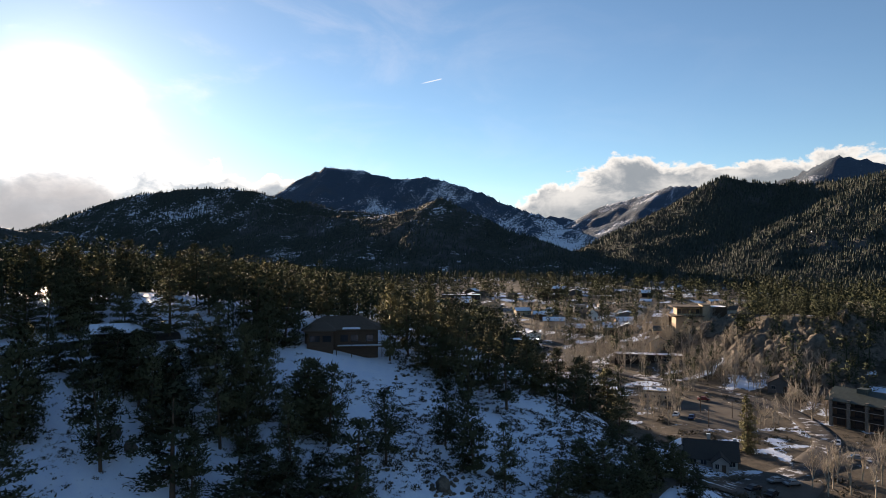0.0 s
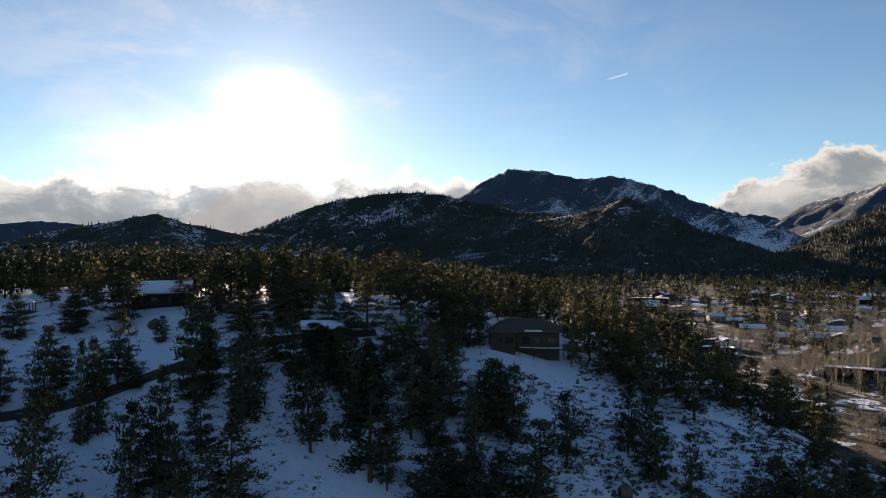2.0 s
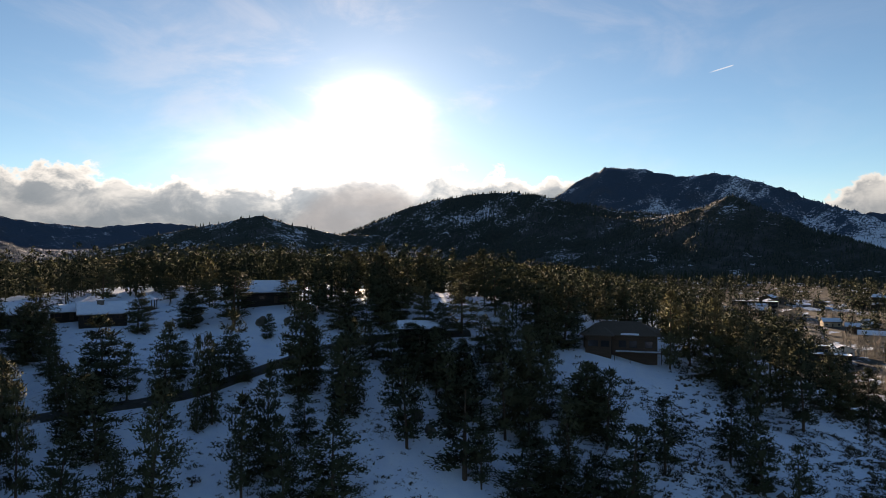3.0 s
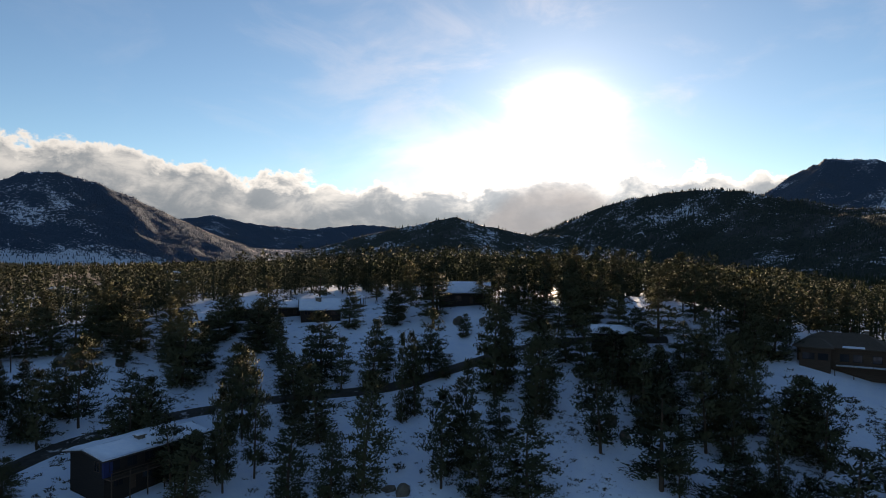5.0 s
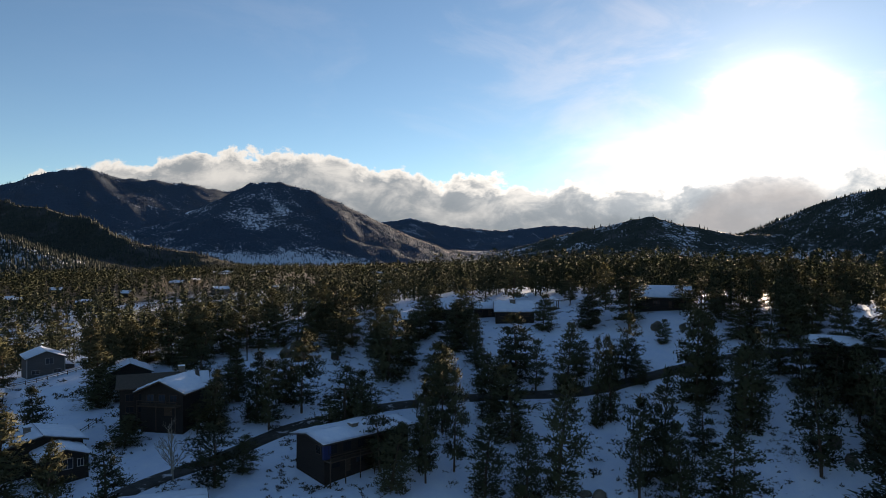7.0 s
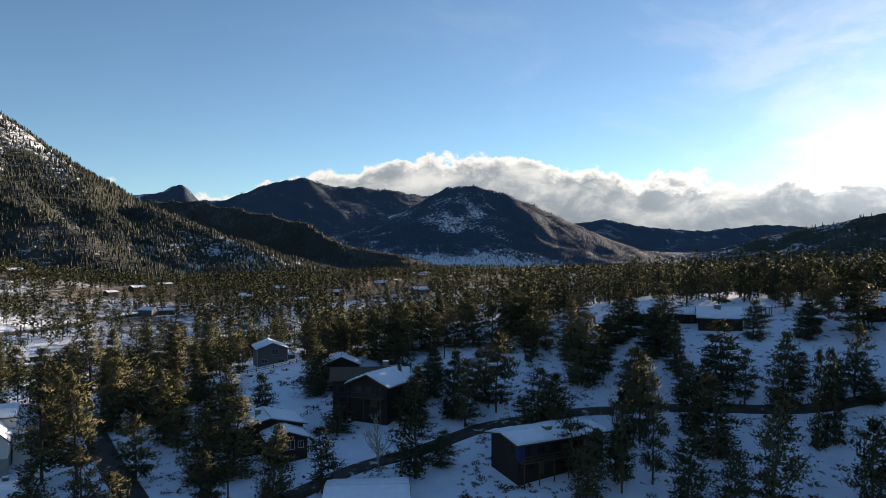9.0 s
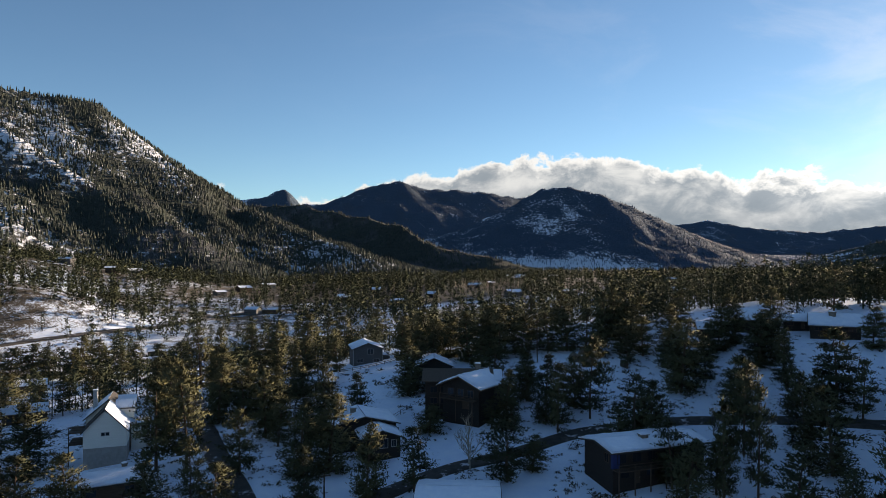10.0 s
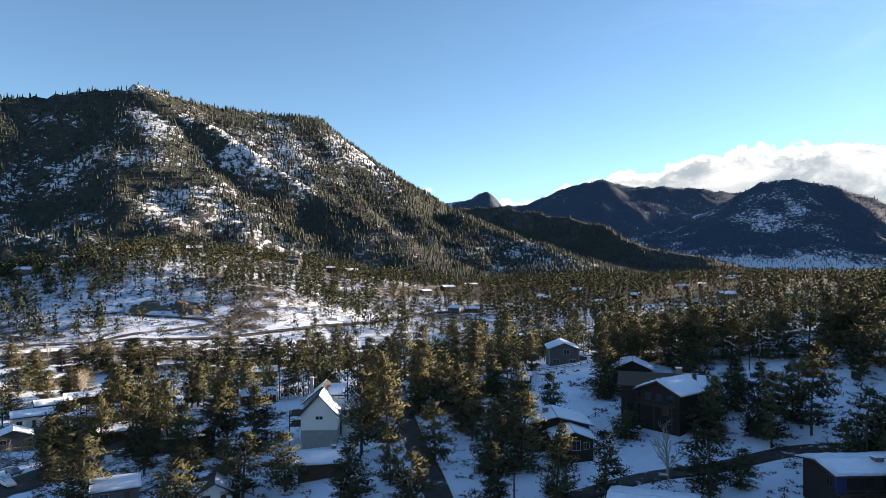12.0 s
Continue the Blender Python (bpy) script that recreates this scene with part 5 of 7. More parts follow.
def deck(parent, x0, x1, y0, y1, z, rail=True, mat="wood_brown"):
    ob = put_part(Shape().box(x0, x1, y0, y1, z - 0.2, z), "deck", mat, parent)
    for px in np.linspace(x0 + 0.1, x1 - 0.1, max(2, int((x1 - x0) / 2.5))):
        put_part(Shape().box(px - 0.08, px + 0.08, y0, y0 + 0.16, -2.5, z - 0.2), "post", mat, ob)
        if rail:
            put_part(Shape().box(px - 0.05, px + 0.05, y0, y0 + 0.1, z, z + 1.0), "baluster", mat, ob)
    if rail:
        put_part(Shape().box(x0, x1, y0, y0 + 0.1, z + 0.92, z + 1.02), "rail", mat, ob)
        put_part(Shape().box(x0, x1, y0 + 0.02, y0 + 0.08, z + 0.45, z + 0.53), "rail", mat, ob)


def simple_house(x, y, rz, w, d, eave, rise, wall, roof, snow, seed, label, ridge="x", chim=None, wins=3, over=0.6, dz=0.0, thick=0.28, ribs=0.0, win_z=1.0, door=True, trim=None, parts=None):
    trim = trim or ("trim" if wall in ("siding_white", "siding_grey", "stucco_tan", "stucco_grey") else "wood_brown")
    h = home(x, y, rz, label, dz)
    put_part(walls_gable(w, d, eave, rise, ridge), "wall", wall, h)
    gable_roof(h, w, d, eave, rise, over, roof, snow, seed, ridge, thick=thick, ribs=ribs)
    for i in range(wins):
        wx = -w / 2 + w * (i + 0.5) / wins
        if door and i == wins // 2:
            doorway(h, wx, 1.0, 2.05, -d / 2, 0.1)
            continue
        window(h, wx, win_z, min(1.5, w / wins * 0.5), 1.15, -d / 2, 0, trim)
    for f, half in ((1, w / 2), (3, w / 2)):
        window(h, -d * 0.2, win_z, 1.1, 1.0, -half, f, trim)
        window(h, d * 0.2, win_z, 1.1, 1.0, -half, f, trim)
    if chim:
        chimney(h, chim[0], chim[1], eave - 0.5, eave + rise + chim[2], chim[3])
    return h


def brown_house():
    """Brown house with a low hipped roof, a bay to the front and a railed deck."""
    h = home(-24.4, 165.5, 6, "brown wooden house with hipped shingle roof and railed deck", 0.2)
    w, d, e = 17.0, 10.0, 3.6
    put_part(Shape().box(-w / 2, w / 2, -d / 2, d / 2, -3.0, e), "wall", "wood_brown", h)
    o, r = 0.9, 2.7
    s = Shape()
    a = [(-w / 2 - o, -d / 2 - o, e), (w / 2 + o, -d / 2 - o, e), (w / 2 + o, d / 2 + o, e), (-w / 2 - o, d / 2 + o, e)]
    p, q = (-w / 2 + 4.2, 0, e + r), (w / 2 - 4.2, 0, e + r)
    up = lambda v, k=0.25: (v[0], v[1], v[2] + k)
    s.poly(*a[::-1]).poly(a[0], a[1], up(a[1]), up(a[0])).poly(a[1], a[2], up(a[2]), up(a[1])).poly(a[2], a[3], up(a[3]), up(a[2])).poly(a[3], a[0], up(a[0]), up(a[3]))
    s.poly(up(a[0]), up(a[1]), up(q), up(p)).poly(up(a[1]), up(a[2]), up(q)).poly(up(a[2]), up(a[3]), up(p), up(q)).poly(up(a[3]), up(a[0]), up(p))
    put_part(s, "roof", "shingle_brown", h)
    # bay with its own little hip
    b = Shape().box(-w / 2 + 0.6, -w / 2 + 6.6, -d / 2 - 2.2, -d / 2, -3.0, e)
    put_part(b, "bay", "wood_brown", h)
    x0, x1, y0 = -w / 2 - 0.1, -w / 2 + 7.3, -d / 2 - 2.9
    t = Shape().poly((x0, y0, e + 0.02), (x0, -d / 2, e + 0.02), (x1, -d / 2, e + 0.02), (x1, y0, e + 0.02))
    apex0, apex1 = (x0 + 3.0, -d / 2 + 1.6, e + 1.9), (x1 - 3.0, -d / 2 + 1.6, e + 1.9)
    t.poly((x0, y0, e + 0.25), (x1, y0, e + 0.25), apex1, apex0).poly((x1, y0, e + 0.25), (x1, -d / 2 + 2, e + 0.6), apex1).poly((x0, -d / 2 + 2, e + 0.6), (x0, y0, e + 0.25), apex0)
    t.poly((x0, y0, e + 0.02), (x1, y0, e + 0.02), (x1, y0, e + 0.25), (x0, y0, e + 0.25))
    put_part(t, "bay_roof", "shingle_brown", h)
    part("roof_snow", snow_slab([(-w / 2 - 0.6, -3, e + 0.35), (-w / 2 - 0.6, 3, e + 0.35), (-w / 2 + 1.6, 1.5, e + 1.75), (-w / 2 + 1.6, -1.5, e + 1.75)][::-1], 0.15, 5), h, "strip of roof snow")
    window(h, -w / 2 + 2.4, 1.2, 2.2, 1.3, -d / 2 - 2.2, 0, "wood_dark", 1)
    window(h, -w / 2 + 5.2, 1.2, 1.8, 1.3, -d / 2 - 2.2, 0, "wood_dark", 1)
    for x in (0.6, 3.0, 6.6):
        window(h, x, 0.9, 1.6, 1.5, -d / 2, 0, "wood_dark")
    doorway(h, 4.9, 1.6, 2.1, -d / 2, 0.1)
    deck(h, -1.2, w / 2 + 1.0, -d / 2 - 2.4, -d / 2, 0.1)
    part("deck_snow", snow_slab([(-1.0, -d / 2 - 2.3, 0.1), (w / 2 + 0.9, -d / 2 - 2.3, 0.1), (w / 2 + 0.9, -d / 2 - 0.4, 0.1), (-1.0, -d / 2 - 0.4, 0.1)], 0.1, 6), h, "thin snow on the deck")
    part("eave_snow", snow_slab([(0.2, -d / 2 - o, e + 0.26), (4.4, -d / 2 - o, e + 0.26), (4.4, -d / 2 - o + 0.7, e + 0.56), (0.2, -d / 2 - o + 0.7, e + 0.56)], 0.1, 7), h, "strip of snow on the eave")
    chimney(h, 4.5, 1.0, e, e + r + 0.7, 0.9)


def blue_trim_house():
    """The nearest house: low-pitched snowy roof, dark walls over a balcony and a lower floor."""
    h = home(-110.5, 50.0, 99, "dark wooden house with snowy roof, navy corner panel and balcony", 0.0)
    w, d, e = 19.0, 8.8, 5.8
    put_part(walls_gable(w, d, e, 0.8, "x"), "wall", "wood_dark", h)
    put_part(Shape().box(-w / 2 - 0.05, -w / 2 + 1.4, -d / 2 - 0.06, -d / 2 + 0.5, 2.9, e - 0.3), "corner_panel", "siding_navy", h, "navy painted corner panel")
    gable_roof(h, w, d, e, 0.8, 1.0, "shingle", (0, 1), 31, "x", thick=0.35)
    chimney(h, -1.3, -1.6, e - 0.5, e + 1.5, 1.4)
    deck(h, -w / 2, w / 2 - 3, -d / 2 - 1.8, -d / 2, 2.9)
    for x in (-7.7, -4.7, -1.5, 1.7, 5.0, 7.8):
        window(h, x, 3.7, 1.7, 1.5, -d / 2, 0, "wood_dark")
    for x in (-7.1, -1.9, 1.9, 5.4):
        window(h, x, 1.2, 1.6, 1.6, -d / 2, 0, "wood_dark")
    doorway(h, -4.5, 1.0, 2.1, -d / 2, 0.0)
    for x in (2.6,):
        window(h, x, 3.7, 1.2, 1.4, -w / 2, 3, "wood_brown")


def ribbed_roof_house():
    """Large dark house: a long brown roof and a forward gable whose snow has slid into ribs."""
    h = home(-153.4, 26.2, 78, "large dark wooden house with brown roof and ribbed sliding roof snow", 2.6)
    put_part(walls_gable(17, 9, 5.4, 1.8, "x"), "wall", "wood_dark", h)
    gable_roof(h, 17, 9, 5.4, 1.8, 0.8, "shingle_brown", (), 41, "x")
    main_parts = set(h.children)
    put_part(walls_gable(9.5, 11, 5.0, 2.0, "y"), "front_wing", "wood_dark", h)
    gable_roof(h, 9.5, 11, 5.0, 2.0, 1.2, "shingle_brown", (0, 1), 43, "y", 0, 0, 0.3, 0.16)
    for x in (-2.6, 0.0, 2.6):
        window(h, x, 2.5, 1.5, 1.7, -5.5, 0, "wood_brown")
    doorway(h, 1.4, 1.8, 2.1, -5.5, 0.0)
    deck(h, -4.4, 4.4, -7.6, -5.5, 2.3)
    turn = pose(2.6, -4.2, 0, 0, 0, -34)
    for ob in set(h.children) - main_parts:
        ob.matrix_local = turn @ ob.matrix_local
    part("roof_snow", snow_slab([(7.2, -5.2, 5.4), (9.2, -5.2, 5.4), (9.2, -0.4, 7.2), (7.2, -0.4, 7.2)], 0.25, 47, 0.1), h, "blanket of roof snow")
    chimney(h, 3.6, 0.2, 6.4, 8.4, 1.3)
    for x in (-6.6, -4.2):
        window(h, x, 2.6, 1.5, 1.4, -4.5, 0, "wood_brown")
        window(h, x, 0.2, 1.5, 1.2, -4.5, 0, "wood_brown")


def stepped_house():
    """Low house with stepped snowy roofs and a dark gable end."""
    h = home(-137.0, 3.6, 95, "low dark house with stepped snow-covered roofs and brick chimney", 1.5)
    put_part(walls_gable(7.4, 7.0, 2.6, 1.3, "y", ox=0.8, oy=-3.0), "wall", "wood_dark", h)
    gable_roof(h, 7.4, 7.0, 2.6, 1.3, 0.7, "shingle", (0, 1), 51, "y", 0.8, -3.0)
    put_part(walls_gable(13.0, 10.0, 3.7, 1.5, "y", ox=-1.4, oy=5.4), "rear_wing", "wood_dark", h)
    gable_roof(h, 13.0, 10.0, 3.7, 1.5, 0.8, "shingle", (0, 1), 53, "y", -1.4, 5.4, 0.32)
    chimney(h, -3.2, 4.6, 3.6, 6.2, 1.1)
    window(h, 1.2, 0.6, 1.5, 1.7, -6.5, 0, "trim")
    window(h, 3.2, 0.8, 0.9, 1.2, -6.5, 0, "trim")
    doorway(h, -0.9, 1.0, 2.05, -6.5, 0.05)


def white_house():
    """Tall white house: steep gable to the front, a higher rear wing with dormers, brown base course."""
    h = home(-150.4, -50.4, 99, "white-sided house with steep gables and snow-dusted dark roof", 1.9)
    put_part(walls_gable(8.0, 9.0, 5.2, 4.2, "y", base=1.8), "wall", "siding_white", h)
    put_part(Shape().box(-3.95, 3.95, -4.45, 4.45, -3, 1.8), "base_wall", "stucco_grey", h)
    gable_roof(h, 8.0, 9.0, 5.2, 4.2, 0.5, "shingle", (1,), 61, "y", thick=0.12)
    put_part(walls_gable(8.6, 9.5, 6.0, 3.6, "y", base=-3, ox=-0.4, oy=9.0), "rear_wing", "siding_white", h)
    gable_roof(h, 8.6, 9.5, 6.0, 3.6, 0.5, "shingle", (0,), 63, "y", -0.4, 9.0, 0.10)
    for oy in (5.2, 10.2):
        put_part(walls_gable(3.4, 3.0, 8.0, 1.3, "x", base=5.8, ox=3.0, oy=oy), "dormer", "siding_white", h)
        gable_roof(h, 3.4, 3.0, 8.0, 1.3, 0.3, "shingle", (0,), 65, "x", 3.0, oy, 0.12)
    put_part(Shape().box(4.3, 7.2, 3.0, 8.5, -2.5, 4.6), "side_wing", "siding_white", h)
    part("roof_snow", snow_slab([(4.0, 2.7, 4.65), (7.5, 2.7, 4.65), (7.5, 8.8, 4.65), (4.0, 8.8, 4.65)], 0.3, 67), h, "blanket of roof snow")
    chimney(h, -3.4, 9.0, 7.0, 11.0, 0.9, "trim")
    window(h, -0.35, 4.2, 0.6, 0.6, -4.5, 0, "trim", 0)
    window(h, 0.45, 4.2, 0.6, 0.6, -4.5, 0, "trim", 0)
    window(h, -2.0, 3.0, 1.2, 1.2, -4.0, 3, "trim")
    window(h, 2.0, 3.0, 1.2, 1.2, -4.0, 1, "trim")
    deck(h, -7.2, -4.0, -1.0, 5.0, 2.0)
    deck(h, -7.2, -4.0, -1.0, 5.0, 4.4)


def grey_barn():
    """Grey two-storey house with its gable to the valley, three white-framed windows."""
    h = home(-230.5, 9.6, 93, "grey-sided two-storey house with snowy roof and white-framed windows", 0.2)
    put_part(walls_gable(9.6, 12.0, 5.0, 1.8, "y"), "wall", "siding_grey", h)
    for x in (-4.8, 4.8):
        put_part(Shape().box(x - 0.12, x + 0.12, -6.05, -5.8, -2, 5.0), "corner_board", "trim", h)
    gable_roof(h, 9.6, 12.0, 5.0, 1.8, 0.6, "shingle", (0, 1), 71, "y", thick=0.3)
    window(h, 0.8, 3.3, 1.9, 1.6, -6.0, 0, "trim")
    window(h, -2.6, 0.6, 1.9, 1.1, -6.0, 0, "trim")
    window(h, 2.8, 0.6, 1.9, 1.0, -6.0, 0, "trim")
    put_part(Shape().box(4.8, 8.0, -2.0, 4.0, -2, 2.4), "lean_to", "siding_grey", h)
    part("roof_snow", snow_slab([(4.9, -2.4, 2.45), (8.3, -2.4, 2.0), (8.3, 4.4, 2.0), (4.9, 4.4, 2.45)], 0.25, 73), h, "blanket of roof snow")


brown_house()
blue_trim_house()
ribbed_roof_house()
stepped_house()
white_house()
grey_barn()
simple_house(-68.0, 142.0, 24, 9, 7, 2.8, 1.4, "wood_dark", "shingle", (0, 1), 81, "dark cabin among pines with melting roof snow", thick=0.1)
simple_house(-122.5, 156.0, 40, 15, 11, 3.2, 2.8, "wood_dark", "shingle", (0, 1), 83, "long dark lodge with smooth snow-covered roof on the hilltop", wins=4)
simple_house(-149.0, 122.5, 52, 11, 10, 2.3, 2.5, "wood_dark", "shingle", (0, 1), 85, "low dark house with flat snowy roof and square chimney", chim=(-0.5, -1.2, 0.6, 1.6))
simple_house(-165.0, 110.5, 55, 10, 9, 2.4, 2.3, "wood_dark", "shingle", (0, 1), 87, "low dark house with snowy roof behind pines")
simple_house(-158.0, 118.5, 55, 6, 6, 2.2, 1.4, "wood_dark", "shingle", (0, 1), 89, "small dark annex with snowy roof", wins=2)
simple_house(-166.0, 98.0, 66, 6, 6, 2.0, 1.5, "wood_dark", "shingle", (0, 1), 91, "small dark shed with snowy roof below a house", wins=2)
simple_house(-104.0, 14.5, 76, 12, 9, 2.9, 0.7, "wood_dark", "shingle", (0, 1), 93, "low dark house with broad snow-covered roof beside the road", over=0.9, thick=0.35)
simple_house(-187.0, 25.5, 80, 10, 8, 3.0, 2.2, "wood_dark", "shingle", (0, 1), 95, "dark cabin with snowy gabled roof under pines", ridge="y", wins=2)
simple_house(-191.0, -13.5, 105, 9, 6, 2.6, 1.5, "wood_brown", "shingle", (0,), 97, "brown shed with half snowy roof", wins=2)
simple_house(-190.5, -5.0, 88, 5, 5, 2.6, 0.5, "wood_brown", "shingle", (0, 1), 99, "small brown garage with snowy flat roof", wins=2)
simple_house(-198.0, -4.0, 88, 5, 4, 2.4, 0.4, "wood_dark", "shingle", (0, 1), 101, "small shed with snowy roof", wins=2)
simple_house(-128.0, -44.0, 108, 9, 8, 2.8, 1.2, "wood_brown", "shingle", (0, 1), 103, "low brown house with snow-covered hip roof and chimney", chim=(2.5, 0.5, 0.8, 0.9))
simple_house(-123.0, -83.5, 122, 8, 7, 2.8, 1.2, "siding_grey", "shingle", (0, 1), 105, "small grey house with snowy roof", wins=2)
simple_house(-202.5, -160.5, 132, 12, 8, 3.4, 1.2, "siding_white", "shingle", (0, 1), 107, "white cottage with blue-shadowed snowy roof")
simple_house(-174.0, -145.0, 128, 9, 7, 2.8, 1.6, "siding_grey", "shingle", (0, 1), 109, "grey cottage with snowy gabled roof", ridge="y", wins=2)
simple_house(-242.0, -165.0, 122, 20, 8, 3.0, 1.0, "wood_brown", "shingle", (0, 1), 111, "long low motel building with snowy roof", wins=7)
simple_house(-345.0, -265.0, 126, 24, 9, 3.4, 0.9, "siding_grey", "shingle", (0, 1), 113, "long low building with flat snowy roof", wins=7)
simple_house(-283.0, -214.0, 128, 20, 9, 3.2, 0.8, "stucco_tan", "shingle", (0, 1), 115, "long tan lodge with snowy roof", wins=7)
simple_house(-226.5, -170.5, 132, 12, 8, 3.0, 1.2, "wood_brown", "shingle", (0, 1), 116, "brown cottage with snowy roof")
simple_house(-118.5, -61.0, 115, 8, 6, 2.4, 0.8, "wood_dark", "shingle", (0,), 117, "low dark shed under pines", wins=2)
simple_house(-434.0, -54.0, 100, 16, 10, 4.0, 2.2, "wood_brown", "shingle", (0, 1), 119, "brown lodge with snowy roof among pines", chim=(0, 0, 1.0, 1.2))
simple_house(-372.0, -84.0, 102, 10, 8, 3.2, 1.8, "siding_grey", "shingle", (0, 1), 121, "grey house with snowy gabled roof beside the track", ridge="y", wins=2)
simple_house(-372.0, -48.5, 98, 16, 10, 6.2, 2.4, "wood_dark", "shingle", (0, 1), 123, "tall dark house with snowy roof in the wood", wins=3)
simple_house(-350.0, -130.0, 115, 12, 8, 3.0, 1.6, "siding_grey", "shingle", (0, 1), 125, "grey house with snowy roof near the highway")
simple_house(-300.0, -120.0, 110, 11, 8, 3.0, 1.6, "wood_brown", "shingle", (0, 1), 127, "brown house with snowy roof among pines")
simple_house(-330.0, -180.0, 122, 14, 8, 3.0, 1.2, "stucco_grey", "shingle", (0, 1), 129, "grey low building with snowy roof by the highway", wins=4)
simple_house(-156.0, -86.0, 118, 10, 8, 3.0, 1.4, "siding_grey", "shingle", (0, 1), 131, "grey cottage with snow-covered roof between pines")
simple_house(-172.0, -112.0, 124, 11, 8, 3.0, 1.2, "wood_brown", "shingle", (0, 1), 133, "brown bungalow with snowy roof between pines")
simple_house(-206.0, -130.0, 118, 11, 8, 3.0, 1.2, "stucco_tan", "shingle", (0, 1), 135, "tan bungalow with snowy roof beside a drive")
simple_house(-262.0, -222.0, 130, 13, 8, 3.0, 1.0, "siding_white", "shingle", (0, 1), 137, "white low cottage with snowy roof", wins=4)
simple_house(-214.0, -90.0, 112, 11, 8, 3.0, 1.5, "wood_brown", "shingle", (0, 1), 139, "brown house with snowy roof behind pines")
simple_house(-419, -54, 96, 13, 9, 3.2, 1.6, "wood_dark", "shingle", (0, 1), 141, "dark house with broad snowy roof behind tall pines", over=0.9)
simple_house(-365, -101, 104, 10, 7, 2.6, 1.6, "wood_dark", "shingle", (0, 1), 147, "small dark cabin with snowy gabled roof on the flats", ridge="y", wins=2)
simple_house(-118, -61, 112, 6, 7, 2.6, 1.6, "siding_white", "shingle", (1,), 149, "white garage with dark gabled roof among pines", ridge="y", wins=2)
simple_house(-421, -98, 104, 8, 7, 2.6, 1.4, "wood_dark", "shingle", (0, 1), 145, "small dark cabin with snowy roof near the highway", wins=2)

# ---- the town ----
def block(x, y, rz, w, d, h, wall, label, storeys=1, bays=4, snow=True, seed=1, dz=0.0, trim="trim", roof="shingle", category="building"):
    """A flat-roofed building: walls, parapet, rows of framed windows, snow on the roof."""
    b = new("building")
    b.matrix_basis = pose(x, y, float(land(x, y)) + dz, 0, 0, rz)
    tagged(b, label, category, "buildings of the town")
    put_part(Shape().box(-w / 2, w / 2, -d / 2, d / 2, -3, h), "wall", wall, b)
    put_part(Shape().box(-w / 2 - 0.5, w / 2 + 0.5, -d / 2 - 0.5, d / 2 + 0.5, h, h + 0.3), "roof", roof, b)
    for x0, x1, y0, y1 in ((-w / 2 - 0.5, w / 2 + 0.5, -d / 2 - 0.5, -d / 2 - 0.25), (-w / 2 - 0.5, w / 2 + 0.5, d / 2 + 0.25, d / 2 + 0.5)):
        put_part(Shape().box(x0, x1, y0, y1, h + 0.3, h + 0.62), "parapet", wall, b)
    if snow:
        part("roof_snow", snow_slab([(-w / 2 - 0.2, -d / 2 - 0.2, h + 0.31), (w / 2 + 0.2, -d / 2 - 0.2, h + 0.31), (w / 2 + 0.2, d / 2 + 0.2, h + 0.31), (-w / 2 - 0.2, d / 2 + 0.2, h + 0.31)], 0.22, seed), b, "blanket of roof snow")
    put_part(Shape().box(-w * 0.2, -w * 0.2 + 1.6, 0, 1.4, h + 0.3, h + 1.4), "roof_unit", "steel", b)
    for s in range(storeys):
        z = 0.9 + s * (h / storeys)
        for i in range(bays):
            wx = -w / 2 + w * (i + 0.5) / bays
            if s == 0 and i == bays // 2:
                doorway(b, wx, 1.2, 2.1, -d / 2, 0.05)
            else:
                window(b, wx, z, min(1.8, w / bays * 0.55), 1.3, -d / 2, 0, trim)
    for i in range(max(1, int(d / 4))):
        for f in (1, 3):
            window(b, -d / 2 + d * (i + 0.5) / max(1, int(d / 4)), 0.9, 1.3, 1.2, -w / 2, f, trim)
    return b


def hall():
    """Tan public hall on the granite knoll: a low pale wing, a dark tall cube, broad flat roofs and a glazed upper floor."""
    b = new("hall")
    b.matrix_basis = pose(141, 380, float(land(141, 380)) - 0.5, 0, 0, -8)
    tagged(b, "modern tan stucco hall with flat roofs and glazed upper floor", "building")
    put_part(Shape().box(-12, 2, -6, 6, -3, 6.2), "wing_wall", "stucco_tan", b)
    for i in range(7):
        put_part(Shape().box(-11.7 + i * 1.95, -11.3 + i * 1.95, -6.25, -6.0, -2, 6.0), "pilaster", "stucco_tan", b)
    put_part(Shape().box(-15, 2.6, -8.5, 6.5, 6.2, 6.7), "terrace_roof", "shingle_brown", b)
    put_part(Shape().box(-11, 1.5, -3.5, 6, 6.7, 11.2), "upper_wall", "stucco_tan", b)
    for i in range(5):
        window(b, -9.6 + i * 2.4, 7.6, 1.9, 2.5, -3.5, 0, "wood_brown")
    put_part(Shape().box(-14, 2.5, -7, 7, 11.2, 11.7), "upper_roof", "shingle_brown", b)
    put_part(Shape().box(2.0, 6.0, -6.4, 4, -3, 12.5), "tower", "stucco_tan", b)
    put_part(Shape().box(6.0, 15, -5.8, 6, -3, 11.5), "east_block", "wood_brown", b)
    put_part(Shape().box(1.6, 6.4, -6.8, 4.4, 12.5, 12.8), "tower_roof", "shingle", b)
    part("roof_snow", snow_slab([(6.0, -5.6, 11.5), (14.8, -5.6, 11.5), (14.8, 5.8, 11.5), (6.0, 5.8, 11.5)], 0.2, 203), b, "thin roof snow")


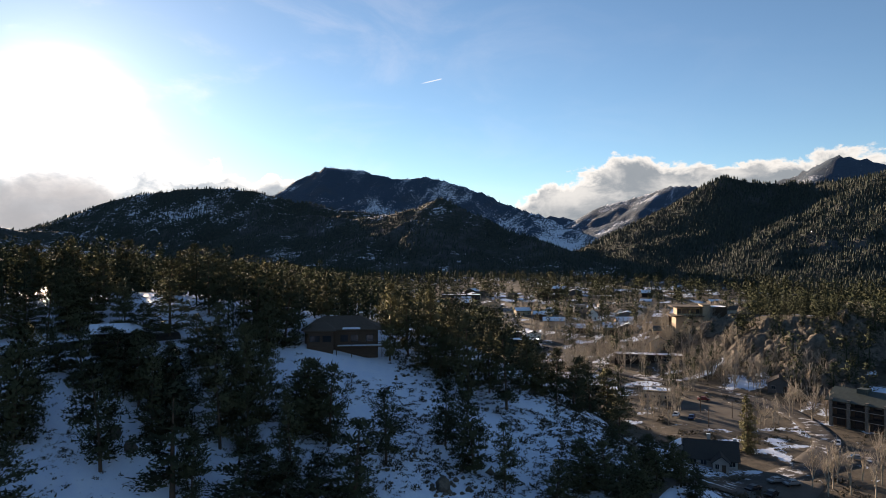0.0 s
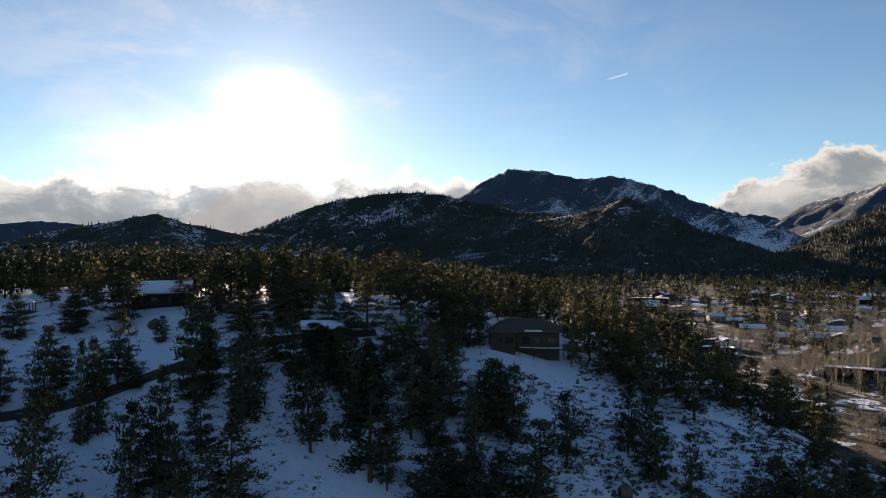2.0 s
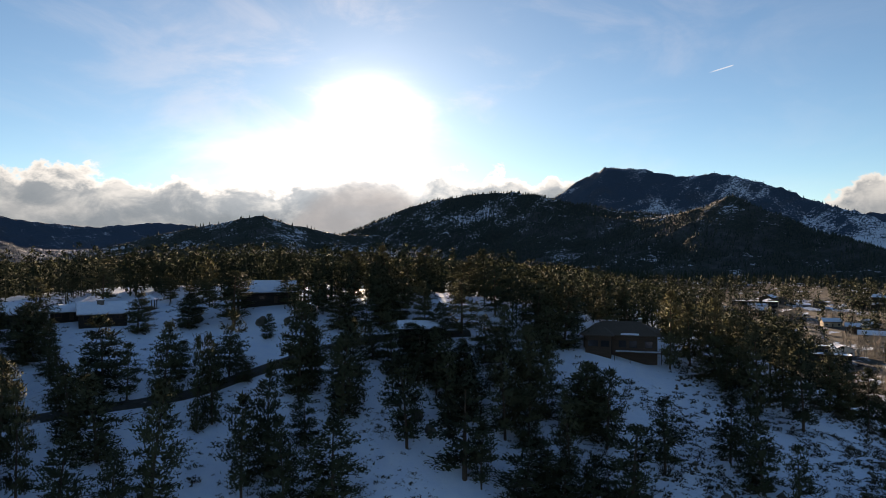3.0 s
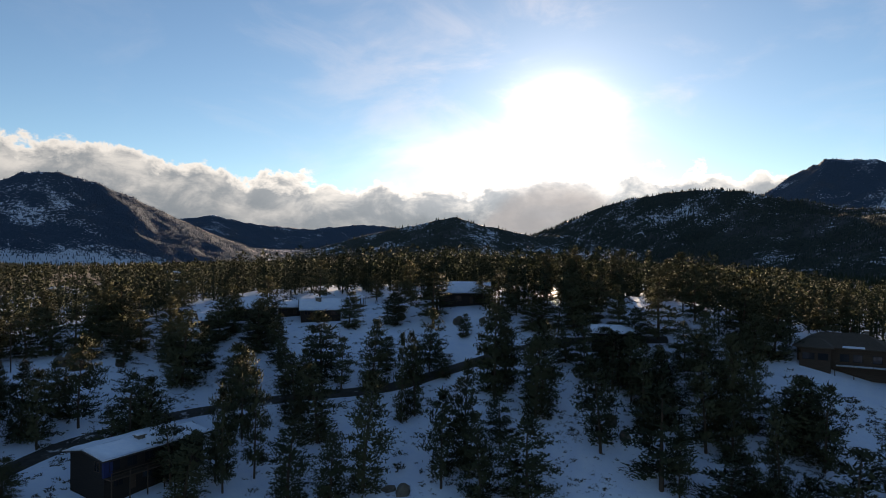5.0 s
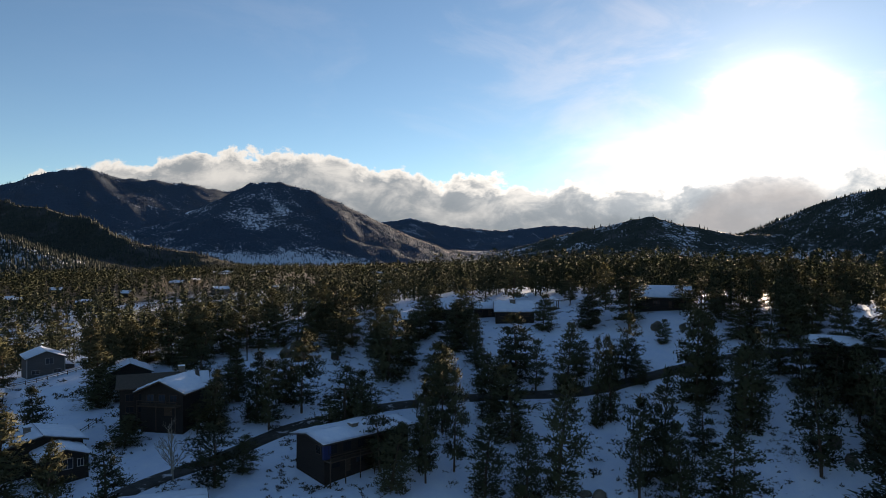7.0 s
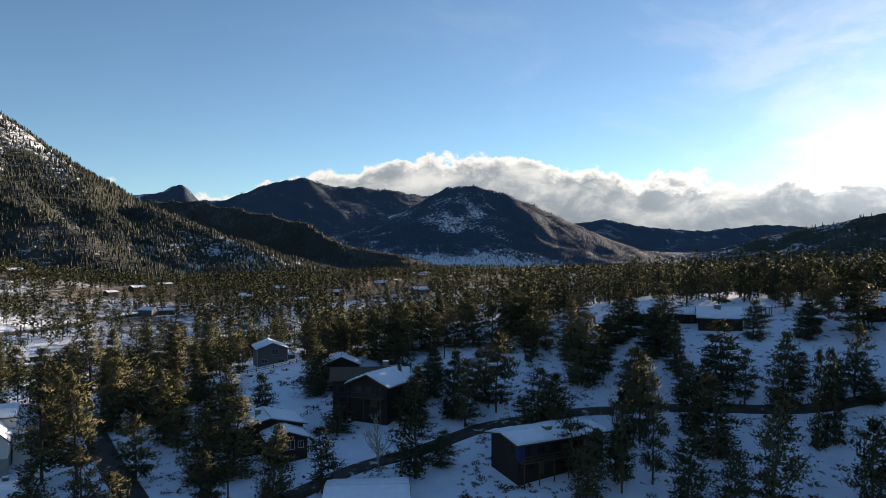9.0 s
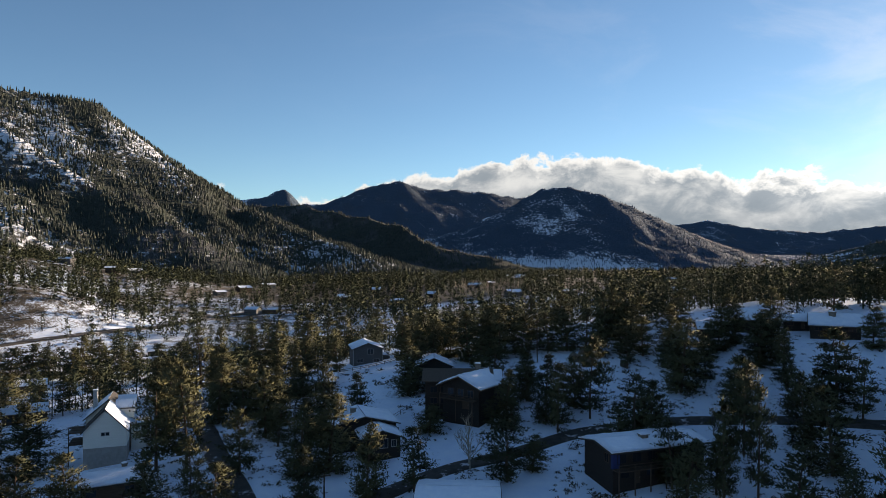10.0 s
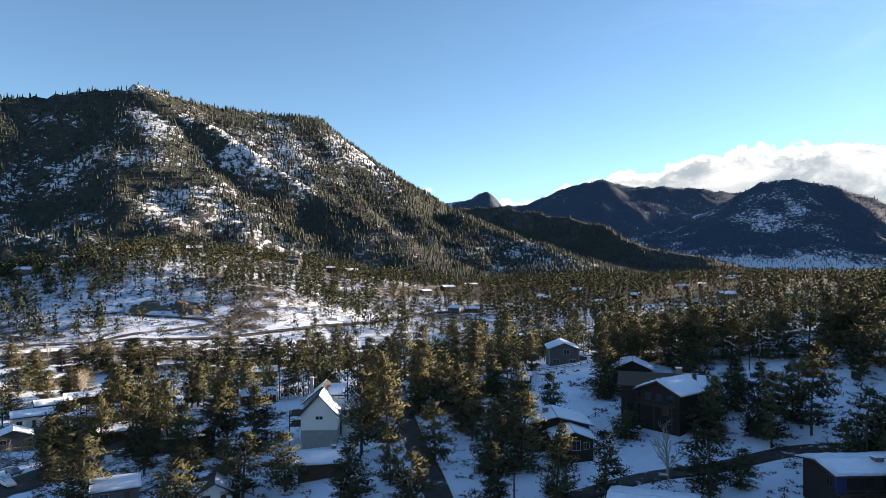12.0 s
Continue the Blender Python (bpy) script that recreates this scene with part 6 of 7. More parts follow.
def hotel():
    """Three-storey hotel with a green metal roof, stone piers, balconies and a pale corner tower."""
    b = new("hotel")
    b.matrix_basis = pose(142, 219, float(land(142, 219)) - 0.2, 0, 0, -52)
    tagged(b, "three-storey hotel with green metal roof, balconies and tan tower", "hotel")
    w, d, h = 27, 12, 9.0
    put_part(Shape().box(-w / 2, w / 2, -d / 2, d / 2, -3, h), "wall", "wood_brown", b)
    gable_roof(b, w, d, h, 2.6, 1.8, "roof_green", (), 211, "x")
    for i in range(6):
        x = -w / 2 + w * i / 5
        put_part(Shape().box(x - 0.5, x + 0.5, -d / 2 - 1.5, -d / 2 - 0.6, -3, h), "pier", "stone", b)
    for s in range(3):
        for i in range(5):
            x = -w / 2 + w * (i + 0.5) / 5
            window(b, x, 0.5 + 3.1 * s, 2.4, 1.9, -d / 2, 0, "wood_dark")
            if s:
                put_part(Shape().box(x - 2.2, x + 2.2, -d / 2 - 1.3, -d / 2, 3.1 * s - 0.2, 3.1 * s), "balcony", "stucco_grey", b)
                put_part(Shape().box(x - 2.2, x + 2.2, -d / 2 - 1.3, -d / 2 - 1.22, 3.1 * s, 3.1 * s + 0.95), "balcony_rail", "wood_dark", b)
    for x in (-6, 3):
        put_part(Shape().box(x - 1.6, x + 1.6, -2.2, 1.4, h + 1.4, h + 3.4), "dormer", "roof_green", b)
    put_part(walls_gable(6.5, 8, 10.5, 2.4, "y", ox=w / 2 + 2.5, oy=-4.5), "tower", "stucco_tan", b)
    gable_roof(b, 6.5, 8, 10.5, 2.4, 0.8, "shingle_brown", (), 213, "y", w / 2 + 2.5, -4.5)
    for s in range(3):
        window(b, w / 2 + 2.5, 0.6 + 3.2 * s, 2.0, 1.8, -8.5, 0, "trim")
        put_part(Shape().box(w / 2 + 0.6, w / 2 + 4.4, -9.7, -8.5, 3.2 * s + 0.1, 3.2 * s + 0.3), "balcony", "trim", b)
        put_part(Shape().box(w / 2 + 0.6, w / 2 + 4.4, -9.75, -9.65, 3.2 * s + 0.3, 3.2 * s + 1.2), "balcony_rail", "trim", b)


def inn():
    """Dark-roofed inn with pale walls, a gabled porch and white chimneys at the foot of the slope."""
    b = new("inn")
    b.matrix_basis = pose(73.5, 187.5, float(land(73.5, 187.5)), 0, 0, -18)
    tagged(b, "pale-walled inn with steep dark roof, gabled porch and chimneys", "inn")
    put_part(walls_gable(13, 8, 2.9, 3.6, "x"), "wall", "stucco_grey", b)
    gable_roof(b, 13, 8, 2.9, 3.6, 0.7, "shingle", (), 221, "x")
    put_part(walls_gable(4.0, 4.0, 2.7, 1.6, "y", ox=2.2, oy=-5.2), "porch", "stucco_grey", b)
    gable_roof(b, 4.0, 4.6, 2.7, 1.6, 0.5, "shingle", (), 223, "y", 2.2, -5.0)
    put_part(walls_gable(6, 6, 3.4, 1.8, "y", ox=-7.5, oy=1.5), "wing", "stucco_grey", b)
    gable_roof(b, 6, 6, 3.4, 1.8, 0.5, "shingle", (0,), 225, "y", -7.5, 1.5, 0.15)
    chimney(b, -0.5, 0.4, 4.5, 8.0, 0.9, "stucco_grey")
    chimney(b, 6.2, 0.6, 3.0, 7.0, 0.9, "trim")
    for x in (-4.6, -2.0, 5.2):
        window(b, x, 0.9, 1.5, 1.3, -4.0, 0, "trim")
    window(b, 1.2, 0.9, 0.9, 1.3, -7.2, 0, "trim")
    doorway(b, 2.9, 1.0, 2.05, -7.2, 0.05)


hall()
hotel()
inn()


def cottage(x, y, rz, w, d, eave, rise, wall, roof, snow, seed, label, **more):
    h = simple_house(x, y, rz, w, d, eave, rise, wall, roof, snow, seed, label, **more)
    h["group"] = "buildings of the town"
    return h


block(84, 268, -20, 10, 7, 3.4, "stucco_tan", "small flat-roofed tan building beside the parking lot", 1, 4, True, 231)
block(103, 342, -14, 33, 8, 3.2, "wood_dark", "long low dark building with snow-edged flat roof", 1, 9, True, 233)
block(45, 410, -6, 25, 9, 4.2, "wood_dark", "long dark lodge with snowy flat roof", 1, 8, True, 235)
block(40, 424, -6, 18, 8, 6.6, "wood_brown", "brown two-storey lodge with snowy roof", 2, 6, True, 237)
block(18, 684, -3, 38, 12, 7.5, "wood_dark", "long dark motel with rows of windows and snowy roof", 2, 12, True, 239)
block(118, 586, -10, 10, 9, 6.5, "stucco_grey", "pale grey square building with flat roof", 2, 4, False, 241)
cottage(114, 360, -14, 9, 8, 4.2, 2.4, "stucco_tan", "shingle", (), 243, "tan house with dark gabled roof", ridge="y", wins=2)
cottage(124, 381, -14, 12, 8, 3.2, 2.0, "stucco_tan", "roof_green", (), 245, "tan house with faded green roof")
cottage(112, 433, -14, 20, 10, 4.0, 2.6, "wood_brown", "shingle", (0,), 247, "brown lodge with dark roof and snow patch", wins=5)
cottage(107, 441, -8, 8, 8, 5.0, 2.6, "stucco_tan", "shingle", (), 249, "tan gabled house at the edge of town", ridge="y", wins=2)
cottage(92, 463, -10, 13, 9, 3.4, 2.2, "wood_brown", "shingle_brown", (0,), 251, "brown house with partly snowy roof")
cottage(79, 486, -8, 15, 9, 6.0, 2.2, "stucco_tan", "shingle_brown", (0,), 253, "two-storey tan house with brown roof", wins=4)
cottage(118, 539, -10, 8, 9, 5.2, 3.2, "siding_white", "shingle", (), 255, "white gabled house with dark roof", ridge="y", wins=2)
cottage(140, 538, -14, 9, 9, 5.0, 3.0, "siding_white", "shingle", (), 257, "white gabled cottage with dark roof", ridge="y", wins=2)
cottage(152, 530, -14, 9, 9, 5.0, 3.0, "siding_white", "shingle", (), 258, "white gabled cottage beside its neighbour", ridge="y", wins=2)
cottage(222, 545, 28, 11, 12, 7.0, 4.0, "stucco_tan", "shingle", (), 259, "tall sunlit tan house with steep gable", ridge="y", wins=2)
cottage(282, 575, 28, 9, 10, 6.0, 3.6, "stucco_tan", "shingle", (), 261, "sunlit tan gabled house among pines", ridge="y", wins=2)
cottage(290, 560, -27, 26, 10, 3.2, 2.2, "wood_dark", "shingle", (), 263, "long dark lodge among pines", wins=6)
cottage(240, 560, -24, 28, 10, 3.4, 2.2, "wood_dark", "shingle", (), 265, "long dark lodge with snow beside the trees", wins=6)
cottage(133, 270, -26, 8, 8, 3.2, 2.4, "siding_grey", "shingle", (), 267, "grey gabled house beneath the granite knoll", ridge="y", wins=2)
cottage(345, 540, -32, 22, 12, 5.0, 2.6, "wood_dark", "shingle", (), 269, "dark lodge with broad eaves on the knoll", wins=5)
cottage(428, 965, 20, 16, 12, 7, 4, "siding_white", "shingle", (0, 1), 271, "white house with snowy roof at the wood's edge", ridge="y", wins=2)
cottage(640, 1090, 10, 16, 12, 9, 5, "siding_white", "shingle", (0, 1), 273, "white house on the lower mountain slope", ridge="y", wins=2)
cottage(620, 990, -32, 60, 14, 5, 2.5, "stucco_tan", "shingle", (0, 1), 275, "long tan building with snowy roof", wins=10)
tr = np.random.RandomState(41)
for i in range(44):
    az_, r_ = tr.uniform(-26, 0), tr.uniform(400, 850)
    a_, b_ = polar(az_, r_)
    if town_side(np.array([a_]), np.array([b_]))[0] < 0.95:
        continue
    wall_ = tr.choice(["wood_brown", "siding_grey", "stucco_tan", "siding_white", "wood_dark"])
    colour_ = {"wood_brown": "brown", "siding_grey": "grey", "stucco_tan": "tan", "siding_white": "white", "wood_dark": "dark"}[wall_]
    cottage(a_, b_, az_ + tr.uniform(-35, 35), tr.uniform(9, 17), tr.uniform(8, 11), tr.uniform(3, 6), tr.uniform(1.6, 3), wall_, tr.choice(["shingle", "shingle_brown"]),
            [(), (0,), (0, 1)][tr.randint(3)], 300 + 4 * i, colour_ + " town house with dark gabled roof", ridge=tr.choice(["x", "y"]), wins=3)
for i, (a_, b_) in enumerate(VALLEY_HOMES):
    az_ = math.degrees(math.atan2(-a_, b_))
    wall_ = tr.choice(["wood_brown", "siding_grey", "wood_dark", "stucco_tan"])
    colour_ = {"wood_brown": "brown", "siding_grey": "grey", "stucco_tan": "tan", "wood_dark": "dark"}[wall_]
    h_ = simple_house(a_, b_, az_ + tr.uniform(-40, 40), tr.uniform(9, 16), tr.uniform(8, 10), tr.uniform(3, 5), tr.uniform(1.2, 2.4), wall_, "shingle", (0, 1), 500 + 4 * i, colour_ + " valley house with snow-covered roof among pines", wins=3)
    h_["group"] = "houses of the valley"


# ---- bare trees ----
def bare_shape(rs, height, spread, forks, upright):
    """Trunk and a fan of thin bare branches."""
    wood_, twigs = [], []

    def grow(p, d, length, rad, level):
        q = p + d * length
        (wood_ if level < 2 else twigs).append(rod(p, q, rad, rad * 0.6, 4 if level < 2 else 3))
        if level >= 4:
            return
        for _ in range(forks if level else forks + 3):
            t = rs.uniform(0.35, 1.0)
            nd = d + rs.normal(0, spread, 3)
            nd[2] = abs(nd[2]) * (1 if level < 3 else 0.8) + upright
            nd /= np.linalg.norm(nd)
            grow(p + d * length * t, nd, length * rs.uniform(0.5, 0.75), rad * 0.58, level + 1)
    grow(np.array([0, 0, -0.3]), np.array([0, 0, 1.0]), height * 0.42, height * 0.016, 0)
    return merge(wood_), merge(twigs)


BARE = []
for spread, forks, up, bark, label in ((0.38, 3, 0.35, "aspen", "tall bare aspen with pale bark and fine twigs"), (0.55, 3, 0.25, "twig", "broad bare willow with tan twigs"), (0.45, 3, 0.30, "aspen", "bare cottonwood with pale branching crown")):
    tree = new("bare_tree")
    tagged(tree, label, "tree", "bare trees of the town")
    w_, t_ = bare_shape(rs, 12.0, spread, forks, up)
    part("trunk", mesh_of("trunk", *w_, bark), tree)
    part("crown", mesh_of("crown", *t_, "twig"), tree)
    BARE.append(tree)
SPOTS = [(91, 168, 11, 0), (92, 163, 12, 0), (98, 164, 12, 0), (110, 171, 13, 0), (86, 253, 8, 2), (109, 225, 9, 1), (112, 228, 9, 1), (106, 228, 9, 1), (125, 231, 11, 1), (128, 228, 10, 2), (104, 180, 9, 0), (116, 182, 10, 2), (121, 176, 11, 0)]
SPOTS += [(100 + 3.2 * i + 4 * math.sin(i * 2.3), 300 + 9 * math.sin(i * 1.7) + 2 * i, 10 + 3 * math.sin(i * 3.1), i % 3) for i in range(14)]
SPOTS += [(86 + 2.6 * i, 322 + 14 * math.sin(i * 2.1), 9 + 2 * math.sin(i), (i + 1) % 3) for i in range(12)]
SPOTS += [(60 + 5 * i, 440 + 30 * math.sin(i * 1.3), 10, (i * 2) % 3) for i in range(12)]
SPOTS += [(112 + 3.1 * i, 296 + 16 * math.sin(i * 1.9), 11 + 2 * math.sin(i * 2.2), i % 3) for i in range(9)] + [(120 + 2.4 * i, 236 + 7 * math.sin(i * 2.7), 9 + 2 * math.sin(i * 1.3), (1, 2)[i % 2]) for i in range(7)] + [(96 + 3.4 * i, 168 + 6 * math.sin(i * 2.4), 10 + 2 * math.sin(i * 3.3), 0) for i in range(9)]
SPOTS += [(-336, -252, 9, 2), (-328, -262, 9, 1), (-322, -248, 8, 2), (-251, -176, 10, 2), (-345, -235, 8, 1), (-300, -262, 9, 1)]
SPOTS += [(-153.6, -123.1, 5.5, 1), (-156.4, -128.6, 5.0, 2), (-149.9, -127.2, 5.2, 2), (-151.5, -130.5, 4.6, 1), (-243.2, -171.4, 11.5, 0), (-242.0, -168.5, 12.5, 0)]
SPOTS += [(-119.6, 20.1, 8.6, 1), (-122.4, 20.5, 8.2, 1)]
SPOTS += [(-634 + 9 * math.sin(i * 5.1), 161 + 5.5 * (i - 6), 15, 1) for i in range(13)]
left_ = list(BARE)
for a, b, h, k_ in SPOTS:
    m = pose(a, b, float(land(a, b)), 0, 0, rs.uniform(0, 360))
    if BARE[k_] in left_:
        tree = BARE[k_]
        left_.remove(tree)
        tree.matrix_basis = m
    else:
        tree = copy_thing(BARE[k_], m)
    f = h / 12.0
    tree.scale = (f * 1.1, f * 1.1, f * 1.3)

def bare_wood():
    """Leafless thickets along the river and streets."""
    r = np.random.RandomState(91)
    shapes = []
    for _ in range(4):
        rods = [rod((0, 0, -0.02), (0, 0, 0.6), 0.012, 0.006, 3)]
        for _ in range(13):
            z = r.uniform(0.15, 0.6)
            d = r.normal(0, 0.16, 3)
            d[2] = r.uniform(0.22, 0.42)
            rods.append(rod((0, 0, z), (d[0], d[1], z + d[2]), 0.009, 0.004, 3))
            rods.append(rod((d[0] * 0.5, d[1] * 0.5, z + d[2] * 0.5), (d[0] * 0.5 + r.normal(0, 0.1), d[1] * 0.5 + r.normal(0, 0.1), z + d[2] * 0.5 + r.uniform(0.1, 0.3)), 0.006, 0.003, 3))
        shapes.append(merge(rods))
    n = 4400
    az, rad = np.radians(r.uniform(-33, 2, n)), r.uniform(200, 640, n)
    x, y = -rad * np.sin(az), rad * np.cos(az)
    k = (town_side(x, y) > 0.9) & (fbm(x / 40 + 3, y / 40, 3) + 0.16 * np.exp(-((x - 118) ** 2 + (y - 318) ** 2) / (2 * 30 ** 2)) > np.where(rad > 295, 0.015, 0.11)) & free(x, y, 1.0)
    k &= np.hypot(x - 172, y - 330) > 42
    x, y = x[k], y[k]
    scatter(shapes, x, y, land(x, y), r.uniform(5, 12.5, len(x)), "bare_thicket", "leafless tan thickets and cottonwoods along the streets", "twig", 92)


bare_wood()

# evergreens of the valley floor that stand out singly
for a, b, h in ((88, 197, 16), (90, 201, 9)):
    f = h / 12.0
    copy_thing(PINES[4], pose(a, b, float(land(a, b)), 0, 0, rs.uniform(0, 360))).scale = (f * 0.85, f * 0.85, f)
town_pines = np.array(((158, 292, 8), (164, 296, 9), (170, 300, 8), (162, 306, 9), (154, 312, 8), (178, 300, 9), (182, 290, 10), (150, 300, 8), (172, 314, 9), (186, 306, 10), (106, 292, 12), (110, 298, 10), (98, 288, 9), (60, 300, 12), (52, 310, 12), (66, 322, 10), (72, 300, 11), (46, 290, 12), (120, 320, 9), (56, 330, 11), (150, 262, 11), (156, 270, 10), (148, 286, 9), (165, 292, 10), (172, 300, 11), (168, 276, 12), (178, 284, 11), (138, 304, 8), (143, 290, 9), (147, 283, 8), (149, 269, 9), (156, 262, 10), (162, 268, 11), (160, 280, 12), (146, 318, 8), (152, 308, 9), (157, 318, 10), (166, 322, 11), (174, 318, 11), (184, 322, 12), (190, 300, 12), (196, 290, 12), (190, 280, 12), (140, 336, 8), (148, 340, 9), (131, 300, 7), (136, 284, 8), (129, 318, 8), (122, 352, 8), (139, 352, 7), (154, 352, 9), (118, 300, 11), (121, 306, 12), (116, 311, 10), (97, 300, 9), (92, 310, 10)), float)
more_ = np.random.RandomState(96)
more_ = np.column_stack([more_.uniform(142, 275, 150), more_.uniform(255, 450, 150), more_.uniform(7, 12, 150)])
town_pines = np.vstack([town_pines, more_[free(more_[:, 0], more_[:, 1]) & (np.hypot(more_[:, 0] - 141, more_[:, 1] - 372) > 26)]])
streets_ = np.random.RandomState(97)
streets_az, streets_r = np.radians(streets_.uniform(-32, -10, 420)), streets_.uniform(285, 620, 420)
streets_ = np.column_stack([-streets_r * np.sin(streets_az), streets_r * np.cos(streets_az), streets_.uniform(7, 13, 420)])
town_pines = np.vstack([town_pines, streets_[free(streets_[:, 0], streets_[:, 1]) & (np.hypot(streets_[:, 0] - 141, streets_[:, 1] - 372) > 26) & (fbm(streets_[:, 0] / 35, streets_[:, 1] / 35, 3) > 0.0)]])
scatter(NEARBY, town_pines[:, 0], town_pines[:, 1], land(town_pines[:, 0], town_pines[:, 1]), town_pines[:, 2], "pine_wood", "dark evergreens between the rocks and streets of town", "forest", 95)


# ---- rocks ----
def boulder_mesh(seed, stretch):
    """A granite lump: a ball cut by random flat joints, then roughened."""
    r = np.random.RandomState(200 + seed)
    cuts = [(Vector(n).normalized(), d) for n, d in zip(r.normal(0, 1, (16, 3)), r.uniform(0.55, 0.92, 16))]
    bm = bmesh.new()
    bmesh.ops.create_icosphere(bm, subdivisions=4, radius=1.0)
    for v in bm.verts:
        for n, d in cuts:
            over = v.co.dot(n) - d
            if over > 0:
                v.co -= n * over * 0.92
        v.co *= 1 + 0.10 * noise.fractal(v.co * 3.0 + Vector((seed * 7.1, seed * 3.3, 0)), 1.0, 2.0, 5)
        v.co.x *= stretch[0]
        v.co.y *= stretch[1]
        v.co.z *= stretch[2]
    me = bpy.data.meshes.new("rock_outcrop")
    bm.to_mesh(me)
    bm.free()
    me.materials.append(MAT["rock"])
    return me


ROCKS = [boulder_mesh(i, s) for i, s in enumerate(((1.0, 0.8, 0.9), (1.3, 0.9, 0.7), (0.9, 1.1, 1.2), (1.5, 0.8, 0.8)))]


def rock(x, y, size, kind, sink=0.75, label="weathered tan granite outcrop", name="rock_outcrop"):
    ob = new(name, ROCKS[kind])
    ob.matrix_basis = pose(x, y, float(land(x, y)) + size * (0.5 - sink) * 0.9, rs.uniform(-12, 12), rs.uniform(-12, 12), rs.uniform(0, 360)) @ Matrix.Scale(size, 4)
    return tagged(ob, label, "rock", "granite outcrops")


def crag(name, label, x0, x1, y0, y1, spots, tall, seed, cell=0.9):
    """Jointed granite: blocks of unequal height and tilt standing out of the ground round the given spots (x, y, reach)."""
    r = np.random.RandomState(seed)
    xs, ys = np.arange(x0, x1, cell), np.arange(y0, y1, cell)
    X, Y = np.meshgrid(xs, ys, indexing="ij")
    x, y = X.ravel(), Y.ravel()
    mask = np.clip(sum(np.exp(-((x - a) ** 2 + (y - b) ** 2) / (2 * c * c)) for a, b, c in spots), 0, 1.1)
    up = np.zeros(len(x))
    for size, part_ in ((9.0, 1.0), (4.0, 0.5), (1.9, 0.22)):
        n = int((x1 - x0) * (y1 - y0) / size ** 2)
        px, py = r.uniform(x0, x1, n), r.uniform(y0, y1, n)
        wx, wy = x + size * 0.18 * fbm(x / size, y / size, 3), y + size * 0.18 * fbm(x / size + 7, y / size, 3)
        best, who = np.full(len(x), 1e9), np.zeros(len(x), int)
        for i in range(n):
            d = (wx - px[i]) ** 2 + (wy - py[i]) ** 2
            near = d < best
            best[near], who[near] = d[near], i
        if size == 9.0:
            big = who
        high, tx, ty = r.uniform(0.1, 1, n), r.normal(0, 0.05, n), r.normal(0, 0.05, n)
        up += part_ * (high[who] + tx[who] * (x - px[who]) + ty[who] * (y - py[who]) - 0.15 * np.sqrt(best) / size)
    z = land(x, y) - 1.2 + tall * mask * np.clip(up, 0, 2) + 2.4 * fbm(x / 2.6, y / 2.6, 4, 0.65) * np.clip(mask, 0.3, 1)
    q = sheet(len(xs), len(ys))
    q = q[z[q].max(1) > land(x[q].mean(1), y[q].mean(1)) - 0.3]
    px, py = spots[0][:2]
    pz = float(land(px, py))
    ob = new(name)
    ob.matrix_basis = pose(px, py, pz)
    tagged(ob, label, "rock", "granite outcrops")
    v = np.stack([x - px, y - py, z - pz], -1)
    for i in np.unique(big[q[:, 0]]):
        mine = q[big[q[:, 0]] == i]
        used, back = np.unique(mine, return_inverse=True)
        part("block", mesh_of("block", v[used], back.reshape(mine.shape), "rock"), ob)


crag("rock_outcrop", "weathered tan granite cliff above the town", 126, 200, 252, 342,
     [(141, 312, 7), (145, 297, 8), (150, 277, 8), (154, 264, 5), (160, 288, 9), (167, 307, 9), (178, 292, 9), (152, 324, 7), (186, 308, 7), (138, 326, 5)], 4.6, 601, 0.7)
crag("rock_outcrop", "low granite ledges below the tan hall", 118, 172, 340, 392, [(134, 360, 7), (148, 356, 7), (160, 366, 6), (126, 368, 5)], 4.5, 602)
crag("rock_outcrop", "broken granite ledge on the pine-dotted knoll", 200, 262, 300, 400, [(214, 340, 9), (232, 376, 10), (244, 330, 9), (222, 318, 7)], 5.0, 603, 1.2)
crag("rock_outcrop", "dark rock cut beside the highway", -482, -440, -290, -214, [(-460, -250, 8), (-462, -238, 8), (-456, -266, 7), (-464, -226, 6)], 3.0, 604, 1.1)
rock(-0.1, 120.5, 1.5, 2, 0.25, "rounded tan boulder on the snowy slope", "boulder")
rock(-78.5, 80.6, 1.6, 0, 0.25, "dark boulder capped with snow", "boulder")
rock(-80.5, 79.6, 1.2, 1, 0.25, "dark boulder capped with snow", "boulder")
for a, b, s in ((-172, 62, 2.2), (-169, 64, 1.8), (-166, 63, 1.6), (-160, 70, 1.5), (-176, 66, 2.0), (-181, 72, 1.7), (-58, 120, 1.4), (-54, 118, 1.2), (-88, 126, 1.5), (-110, 137, 1.6), (-104, 140, 1.3), (-128, 134, 1.4)):
    rock(a, b, s, int(a) % 4, 0.3, "dark weathered boulder in the snow", "boulder")


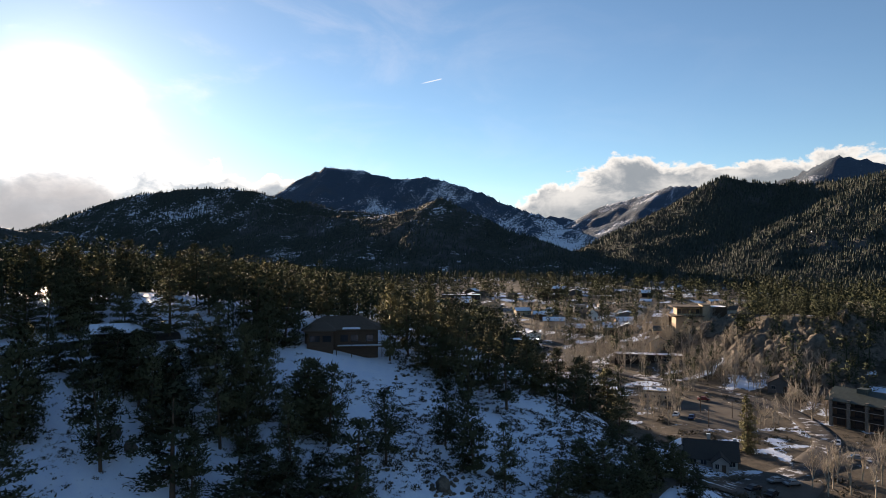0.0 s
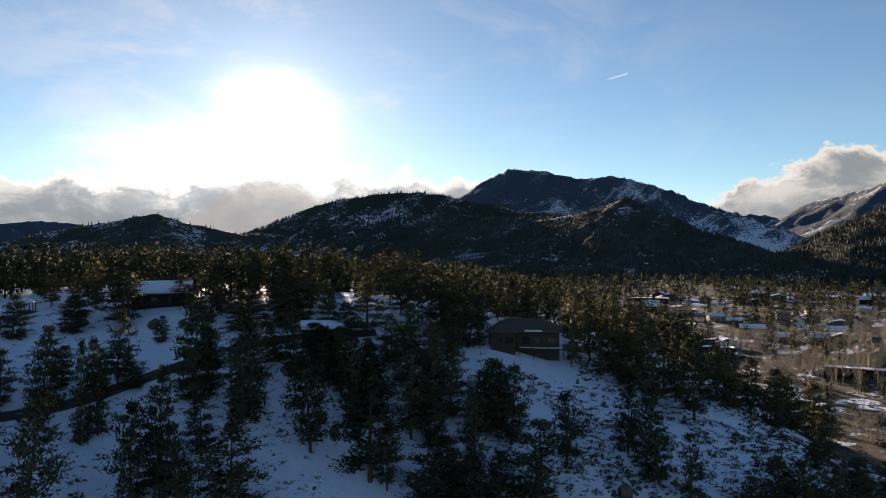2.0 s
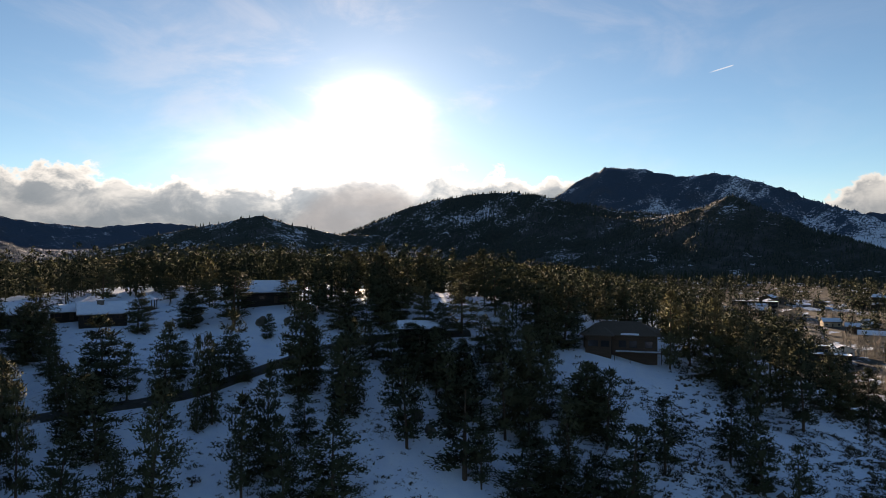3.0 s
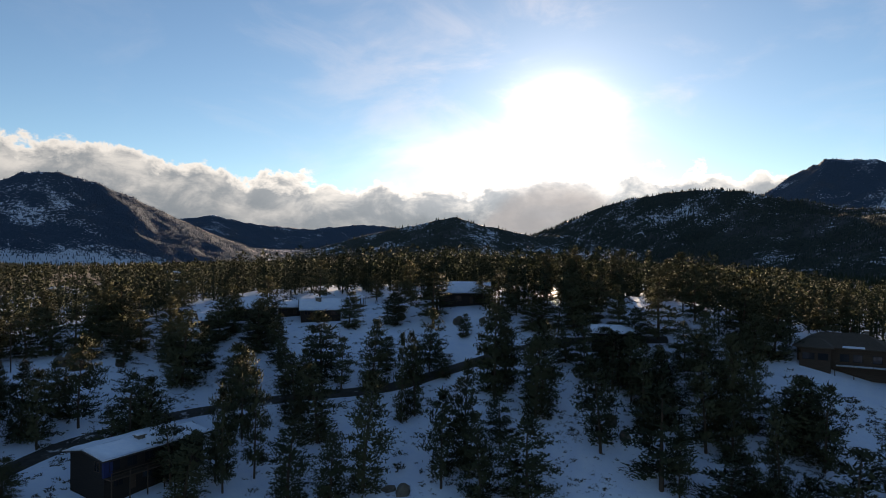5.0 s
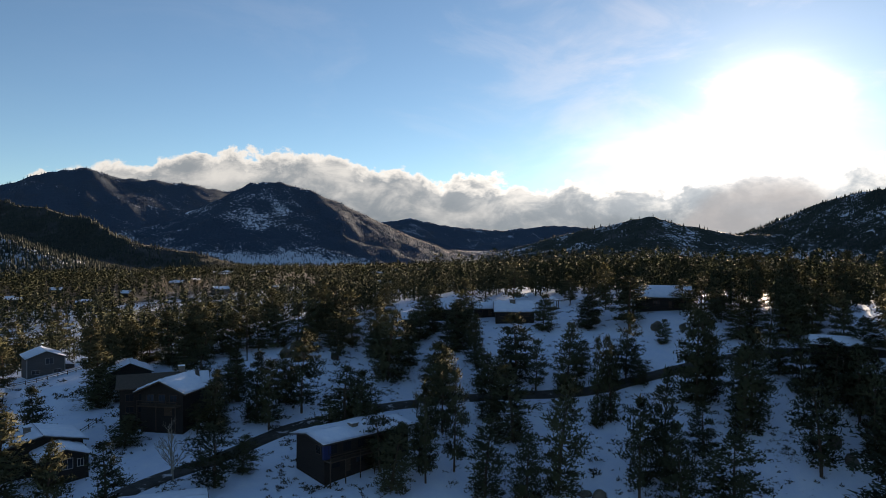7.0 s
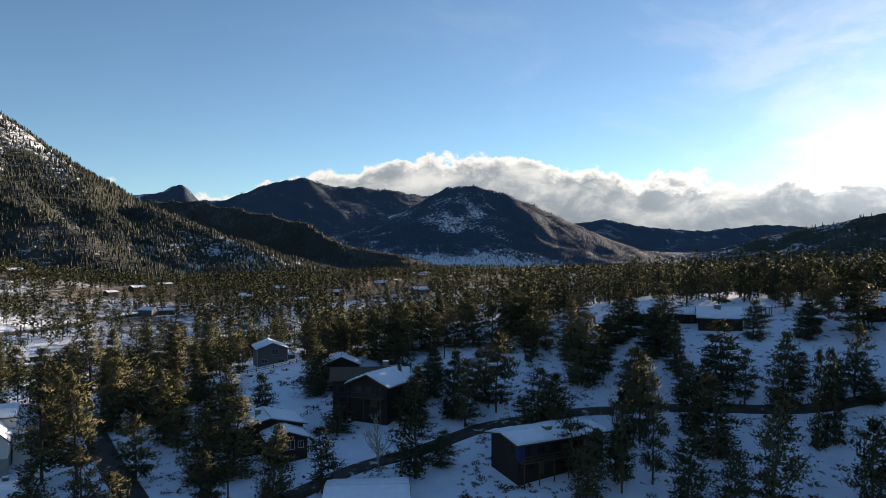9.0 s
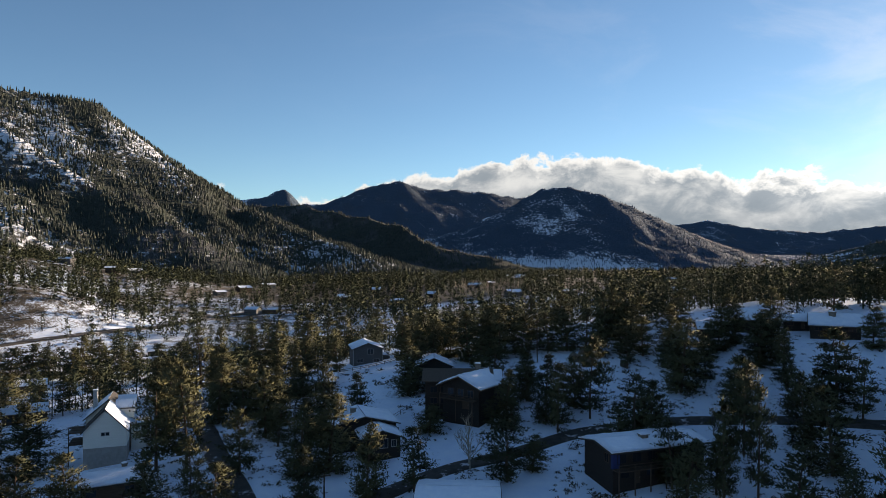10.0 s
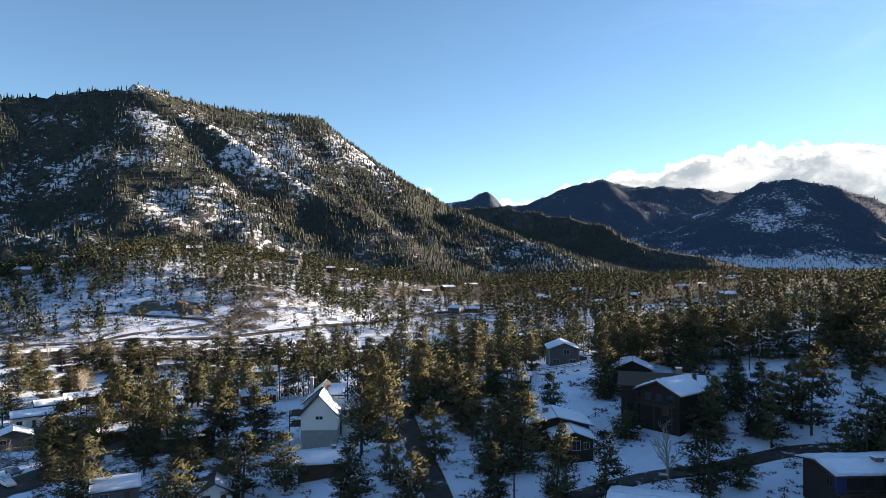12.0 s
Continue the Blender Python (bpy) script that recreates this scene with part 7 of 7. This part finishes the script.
# ---- scrub, tufts and stones that dot the snow ----
def tufts():
    r = np.random.RandomState(77)
    xs_, ys_, hs_ = [], [], []
    for az0, az1, r0, r1, n in ((-26, 12, 112, 172, 4200), (10, 60, 108, 150, 700), (60, 130, 100, 215, 4600), (20, 70, 150, 230, 1100), (-32, -8, 165, 420, 1700), (104, 130, 425, 600, 2200)):
        az = np.radians(r.uniform(az0, az1, n))
        rad = r.uniform(r0, r1, n)
        x, y = -rad * np.sin(az), rad * np.cos(az)
        k = (fbm(x / 9, y / 9, 3) > -0.06) & free(x, y, 0.2)
        xs_.append(x[k]), ys_.append(y[k]), hs_.append((r.gamma(3.0, 0.11, k.sum()) + 0.2) * {-32: 1.8, 104: 2.4}.get(az0, 1.0))
    x, y, h = np.concatenate(xs_), np.concatenate(ys_), np.concatenate(hs_)
    shapes = []
    for _ in range(5):
        c = np.column_stack([r.normal(0, 0.45, 7), r.normal(0, 0.45, 7), r.uniform(0.05, 0.4, 7)])
        o = c / np.linalg.norm(c, axis=1)[:, None]
        shapes.append(blades(r, c, o, 4, 0.55, 0.26)[:2])
    ob = scatter(shapes, x, y, land(x, y), h * 1.05, "scrub", "low dark scrub and dry grass tufts poking through snow", "scrub", 78)
    tagged(ob, category="scrub")


tufts()


def stones():
    r = np.random.RandomState(79)
    n = 1700
    az, rad = np.radians(r.uniform(-22, 4, n)), r.uniform(112, 168, n)
    x, y = -rad * np.sin(az), rad * np.cos(az)
    k = fbm(x / 14 + 9, y / 14, 3) > 0.02
    x, y = x[k], y[k]
    shapes = []
    for _ in range(5):
        v = np.array([(0, 0, 0.6), (0.6, 0, 0.1), (0.2, 0.55, 0.1), (-0.5, 0.35, 0.1), (-0.5, -0.35, 0.1), (0.2, -0.55, 0.1), (0, 0, -0.4)]) * r.uniform(0.75, 1.3, (7, 3))
        f = np.array([(0, i, i % 5 + 1) for i in range(1, 6)] + [(6, i % 5 + 1, i) for i in range(1, 6)])
        shapes.append((v, f))
    tagged(scatter(shapes, x, y, land(x, y), r.gamma(2.5, 0.17, len(x)) + 0.2, "stones", "dark stones scattered over the snowy slope", "rock", 80), category="stones")


stones()


# ---- poles, fence, gazebo, cars ----
def pole(x, y, h, lamp=False):
    ob = new("street_lamp" if lamp else "utility_pole")
    ob.matrix_basis = pose(x, y, float(land(x, y)), 0, 0, rs.uniform(0, 360) if not lamp else 100)
    tagged(ob, "wooden pole with a curved lamp arm" if lamp else "tall weathered wooden utility pole with crossarm", "pole")
    part("post", mesh_of("post", *rod((0, 0, -0.5), (0, 0, h), 0.16, 0.10, 8), "wood_brown"), ob)
    if lamp:
        part("arm", mesh_of("arm", *merge([rod((0, 0, h - 1.2), (1.2, 0, h - 0.7), 0.05, 0.05), rod((1.2, 0, h - 0.7), (1.9, 0, h - 0.75), 0.05, 0.05)]), "steel"), ob)
        put_part(Shape().box(1.6, 2.3, -0.14, 0.14, h - 0.85, h - 0.68), "lantern", "trim", ob, bevel=0.03)
    else:
        put_part(Shape().box(-1.1, 1.1, -0.07, 0.07, h - 0.7, h - 0.55), "crossarm", "wood_brown", ob)
        for x_ in (-0.95, -0.4, 0.4, 0.95):
            part("insulator", mesh_of("insulator", *rod((x_, 0, h - 0.55), (x_, 0, h - 0.35), 0.05, 0.04), "trim"), ob)


pole(-137.3, -9.7, 9, True)
pole(-112.5, -6.5, 5)
pole(-187, 56, 10)
pole(-178.9, 53.3, 10)
pole(-351, -175, 10)
pole(-118, 52, 11)
pole(-145, -12, 8)
pole(-60, 128, 10)
for a, b in ((92.7, 245.6), (100, 236), (88, 226)):
    pole(a, b, 6, True)


def fence(points, label):
    ob = new("fence")
    x0, y0 = points[0]
    z0 = float(land(x0, y0))
    ob.matrix_basis = pose(x0, y0, z0)
    tagged(ob, label, "fence")
    line = spline(points, 2.4)
    for i, (a, b) in enumerate(line):
        z = float(land(a, b)) - z0
        put_part(Shape().box(a - x0 - 0.08, a - x0 + 0.08, b - y0 - 0.08, b - y0 + 0.08, z - 0.4, z + 1.15), "post", "wood_brown", ob)
        if i:
            pz = float(land(*line[i - 1])) - z0
            for up in (0.45, 0.95):
                part("rail", mesh_of("rail", *rod((line[i - 1][0] - x0, line[i - 1][1] - y0, pz + up), (a - x0, b - y0, z + up), 0.06, 0.06, 4), "wood_brown"), ob)


fence([(-213.8, -3.8), (-212.8, 6.7), (-216.9, 16.7), (-224, 24)], "weathered wooden rail fence across the snow")
fence([(-160, 14), (-152, 9), (-145, 10)], "wooden rail fence below a house")


def gazebo(x, y):
    ob = new("gazebo")
    ob.matrix_basis = pose(x, y, float(land(x, y)))
    tagged(ob, "small open gazebo with snowy peaked roof", "gazebo")
    ring = [(2.0 * math.cos(i * math.pi / 3), 2.0 * math.sin(i * math.pi / 3)) for i in range(6)]
    for a, b in ring:
        put_part(Shape().box(a - 0.08, a + 0.08, b - 0.08, b + 0.08, -0.6, 2.4), "post", "wood_brown", ob)
    s, t = Shape(), Shape()
    for i in range(6):
        (a, b), (c, d) = ring[i], ring[(i + 1) % 6]
        s.poly((a * 1.2, b * 1.2, 2.35), (c * 1.2, d * 1.2, 2.35), (0, 0, 3.7))
        t.poly((a * 1.15, b * 1.15, 2.5), (c * 1.15, d * 1.15, 2.5), (0, 0, 3.85))
    put_part(s, "roof", "shingle_brown", ob)
    put_part(t, "roof_snow", "snow", ob, "thin roof snow")
    put_part(Shape().box(-1.9, 1.9, -1.9, 1.9, -0.4, 0.1), "floor", "wood_brown", ob)


gazebo(-148.7, 137.5)
for name_, colour_ in (("white", (0.75, 0.75, 0.74)), ("black", (0.015, 0.015, 0.018)), ("grey", (0.18, 0.19, 0.20)), ("red", (0.22, 0.025, 0.02)), ("blue", (0.03, 0.05, 0.12))):
    MAT["paint_" + name_] = material("car_paint_" + name_, plain(tuple(c * 0.85 for c in colour_), colour_, 3.0, 0.3, 0.0, (1, 1, 1), 0.5))


def car(x, y, rz, colour):
    ob = new("car")
    ob.matrix_basis = pose(x, y, float(land(x, y)) + 0.24, 0, 0, rz)
    tagged(ob, colour + " parked car on the paving", "car", "parked cars")
    s = Shape()
    prof = [(-2.2, 0.45), (-2.15, 0.85), (-1.35, 0.95), (-0.75, 1.45), (0.85, 1.48), (1.5, 0.98), (2.15, 0.85), (2.25, 0.45)]
    left = [(a, -0.88 + 0.14 * max(0, b - 0.95) * 2, b) for a, b in prof]
    right = [(a, 0.88 - 0.14 * max(0, b - 0.95) * 2, b) for a, b in prof]
    s.poly(*left).poly(*right[::-1])
    for i in range(len(prof)):
        j = (i + 1) % len(prof)
        s.poly(left[j], left[i], right[i], right[j])
    body = put_part(s, "body", "paint_" + colour, ob)
    for y_ in (-0.80, 0.80):
        put_part(Shape().hexa([(-1.15, y_ - 0.03, 0.98), (1.25, y_ - 0.03, 0.98), (1.25, y_ + 0.03, 0.98), (-1.15, y_ + 0.03, 0.98), (-0.75, y_ * 0.95 - 0.03, 1.38), (0.8, y_ * 0.95 - 0.03, 1.38), (0.8, y_ * 0.95 + 0.03, 1.38), (-0.75, y_ * 0.95 + 0.03, 1.38)]), "side_window", "glass", body)
    put_part(Shape().hexa([(-1.37, -0.72, 0.98), (-1.33, -0.72, 0.98), (-1.33, 0.72, 0.98), (-1.37, 0.72, 0.98), (-0.80, -0.62, 1.43), (-0.76, -0.62, 1.43), (-0.76, 0.62, 1.43), (-0.80, 0.62, 1.43)]), "windscreen", "glass", body)
    for a in (-1.4, 1.4):
        for y_ in (-0.82, 0.82):
            part("wheel", mesh_of("wheel", *merge([rod((a, y_ - 0.1, 0.32), (a, y_ + 0.1, 0.32), 0.33, 0.33, 12), rod((a, y_ - 0.11, 0.32), (a, y_ - 0.1, 0.32), 0.05, 0.33, 12), rod((a, y_ + 0.1, 0.32), (a, y_ + 0.11, 0.32), 0.33, 0.05, 12)]), "rubber"), ob)


for a, b, rz_, c in ((75, 165, 30, "black"), (78, 162, 40, "black"), (84, 172, 10, "grey"), (87, 170, 12, "grey"), (118, 204, 60, "white"), (115, 190, -20, "grey"), (82, 240, 60, "white"), (86, 236, 60, "blue"), (100, 262, -20, "red"), (85, 352, 30, "white"), (49, 403, 5, "white"), (54, 400, 5, "grey"), (60, 398, 10, "black"),
                     (-408, -190, 40, "black"), (-390, -240, 95, "grey"), (-158, -111, 20, "grey"), (-360, -244, 5, "red"), (-196, -143, 60, "white"), (131, 186, 40, "black"), (128, 192, 40, "white"), (-141, -119, 60, "grey"), (-133, -114, 60, "white"), (-147, -100, 35, "white"), (-244, -183, 20, "black"), (-427, -186, 70, "grey"), (-390, -259, 60, "black"), (-492, -110, 50, "grey")):
    car(a, b, rz_, c)
